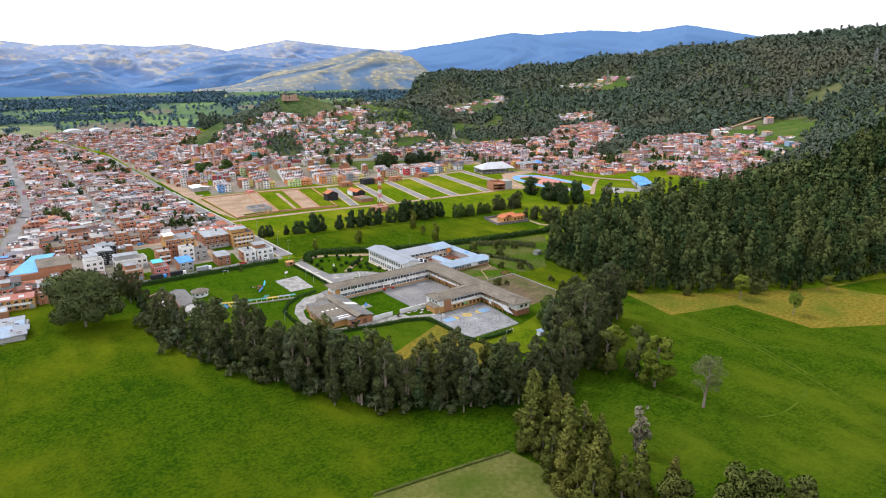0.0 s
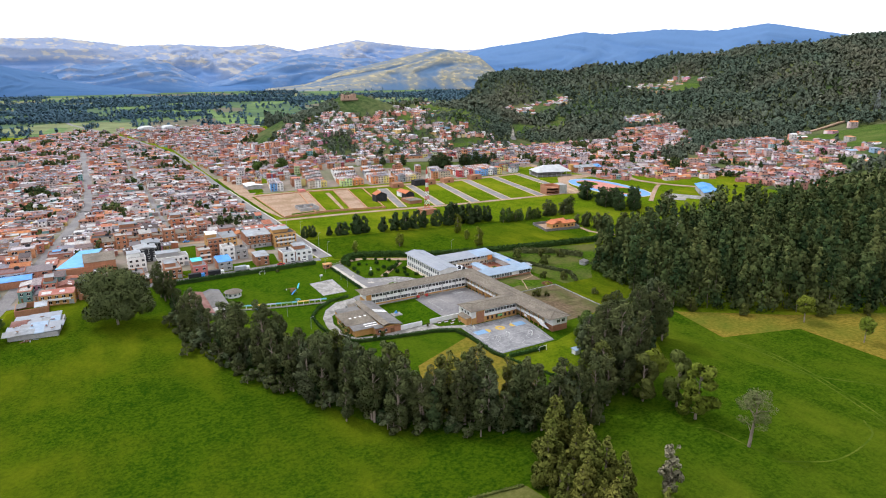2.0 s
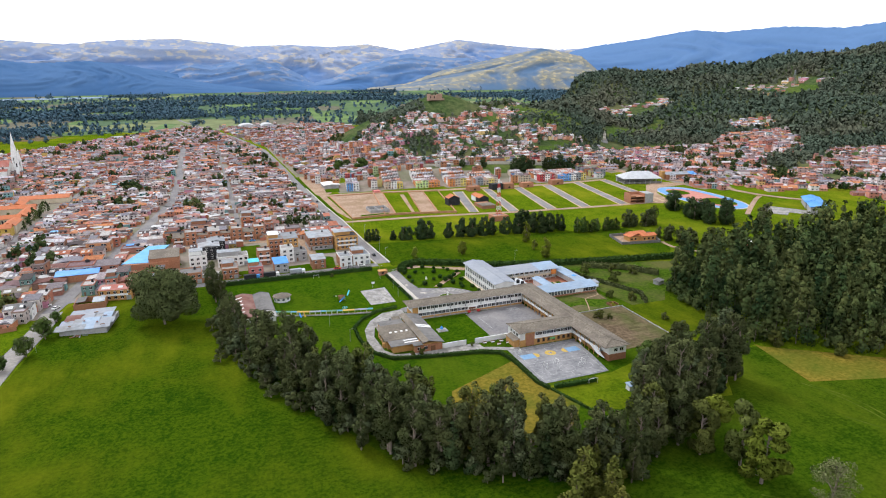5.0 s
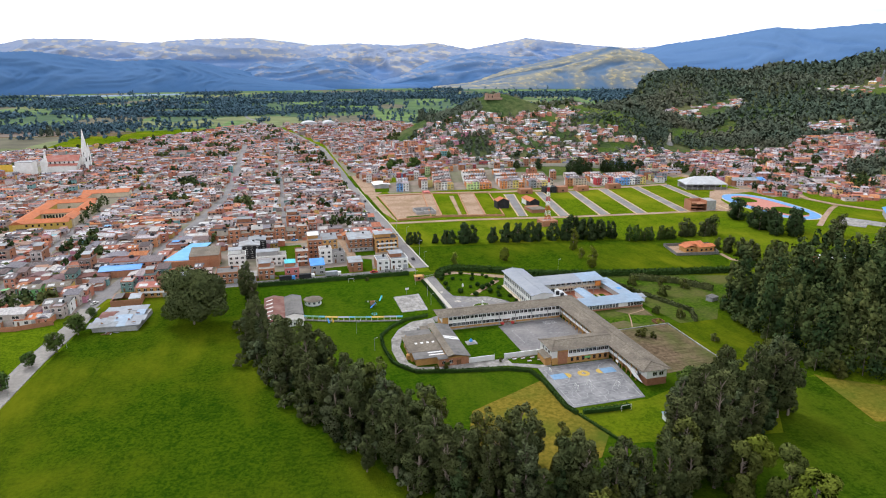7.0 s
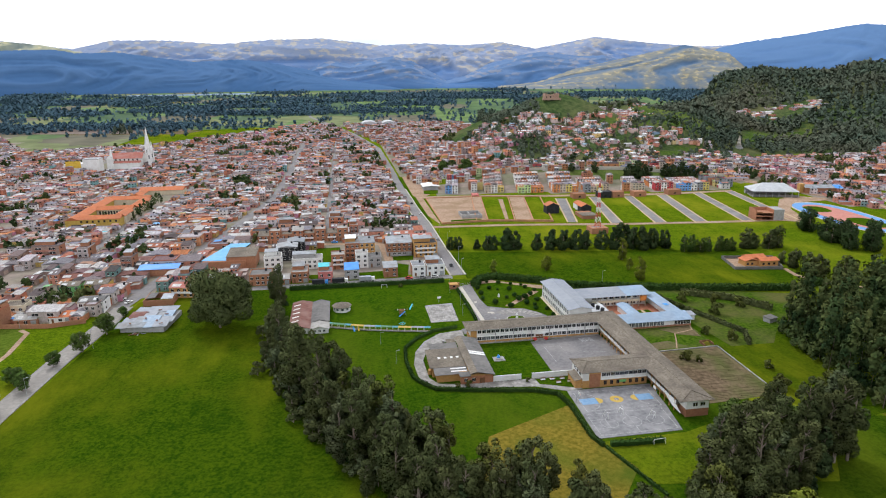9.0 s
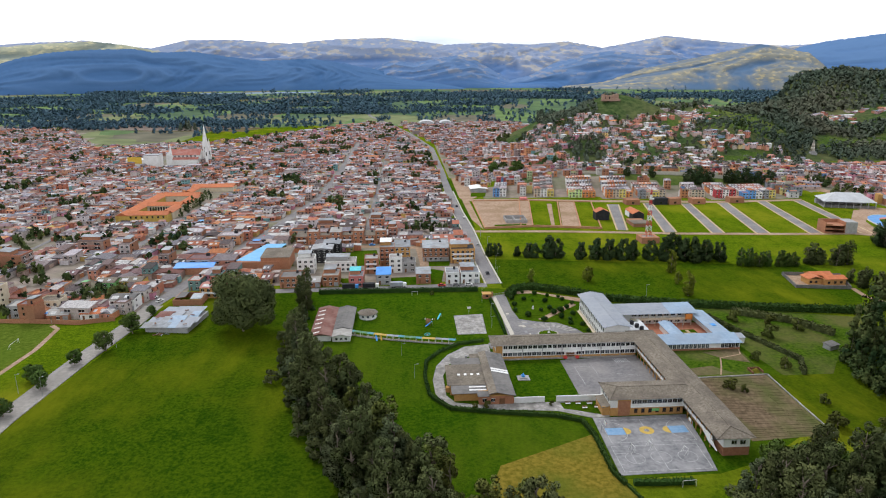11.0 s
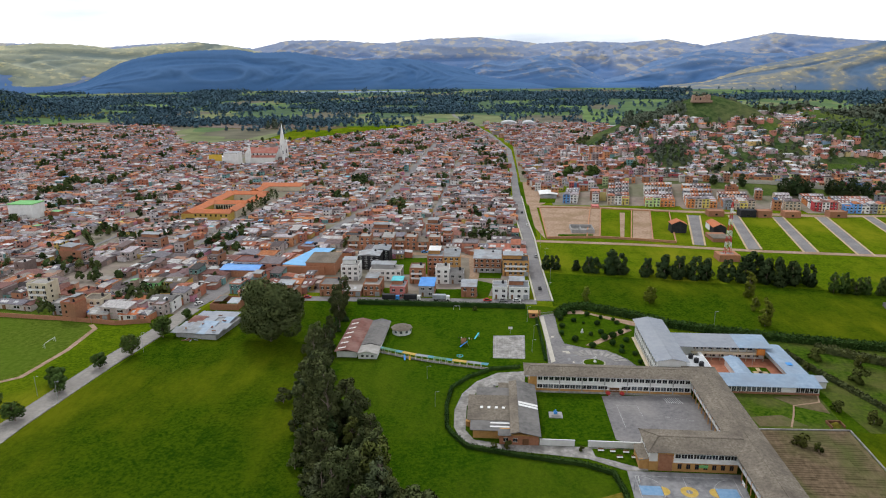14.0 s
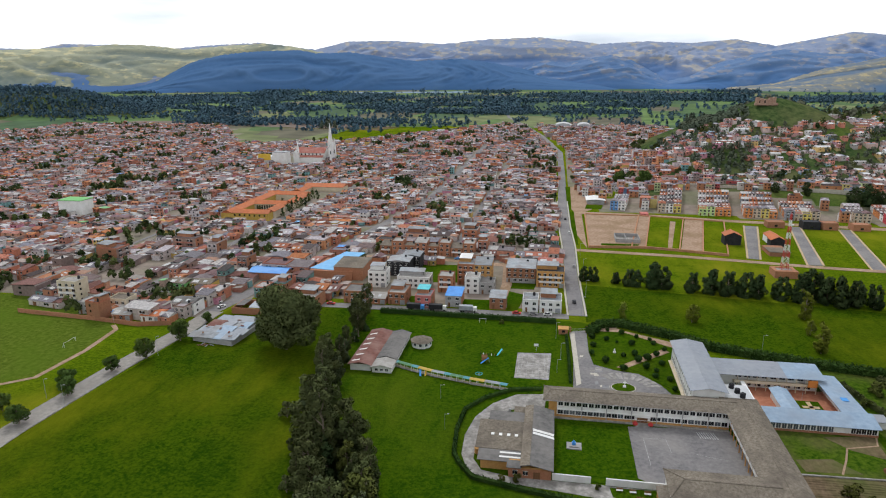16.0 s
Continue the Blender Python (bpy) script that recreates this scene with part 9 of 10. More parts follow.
for x0, x1, y0, h_, mt, lb in ((180, 192, 338, 5.4, M_BLACK, "black box house"), (193.5, 204, 338, 5.0, M_BRICK, "bare brick box house"), (214, 226, 338, 4.4, M_BRICK, "bare brick box house"), (249, 262, 340, 4.4, M_BRICK, "bare brick box house"), (68, 74, 368.5, 1.6, M_PINK, "low pink wall block"), (156, 168, 340, 4.2, M_BRICK, "bare brick box house")):
    t = thing("box_house", lb + " behind the plots", "house", "box houses")
    part("wall", Solid().box(x0, x1, y0, y0 + 9, 0, h_), mt, t)
    part("parapet", Solid().box(x0, x1, y0, y0 + .2, h_, h_ + .4).box(x0, x0 + .2, y0 + .2, y0 + 9, h_, h_ + .4).box(x1 - .2, x1, y0 + .2, y0 + 9, h_, h_ + .4), mt, t)
    part("window", Solid().box((x0 + x1) / 2 - 1, (x0 + x1) / 2 + 1, y0 - .06, y0 + .04, 1, min(2.4, h_ - .3)), M_GLASS, t)
t = thing("market_shed", "white-roofed open hall with a lawn before it", "hall")
part("wall", Solid().box(27, 42, 411, 430, 0, 3.6), M_GREYW, t)
part("roof", Solid().gable(26, 43, 410, 431, 3.6, .9, "y", .15), M_WHITE, t)
flat("lawn", [(24.5, 390), (38, 390), (41, 409), (26.5, 409)], .15, M_LAWN, "small lawn before a hall")

M_EST = [surf("estate_paint", c, tuple(min(.85, v * 1.15) for v in c), .6, .85, rand=.1) for c in ((.74, .72, .69), (.64, .52, .14), (.58, .22, .07), (.26, .27, .30), (.12, .30, .62), (.46, .05, .06), (.48, .60, .26), (.52, .42, .32))]
est_rng = np.random.default_rng(77)
BLOCKS = [(46, 62, 388, 5, (4, 0, 2)), (84, 108, 384, 6, (7, 0, 1, 1)), (115, 140, 376, 6, (6, 6, 2, 2)), (149, 174, 373, 6, (2, 7, 1, 2)), (178, 206, 367, 5, (3, 7, 1, 7)), (226, 244, 365, 5, (7, 7, 5)), (248, 268, 363, 5, (5, 0, 5)), (270, 302, 357, 5, (4, 4, 0, 3, 1))]
models = {}
for x0, x1, y0, n_, cc in BLOCKS:
    for i in range(n_):
        for side in range(max(2, int((x1 - x0) / 6.2))):
            x = x0 + 3 + side * 6.2 + i * 1.7
            if x > x1 + i * 1.7 - 2:
                continue
            c = cc[side % len(cc)] if i == 0 else int(est_rng.choice([0, 7, 2, 3], p=[.4, .25, .25, .1]))
            st = int(est_rng.choice([2, 3], p=[.3, .7])) if i == 0 else 2
            key = (c, st, i == 0)
            y = y0 + 5 + i * 9.6
            m4 = pose(x, y, ground_z(x, y), 0, 0, -10)
            if key in models:
                copy_thing(models[key], m4)
            else:
                models[key] = house("terraced_house", 6.0, 9.0, st, "painted terraced house on a new estate", M_EST[c], M_ROOFS_O, ("gable_y" if st == 3 else "flat") if i == 0 else "gable", "estate houses", front=M_EST[c], hs=2.4 if i == 0 else 2.2, tank=False)
                models[key].matrix_basis = m4

# close terraces between the blocks, and the strip of houses below the hill quarter
EST_TONES = [(.62, .60, .57), (.56, .46, .16), (.48, .20, .08), (.24, .25, .27), (.14, .28, .52), (.40, .07, .07), (.42, .50, .25), (.46, .38, .30), (.66, .64, .61), (.44, .19, .09), (.40, .17, .08), (.55, .51, .46), (.36, .16, .09), (.30, .28, .27)]
M_EST_MIX = palette("estate_walls", EST_TONES, .88, False, .5, .25)
BAND = [(18, 452), (18, 500), (60, 472), (118, 454), (150, 472), (250, 464), (330, 472), (440, 482), (430, 452), (335, 408), (240, 428), (130, 450), (40, 446)]
fill = lots([(40, 380), (120, 374), (330, 346), (338, 404), (120, 450), (40, 444)], -10, 6.2, 9.6, .78, 1.5, .4, 61)
for x0, x1, y0, n_, cc in BLOCKS:
    fill = fill[~((fill[:, 0] > x0 - 4) & (fill[:, 0] < x1 + n_ * 1.7 + 4) & (fill[:, 1] > y0 - 14) & (fill[:, 1] < y0 + n_ * 9.6 + 7))]
fill = fill[fill[:, 1] > 396 - .12 * fill[:, 0]]
band = lots(BAND, -8, 6.2, 9, .72, 2, .9, 63)
band = band[~inside(band, FOOT_STRIP)]
fill = fill[~inside(fill, FOOT_STRIP)]
joined_houses("terraced_houses", fill, [M_EST_MIX, M_ROOFS], "close rows of painted terraced houses on an estate", 62, (.1, .5, .4), .35)
joined_houses("terraced_houses", band, [M_EST_MIX, M_ROOFS], "small painted houses between an estate and a hill", 64, (.5, .42, .08), .5)
far_hill = scatter([(-1900, 1300), (-1500, 1250), (-1050, 1320), (-1000, 1600), (-1300, 1800), (-1900, 1750)], 11, 65, 12, 4.8, lambda g: height(g[:, 0], g[:, 1]) > 4)
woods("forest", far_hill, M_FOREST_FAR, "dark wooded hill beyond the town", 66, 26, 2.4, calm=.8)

# ---------------------------------------------------------------- landmarks
t = thing("radio_tower", "red and white lattice radio tower", "tower", "", (129, 216, 0))
for k in range(9):
    z0, z1 = 4 + k * 3.6, 4 + (k + 1) * 3.6
    a, b = 1.7 * (1 - k / 11), 1.7 * (1 - (k + 1) / 11)
    paint = M_REDP if k % 2 == 0 else M_WHITE
    cs0, cs1 = [(-a, -a), (a, -a), (a, a), (-a, a)], [(-b, -b), (b, -b), (b, b), (-b, b)]
    ring = Solid()
    for i in range(4):
        ring.tube((*cs1[i], z1), (*cs1[(i + 1) % 4], z1), .08, .08, 4)
    section = part("section", ring, paint, t)
    for i in range(4):
        p, q, p2, q2 = cs0[i], cs1[i], cs0[(i + 1) % 4], cs1[(i + 1) % 4]
        part("leg", Solid().tube((*p, z0), (*q, z1), .14, .13, 5), paint, section)
        part("brace", Solid().tube((*p, z0), (*q2, z1), .08, .08, 4), paint, section)
        part("brace", Solid().tube((*p2, z0), (*q, z1), .08, .08, 4), paint, section)
part("antenna", Solid().tube((0, 0, 36), (0, 0, 40), .12, .05, 6), M_REDP, t)
part("dish", Solid().cone(.9, -.9, 30, 30.5, .9, .9, 12), M_WHITE, t)
t = thing("tower_hut", "square brick hut at the tower's foot", "hut")
part("wall", Solid().box(123, 135.4, 211, 214, 0, 4.2).box(123, 125, 214, 222, 0, 4).box(133.4, 135.4, 214, 222, 0, 4).box(125, 133.4, 220, 222, 0, 4), M_BRICK, t)
part("slab", Solid().box(125, 133.4, 214, 220, 0, 3.6), M_CONC, t)

t = thing("farm_house", "orange one-storey house with terracotta roofs inside a dark wall", "house")
part("wall", Solid().box(183, 191, 119, 126, 0, 3.2).box(191, 203, 117, 124, 0, 3.4).box(188, 200, 124, 131, 0, 3.4), M_OCHRE, t)
part("roof", Solid().gable(182.4, 191.4, 118.4, 126.6, 3.2, 1.3, "y", .14), M_TILE, t)
part("roof", Solid().gable(191.2, 203.6, 116.4, 124.4, 3.4, 1.2, "x", .14), M_TILE, t)
part("roof", Solid().gable(187.6, 200.4, 124.2, 131.6, 3.4, 1.2, "x", .14), M_TILE, t)
for x in (184.5, 187.5, 193.5, 197, 200.5):
    part("window", Solid().box(x - .7, x + .7, 116.9 if x > 191 else 118.94, 117.02 if x > 191 else 119.02, .9, 2.2), M_GLASS, t)
t = thing("garden_wall", "dark grey wall round a house plot", "wall")
WQ = [(173.4, 114.3), (201, 109.6), (209.2, 131.5), (178.6, 137)]
for a, b in zip(WQ, WQ[1:] + WQ[:1]):
    an = math.degrees(math.atan2(b[1] - a[1], b[0] - a[0]))
    o = part("panel", Solid().box(0, math.hypot(b[0] - a[0], b[1] - a[1]), -.15, .15, 0, 1.9), M_FIBRE2, t)
    o.matrix_basis = pose(*a, 0, 0, 0, an)
flat("yard", [(174, 114.8), (200.6, 110.2), (208.6, 131.2), (179, 136.4)], .16, M_DIRT, "house yard")

t = thing("sports_hall", "open sports hall under a broad white hipped roof", "hall", "", (341, 322, 0), -16.7)
part("roof", Solid().add([(-20, -13, 5.4), (21, -13, 5.4), (21, 13, 5.4), (-20, 13, 5.4), (-8, 0, 11.5), (11, 0, 11.5), (-20, -13, 5.2), (21, -13, 5.2), (21, 13, 5.2), (-20, 13, 5.2)],
                         [(0, 1, 5, 4), (1, 2, 5), (2, 3, 4, 5), (3, 0, 4), (1, 0, 6, 7), (2, 1, 7, 8), (3, 2, 8, 9), (0, 3, 9, 6), (9, 8, 7, 6)]), M_PALE, t)
post_row(t, "post", [(-19 + 5.6 * k, s_ * 12.4, 0) for k in range(8) for s_ in (-1, 1)], Solid().box(-.25, .25, -.25, .25, 0, 5.2), M_GREYW)
part("stand", Solid().box(-20, 20, 7, 11, 0, 2.4).box(-20, 20, 9, 11, 2.4, 3.4), M_GREYW, t)
part("low_wall", Solid().box(-19, 20, -12.1, -11.8, 0, 2.2), M_FIBRE2, t)
part("floor", Solid().box(-19, 20, -11.8, 12, 0, .2), M_CONC, t)


def oval(c, rx, ry, turn, n=40):
    a = radians(turn)
    out = []
    for k in range(n):
        u = 2 * math.pi * k / n
        x = math.copysign(abs(math.cos(u)) ** .8, math.cos(u)) * rx
        y = math.copysign(abs(math.sin(u)) ** .8, math.sin(u)) * ry
        out.append((c[0] + x * math.cos(a) - y * math.sin(a), c[1] + x * math.sin(a) + y * math.cos(a)))
    return out


TRK = (340, 229)
flat("running_track", oval(TRK, 24, 56, -5), .12, M_KERB, "pale rim of a running track", "track")
flat("running_track", oval(TRK, 22.5, 54, -5), .17, M_TRACK, "blue oval running track", "track")
flat("running_track", oval(TRK, 15.5, 45, -5), .22, M_TRACKR, "red inner court of a running track", "track")
flat("running_track", oval((341, 205), 11, 17, -5), .27, M_LAWN, "grass inside a running track", "track")
flat("running_track", oval((338, 256), 9, 12, -5), .27, M_LAWN, "grass inside a running track", "track")
for x, y in ((384, 142), (399, 160)):
    t = thing("school_hall", "hall with a bright blue sheet roof", "hall", "blue-roofed halls", (x, y, 0), 48)
    part("wall", Solid().box(-13, 13, -6.5, 6.5, 0, 5.5), M_GREYW, t)
    part("roof", Solid().gable(-14, 14, -7.5, 7.5, 5.5, 2.0, "x", .15), M_BLUE, t)
    window_row(t, "window", -12, 12, 6, 2.2, 4.0, 2.4, lambda u, z: pose(u, -6.52, z), M_GLASS)
flat("yard", [(352, 160), (372, 130), (384, 140), (366, 172)], .14, M_CONC, "pale concrete yard by halls")
t = thing("blue_hall", "large brick hall with pale and blue roofs", "hall", "", (392, 322, 0), -14)
part("wall", Solid().box(-16, 16, -8, 8, 0, 6), M_BRICK, t)
part("roof", Solid().gable(-17, 10, -9, 9, 6, 1.8, "x", .15), M_ZINC, t)
part("blue_roof", Solid().gable(10, 17, -9, 9, 6.02, 1.8, "x", .15), M_BLUE, t)
part("tower", Solid().box(-20, -16, -4, 2, 0, 9), M_OCHRE, t)
t = thing("unfinished_house", "brick and grey three-storey house shell at the plots' end", "house", "", (274, 233, 0), -8)
for k in range(3):
    part("storey", Solid().box(-10, 4, -6, 6, k * 2.8, k * 2.8 + .3).box(-10, -9.6, -6, 6, k * 2.8 + .3, k * 2.8 + 2.8).box(3.6, 4, -6, 6, k * 2.8 + .3, k * 2.8 + 2.8).box(-9.6, 3.6, 5.6, 6, k * 2.8 + .3, k * 2.8 + 2.8).box(-9.6, -5, -6, -5.7, k * 2.8 + .3, k * 2.8 + 1.4), M_BRICK, t)
part("grey_block", Solid().box(4, 12, -6, 6, 0, 8.4), M_GREYW, t)
t = thing("wood_house", "brick house half hidden at the wood's edge", "house", "", (248, 70, 0), -20)
part("wall", Solid().box(-8, 8, -5, 5, 0, 5.4), M_BRICK, t)
part("roof", Solid().gable(-8.6, 8.6, -5.6, 5.6, 5.4, 1.4, "x", .14), M_WHITE, t)

# church
t = thing("church", "white gothic church with red roofs and tall spires", "church")
part("nave", Solid().box(-334, -296, 639, 657, 0, 12).gable_fill(-334, -296, 639, 657, 12, 6, "x"), M_WHITE, t)
part("nave_roof", Solid().gable(-334.5, -296, 638.2, 657.8, 12, 6.2, "x", .25), M_RED, t)
part("aisle", Solid().box(-332, -298, 634, 639, 0, 7), M_WHITE, t)
part("aisle_roof", Solid().shed(-332.5, -297.5, 633.4, 639, 7, 9.2, "y", .2), M_RED, t)
for x, y, b, h0, h1 in ((-290.6, 648, 3.0, 25, 50), (-288, 641, 1.7, 18, 31), (-288, 655, 1.7, 18, 31), (-331, 636, 1.3, 17, 27)):
    part("tower", Solid().box(x - b, x + b, y - b, y + b, 0, h0), M_WHITE, t)
    part("spire", Solid().tube((x, y, h0), (x, y, h1), b * 1.15, .1, 8), M_WHITE, t)
    for s_ in (-1, 1):
        part("pinnacle", Solid().tube((x + s_ * b * .8, y - b * .8, h0), (x + s_ * b * .8, y - b * .8, h0 + 4), .5, .05, 5), M_WHITE, t)
    part("window", Solid().box(x - b * .35, x + b * .35, y - b - .1, y - b + .1, h0 * .6, h0 * .85), M_GLASS, t)
for k in range(6):
    part("window", Solid().box(-328 + k * 5, -326.4 + k * 5, 638.9, 639.1, 9.5, 11.6), M_GLASS, t)
part("transept", Solid().box(-336, -329, 632, 636, 0, 13).gable_fill(-336, -329, 632, 636, 13, 4, "y"), M_WHITE, t)
t = thing("tall_block", "plain white tall block beside the church", "building")
part("wall", Solid().box(-357, -339, 614, 630, 0, 15), M_WHITE, t)
part("roof", Solid().box(-357.3, -338.7, 613.7, 630.3, 15, 15.5), M_ZINC, t)
t = thing("tall_block", "yellow and white commercial block by the church", "building")
part("wall", Solid().box(-379, -357.4, 616, 630, 0, 10), M_WHITE, t)
part("yellow_band", Solid().box(-377, -360, 615.8, 616.1, 5, 13), M_YELLOW, t)

# convent with orange roofs
t = thing("convent", "large convent with bright orange clay-tile roofs round courtyards", "convent")
for k, (x0, x1, y0, y1, al, h_) in enumerate(((-254, -224, 305, 314, "x", 6.0), (-232, -223, 314, 336, "y", 6.0), (-264, -254, 305, 394, "y", 5.6), (-254, -226, 344, 353, "x", 5.6), (-232, -223, 353, 388, "y", 5.2), (-262, -224, 388, 398, "x", 5.6), (-246, -206, 438, 454, "x", 4.4), (-246, -238, 412, 438, "y", 4.0))):
    part("wall", Solid().box(x0, x1, y0, y1, 0, h_), M_YELM if k in (0, 2) else M_CREAM, t)
    part("roof", Solid().gable(x0 - .6, x1 + .6, y0 - .6, y1 + .6, h_, 2.4, al, .2).gable_fill(x0, x1, y0, y1, h_, 2.35, al), M_TILE, t)
for k in range(7):
    part("window", Solid().box(-253 + k * 4.2, -251.6 + k * 4.2, 304.9, 305.1, 3.6, 5.2), M_GLASS, t)
for k in range(9):
    part("arch", Solid().box(-252 + k * 2.2, -250.6 + k * 2.2, 343.9, 344.1, .6, 4.6), M_GLASS, t)
convent_trees = np.array([(-219, 322, 8, 2.2), (-218, 331, 9, 2.4), (-218.5, 340, 11, 2.6), (-218, 349, 13, 2.2), (-217, 357, 9, 3.0), (-216.5, 366, 8, 2.8), (-217, 375, 10, 2.6), (-217.5, 385, 12, 3.2), (-216, 394, 9, 3), (-243, 330, 6, 2), (-240, 370, 6, 2.4)])
woods("garden_trees", convent_trees, M_FOREST, "dark trees beside convent walls", 153, 120, .7)
t = thing("tall_block", "white block with a green roof edge in the old town", "building")
part("wall", Solid().box(-408, -387, 303, 318, 0, 12), M_WHITE, t)
part("roof", Solid().box(-408.4, -386.6, 302.6, 318.4, 12, 12.6), M_GREENP, t)

# statue, fort, domes
gz = ground_z(480, 590)
t = thing("stone_pedestal", "pale stone pedestal of a hillside statue", "pedestal", "", (480, 590, gz - 1))
part("plinth", Solid().box(-4, 4, -4, 4, 0, 3).box(-3, 3, -3, 3, 3, 5), M_GREYW, t)
s = Solid().cone(0, 0, 0, 5, 2.6, 2.0, 10).cone(0, 0, 5, 9, 2.0, 1.7, 10).cone(0, 0, 9, 10.2, 1.5, .9, 10).cone(0, 0, 10.2, 12, .9, .6, 10).cone(0, 0, 12, 13.4, .7, .3, 10)
statue = part("statue", s, M_KERB, None, "tall pale robed statue on a stone base", smooth=True)
tagged(statue, category="statue")
statue.matrix_basis = pose(480, 590, gz + 4)
M_FORT = surf("old_tan_stone", (0.29, 0.185, 0.13), (0.42, 0.28, 0.205), .5, .95)
gz = ground_z(235, 658)
t = thing("ruined_fort", "ruined tan stone fort on a hilltop", "fort", "", (235, 656, gz - 1.5))
part("wall", Solid().box(-9, 9, -4, 4, 0, 5.2), M_FORT, t)
for x, h_ in ((-9, 7.5), (-4, 6.4), (1, 6), (5, 7.2), (9, 8)):
    part("turret", Solid().box(x - 1.5, x + 1.5, -4.4, 2, 0, h_), M_FORT, t)
part("terrace", Solid().box(-13, 12, -8, -4, -1, 1.6), M_FORT, t)
for k in range(3):
    part("doorway", Solid().box(-8 + k * 6, -6.6 + k * 6, -4.1, -3.9, 1.6, 4.4), M_GLASS, t)
for x0, x1, y0 in ((-4, 28, 1180), (40, 66, 1176)):
    t = thing("barrel_hall", "long hall under a white barrel roof at the town's edge", "hall", "barrel-roofed halls")
    s = Solid()
    n_ = 12
    for k in range(n_):
        a, b = math.pi * k / n_, math.pi * (k + 1) / n_
        xc, xr = (x0 + x1) / 2, (x1 - x0) / 2
        pa, pb = (xc - math.cos(a) * xr, 5 + math.sin(a) * 6), (xc - math.cos(b) * xr, 5 + math.sin(b) * 6)
        s.add([(pa[0], y0, pa[1]), (pb[0], y0, pb[1]), (pb[0], y0 + 40, pb[1]), (pa[0], y0 + 40, pa[1]), (pa[0], y0, 0), (pb[0], y0, 0)], [(0, 1, 2, 3), (4, 5, 1, 0)])
    part("roof", s, M_PALE, t)
    part("wall", Solid().box(x0, x1, y0 - .3, y0 + 40, 0, 5), M_GREYW, t)


def pylon(x, y, h):
    z = ground_z(x, y)
    t = thing("pylon", "grey lattice power pylon on a slope", "pylon", "power pylons", (x, y, z - .5))
    s = Solid()
    n_ = 7
    for k in range(n_):
        a, b, z0, z1 = 3.2 * (1 - k / n_) + .4, 3.2 * (1 - (k + 1) / n_) + .4, h * k / n_, h * (k + 1) / n_
        for i, j in ((-1, -1), (1, -1), (1, 1), (-1, 1)):
            s.tube((i * a, j * a, z0), (i * b, j * b, z1), .22, .2, 4).tube((i * a, j * a, z0), (-j * b, i * b, z1), .12, .12, 4)
    part("mast", s, M_ZINC, t)
    for q in (.72, .86):
        part("cross_arm", Solid().tube((-5, 0, h * q), (5, 0, h * q), .2, .2, 4).tube((-5, 0, h * q), (0, 0, h * q + 2), .12, .12, 4).tube((5, 0, h * q), (0, 0, h * q + 2), .12, .12, 4), M_ZINC, t)


pylon(874, 264, 34)
pylon(1010, 210, 30)
pylon(1010, 740, 32)
CANAL = [(120, 462), (146, 452), (235, 443), (325, 419), (372, 396)]
t = thing("canal_wall", "long pale concrete wall at the hill's foot", "wall")
for a, b in zip(CANAL[:-1], CANAL[1:]):
    n_ = 6
    for k in range(n_):
        p = (a[0] + (b[0] - a[0]) * k / n_, a[1] + (b[1] - a[1]) * k / n_)
        q = (a[0] + (b[0] - a[0]) * (k + 1) / n_, a[1] + (b[1] - a[1]) * (k + 1) / n_)
        an = math.degrees(math.atan2(q[1] - p[1], q[0] - p[0]))
        z = max(ground_z(*p), ground_z(*q))
        o = part("panel", Solid().box(0, math.hypot(q[0] - p[0], q[1] - p[1]) + .05, -.4, .4, -4, 2.6), M_KERB, t)
        o.matrix_basis = pose(*p, z, 0, 0, an)


# ---------------------------------------------------------------- hedges and bushes
def hedge(line, h, w_, label, seed, leaf=M_HEDGE, dens=16, size=.25):
    r = np.random.default_rng(seed)
    t = thing("hedge", label, "hedge", "hedges")
    V = []
    s = Solid()
    for a, b in zip(line[:-1], line[1:]):
        a, b = Vector(a), Vector(b)
        d = (b - a).length
        u = (b - a) / d
        m = int(d * dens * (h + w_) * .5) + 1
        q = r.uniform(0, d, m)
        o = r.uniform(-1, 1, m)
        z = r.uniform(.02, 1, m)
        edge = r.random(m) < .5
        z = np.where(edge, r.uniform(.86, 1.08, m), z)
        o = np.where(~edge, np.sign(o) * r.uniform(.85, 1.1, m), o)
        V.append(np.column_stack([a.x + u.x * q - u.y * o * w_ / 2, a.y + u.y * q + u.x * o * w_ / 2, z * h * r.uniform(.9, 1.12, m)]))
        nx_, ny_ = -u.y * w_ * .4, u.x * w_ * .4
        s.prism([(a.x + nx_, a.y + ny_), (a.x - nx_, a.y - ny_), (b.x - nx_, b.y - ny_), (b.x + nx_, b.y + ny_)], 0, h * .85)
    part("core", s, leaf, t)
    c = np.concatenate(V)
    m = len(c)
    a = r.normal(size=(m, 3))
    b = np.cross(a, r.normal(size=(m, 3)))
    a /= np.linalg.norm(a, axis=1)[:, None]
    b /= np.linalg.norm(b, axis=1)[:, None]
    k = size * r.uniform(.6, 1.4, m)[:, None]
    v = np.stack([c - a * k, c - b * k * .7, c + a * k, c + b * k * .7], 1).reshape(-1, 3)
    lv = new("leaves", fast_mesh("leaves", v, np.arange(m * 4).reshape(m, 4), [leaf]))
    lv.parent = t


hedge([(-84, 124), (-40, 123.2), (1, 122.4)], 2.4, 1.8, "long dark hedge behind the playing field", 201)
hedge([(5.5, 108), (6.2, 84), (6.6, 62)], 1.4, 1.0, "low dark hedge beside the drive", 202)
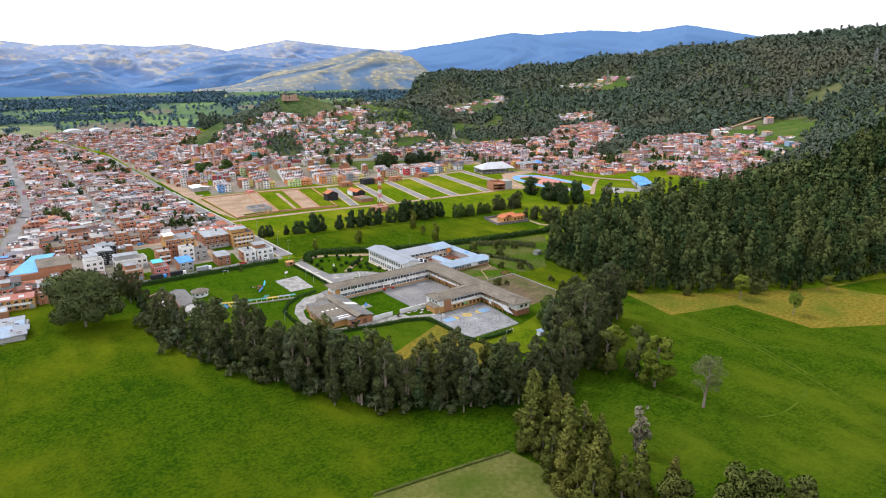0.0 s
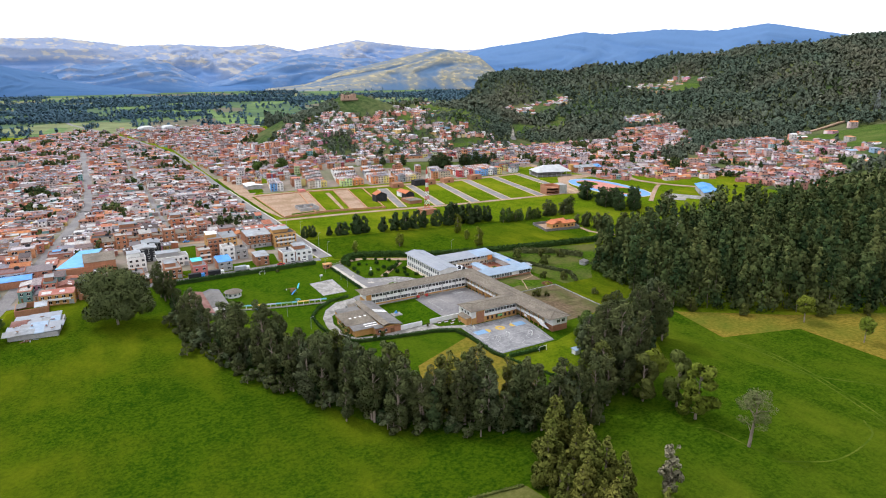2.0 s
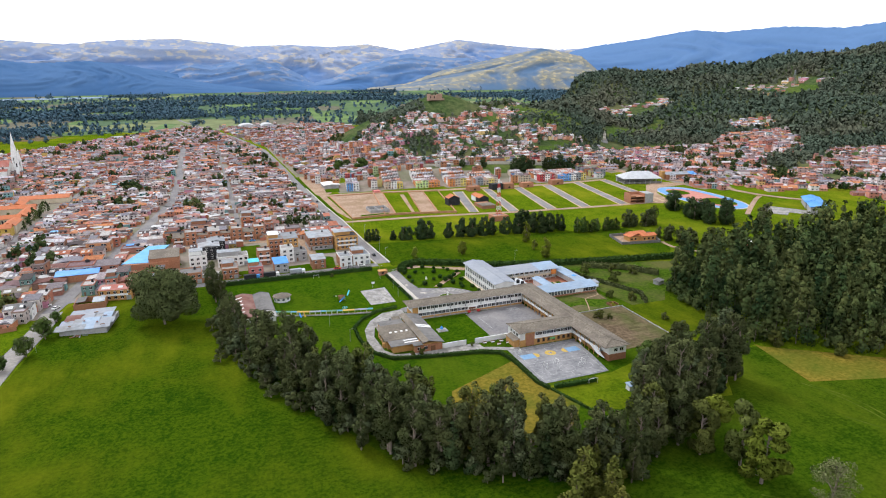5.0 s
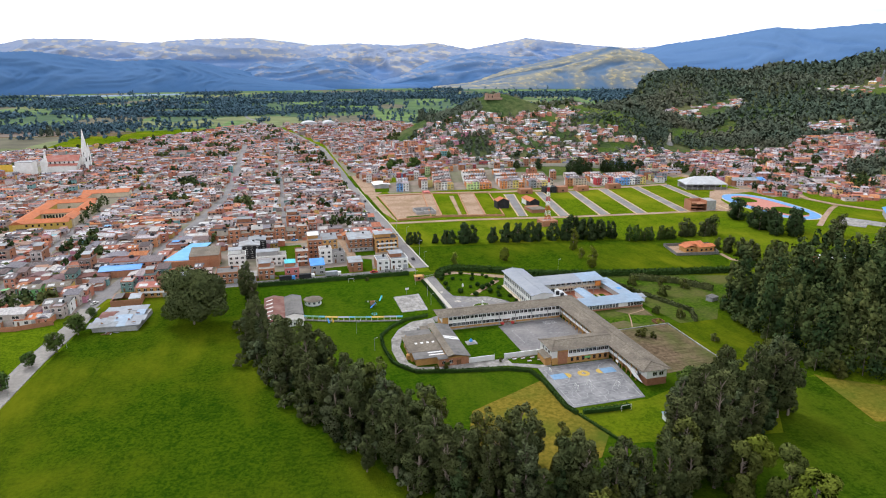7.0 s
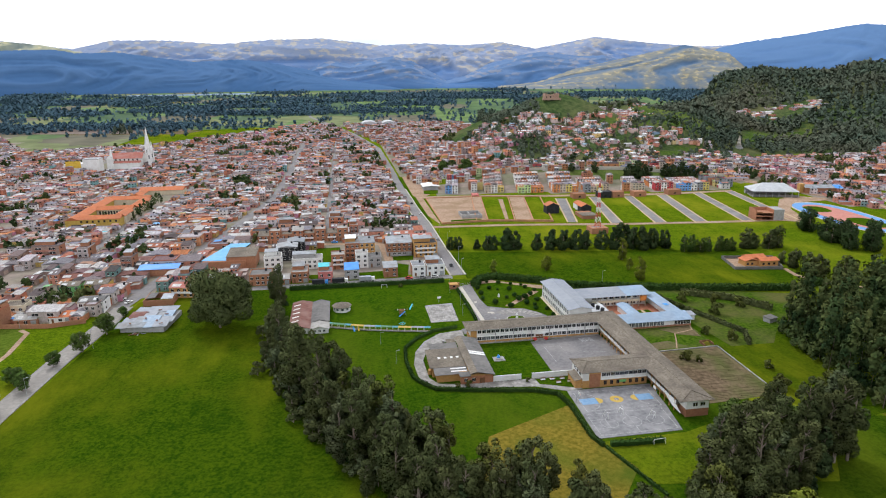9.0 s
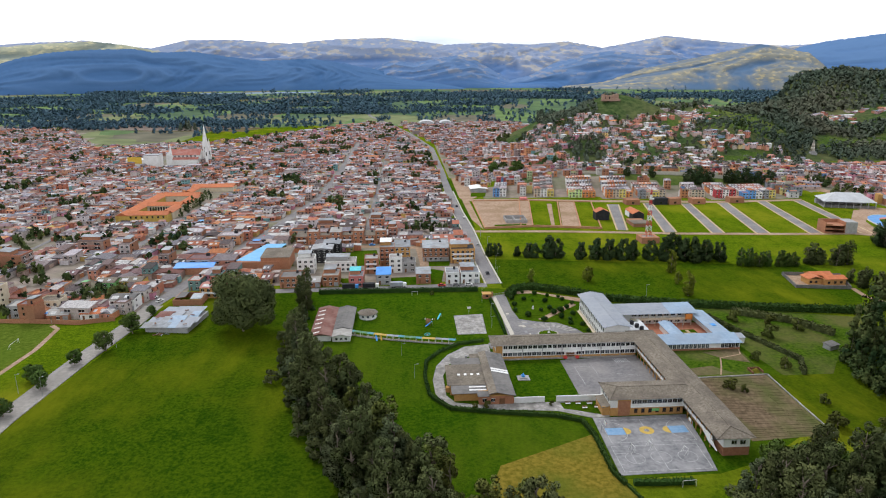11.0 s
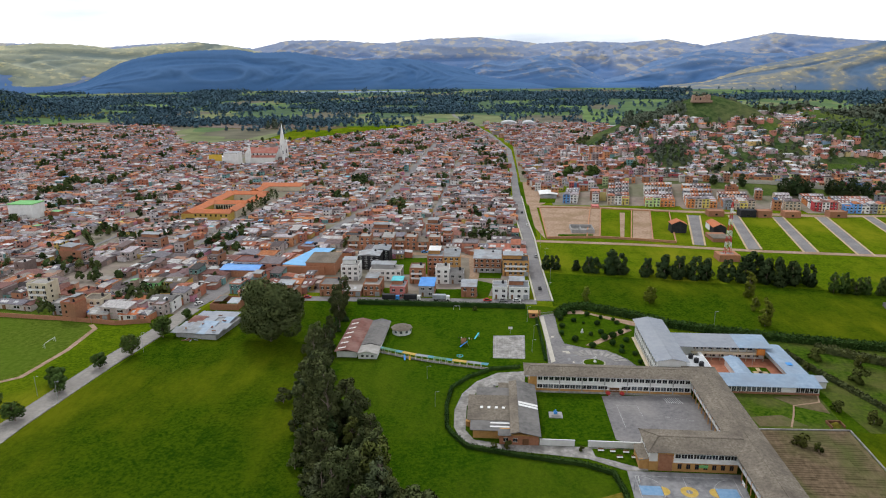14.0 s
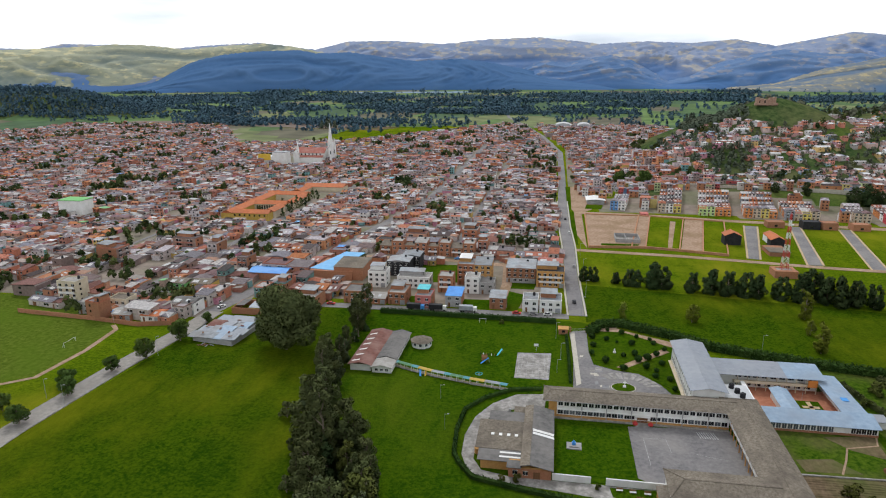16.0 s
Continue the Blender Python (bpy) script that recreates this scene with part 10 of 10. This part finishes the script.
hedge([(15.5, 112), (21, 121), (30, 124), (52, 112.5), (66, 102.5), (88, 95), (110, 89.5), (146, 82), (184, 75.5), (204, 82)], 3.0, 4.0, "overgrown dark hedge along a pasture", 203, M_HEDGE, 8, .5)
hedge([(-27.6, 3.6), (-22.6, -3.2), (-6, -7.2), (12.6, -10.4), (21, -14.4), (22.6, -24), (22.4, -44), (24.2, -49.6)], 1.5, 1.4, "clipped hedge round the school path", 204)
hedge([(-30, 36), (-31, 22), (-29.8, 8), (-27.6, 3.6)], 1.4, 1.2, "low clipped hedge beside the path", 205)
hedge([(-30, 36), (-24, 45), (-15, 52.6), (-4, 55)], 1.3, 1.2, "low clipped hedge beside the path", 206)
hedge([(26.5, -49.4), (34, -50), (44, -50)], 1.7, 1.8, "dense clipped hedge before the court", 207)
hedge([(106, 76), (110, 60), (116, 44), (122, 26), (116, 14)], 1.8, 1.6, "overgrown hedge beside the gardens", 208, M_LEAF_EUC, 6, .6)
hedge([(120, 80), (142, 66), (152, 50)], 3.0, 2.6, "overgrown thicket by the wood", 209, M_LEAF_EUC, 6, .6)
hedge([(24.6, -50), (28, -62), (32, -76)], 1.0, .8, "thin hedge along a paddock", 210)
hedge([(-65, -116.5), (-45, -119), (-20, -122.6)], .6, .9, "scrubby ditch edge between fields", 211, M_LEAF_OLIVE)
BUSH = make_tree("garden_bush", 2.4, 1.35, "round clipped bush in the school garden", M_HEDGE, 215, 1400, .19, "ball", .02, "garden bushes", "bush")
bush_spots = [(16.7, 107.1, 1.0), (22.9, 105.8, .9), (27.1, 103.6, .7), (33.2, 102.4, 1.0), (42.4, 104.2, 1.0), (16.7, 98.3, 1.1), (15.8, 90, 1.1), (20.9, 82.7, 1.2), (28.6, 89.6, 1.0), (33.9, 85.4, 1.2), (27.5, 76.7, 1.2), (42, 92.4, 1.0),
              (33.3, 92.1, 1.0), (19, 114, 1.0), (24, 116.5, .9), (30, 114, .9), (36, 110.5, .9), (41.5, 108.5, .8), (46, 98, .9), (38, 88, 1.2), (36.5, 80, 1.1), (40, 77, 1.0), (43, 84, .9), (44, 70, 1.1), (39, 72, .9), (44.5, 62, .9)]
plant([BUSH], bush_spots, 216)
SHRUB = [make_tree("garden_shrub", 5, 2.6, "loose green shrub in the kitchen garden", M_LEAF_OLIVE, 218, 1100, .34, "bush", .02, "garden shrubs", "shrub")]
plant(SHRUB, [(82, 5, .8), (86, 2, .7), (104, 28, .8), (112, 20, 1.0), (108, 60, .9), (116, 70, 1.0), (122, 50, 1.1), (130, 64, 1.2), (104, -24, 1.0), (96, -30, 1.0), (110, -8, .8), (140, 58, 1.2), (-24, 118, .4), (13, -2.5, .4), (-14, -3.2, .5), (-10, -2.6, .5)], 219)
for line in ([(102, 15), (101, -10), (100.6, -28.5)], [(70, 13.8), (102, 15)]):
    road_mesh("kerb", line, .5, M_CONC, .5, "low pale edging of a vegetable plot")
road_mesh("path", [(84, 16), (88, 24), (91, 31), (101, 34), (103, 40)], .6, M_DIRT, .16, "narrow beaten garden path")
t = thing("compost_heap", "heap of boards and straw by the garden", "heap", "", (99, 17.5, .1))
part("board", Solid().box(-2.5, -2.2, -2, 2.5, 0, 1), M_WOOD, t)
part("board", Solid().box(-2.2, 2, 2.2, 2.5, 0, 1), M_WOOD, t)
part("board", Solid().box(2, 2.3, -1, 2.5, 0, .9), M_WOOD, t)
part("straw", Solid().cone(0, .6, 0, 1.1, 1.7, .5, 8), M_HAY, t)
t = thing("tarpaulin", "green tarpaulin bundle by the hedge", "tarpaulin", "", (110, 52, .1))
part("sheet", Solid().cone(0, 0, 0, 1.2, 1.4, .5, 7), M_TURQ, t)
t = thing("garden_shack", "pale sheet-roofed shack by the wood", "shack", "", (142, 37, 0), 20)
part("wall", Solid().box(-2.6, 2.6, -1.8, 1.8, 0, 2.0), M_GREYW, t)
part("roof", Solid().shed(-2.9, 2.9, -2.1, 2.1, 2.0, 2.4), M_FIBRE2, t)
t = thing("garden_shack", "tiny sheet-roofed hut among trees", "shack", "", (52.2, -60.8, 0))
part("wall", Solid().box(-1.4, 1.4, -1.2, 1.2, 0, 2), M_WHITE, t)
part("roof", Solid().shed(-1.7, 1.7, -1.5, 1.5, 2, 2.4), M_METALB, t)


# ---------------------------------------------------------------- vehicles
def car(x, y, turn, paint, label):
    t = thing("car", label, "car", "parked cars", (x, y, .18), turn)
    part("body", Solid().add([(-2.1, -.85, .3), (2.1, -.85, .3), (2.1, .85, .3), (-2.1, .85, .3), (-2.1, -.85, .85), (2.15, -.85, .8), (2.15, .85, .8), (-2.1, .85, .85)],
                             [(3, 2, 1, 0), (4, 5, 6, 7), (0, 1, 5, 4), (1, 2, 6, 5), (2, 3, 7, 6), (3, 0, 4, 7)]), paint, t)
    part("window", Solid().add([(-1.5, -.78, .85), (1.1, -.78, .83), (1.1, .78, .83), (-1.5, .78, .85), (-1.0, -.66, 1.38), (.4, -.66, 1.38), (.4, .66, 1.38), (-1.0, .66, 1.38)],
                               [(0, 1, 5, 4), (1, 2, 6, 5), (2, 3, 7, 6), (3, 0, 4, 7)]), M_GLASS, t)
    part("roof", Solid().box(-1.02, .42, -.67, .67, 1.37, 1.45), paint, t)
    for i in (-1.3, 1.3):
        for j in (-.84, .84):
            part("wheel", Solid().tube((i, j - .1, .3), (i, j + .1, .3), .31, .31, 10), M_TYRE, t)


def truck(x, y, turn, paint, box_mat, label):
    t = thing("truck", label, "truck", "parked trucks", (x, y, .18), turn)
    part("cab", Solid().box(2.8, 4.6, -1.1, 1.1, .6, 2.6), paint, t)
    part("windscreen", Solid().box(4.58, 4.64, -.95, .95, 1.5, 2.4), M_GLASS, t)
    part("cargo_box", Solid().box(-4.2, 2.6, -1.2, 1.2, 1.0, 3.2), box_mat, t)
    part("chassis", Solid().box(-4.1, 4.4, -.5, .5, .55, 1.0), M_BLACK, t)
    for i in (-3, -1.9, 3.6):
        for j in (-1.0, 1.0):
            part("wheel", Solid().tube((i, j - .16, .5), (i, j + .16, .5), .5, .5, 10), M_TYRE, t)


truck(-68, 130.2, 2, M_BLUEP, M_BLACK, "truck with a dark covered load bed")
truck(-57, 130.6, 2, M_WHITE, M_BLACK, "truck with a black canvas cover")
truck(-42, 131.2, 2, M_WHITE, M_ZINC, "white truck with a pale load box")
CARS = [(-112, 131, 2, M_REDP, "small red parked car"), (-18, 131.8, 2, M_REDP, "red parked car beside the houses"), (-10, 132, 2, M_GREYW, "grey parked car beside the houses"), (-3, 132.2, 2, M_WHITE, "white parked car beside the houses"), (10, 152, 92, M_BLACK, "dark car on the main road"),
        (11.5, 215, 92, M_GREYW, "grey car on the main road"), (10, 300, 92, M_WHITE, "white car on the main road"), (7.6, 345, 92, M_BLACK, "dark car on the main road"), (-151, 170, 75, M_WHITE, "white car in a street beside the houses"), (-143, 226, 75, M_BLACK, "dark car in a street beside the houses"),
        (-165, 118, 60, M_WHITE, "white pickup at a junction"), (-170, 124, 10, M_WHITE, "white car at a junction"), (-112, 146, 80, M_BLACK, "dark car beside a brick house"), (-99, 152, 10, M_GREYW, "grey car in a yard"), (-218, 170, 90, M_WHITE, "white car in a street beside the houses"),
        (-84, 222, 5, M_BLUEP, "blue car in a dusty lane"), (122, 290, 76, M_GREYW, "grey car in a new street"), (-138, 250, 78, M_REDP, "red car in a street beside the houses"), (-60, 221, 0, M_BLUEP, "blue car in a dusty lane")]
for c in CARS:
    car(*c)
BIKE = thing("motorcycle", "dark parked motorcycle on the west road", "motorcycle", "", (-172, 47, .18), 80)
part("frame", Solid().tube((-.5, 0, .35), (.5, 0, .75), .1, .1, 6).tube((-.5, 0, .7), (.2, 0, .8), .14, .12, 6), M_BLACK, BIKE)
part("wheel", Solid().tube((-.65, -.05, .3), (-.65, .05, .3), .3, .3, 10), M_TYRE, BIKE)
part("wheel", Solid().tube((.65, -.05, .3), (.65, .05, .3), .3, .3, 10), M_TYRE, BIKE)

# cattle tracks worn into the pasture
M_TRACKGRASS = surf("worn_grass", (0.060, 0.094, 0.008), (0.110, 0.134, 0.016), 0.9, 0.95, (0.036, 0.072, 0.004), 0.12, 1.0, spec=0.0)


def curved(line, n=7):
    """A line through the given points with rounded bends."""
    p = [np.array(q, float) for q in line]
    p = [2 * p[0] - p[1]] + p + [2 * p[-1] - p[-2]]
    out = []
    for a, b, c, d in zip(p[:-3], p[1:-2], p[2:-1], p[3:]):
        for u in np.arange(n) / n:
            out.append(tuple(.5 * (2 * b + (c - a) * u + (2 * a - 5 * b + 4 * c - d) * u * u + (3 * b - a - 3 * c + d) * u ** 3)))
    return out + [tuple(p[-2])]


TRACKS = ([(115, -80), (119, -96), (117, -120), (108, -146), (104, -156), (90, -190)], [(117, -82), (122, -98), (119, -121), (111, -145), (105, -158)], [(108, -104), (112, -112), (120, -127), (132, -141)], [(48, -126), (52, -131), (54, -148), (58, -158)],
          [(100, -151), (92, -158), (70, -160), (54, -152)])
for k, line in enumerate(TRACKS):
    road_mesh("path", curved(line), .55, M_TRACKGRASS, .1 + .004 * k, "faint cattle track in the grass")
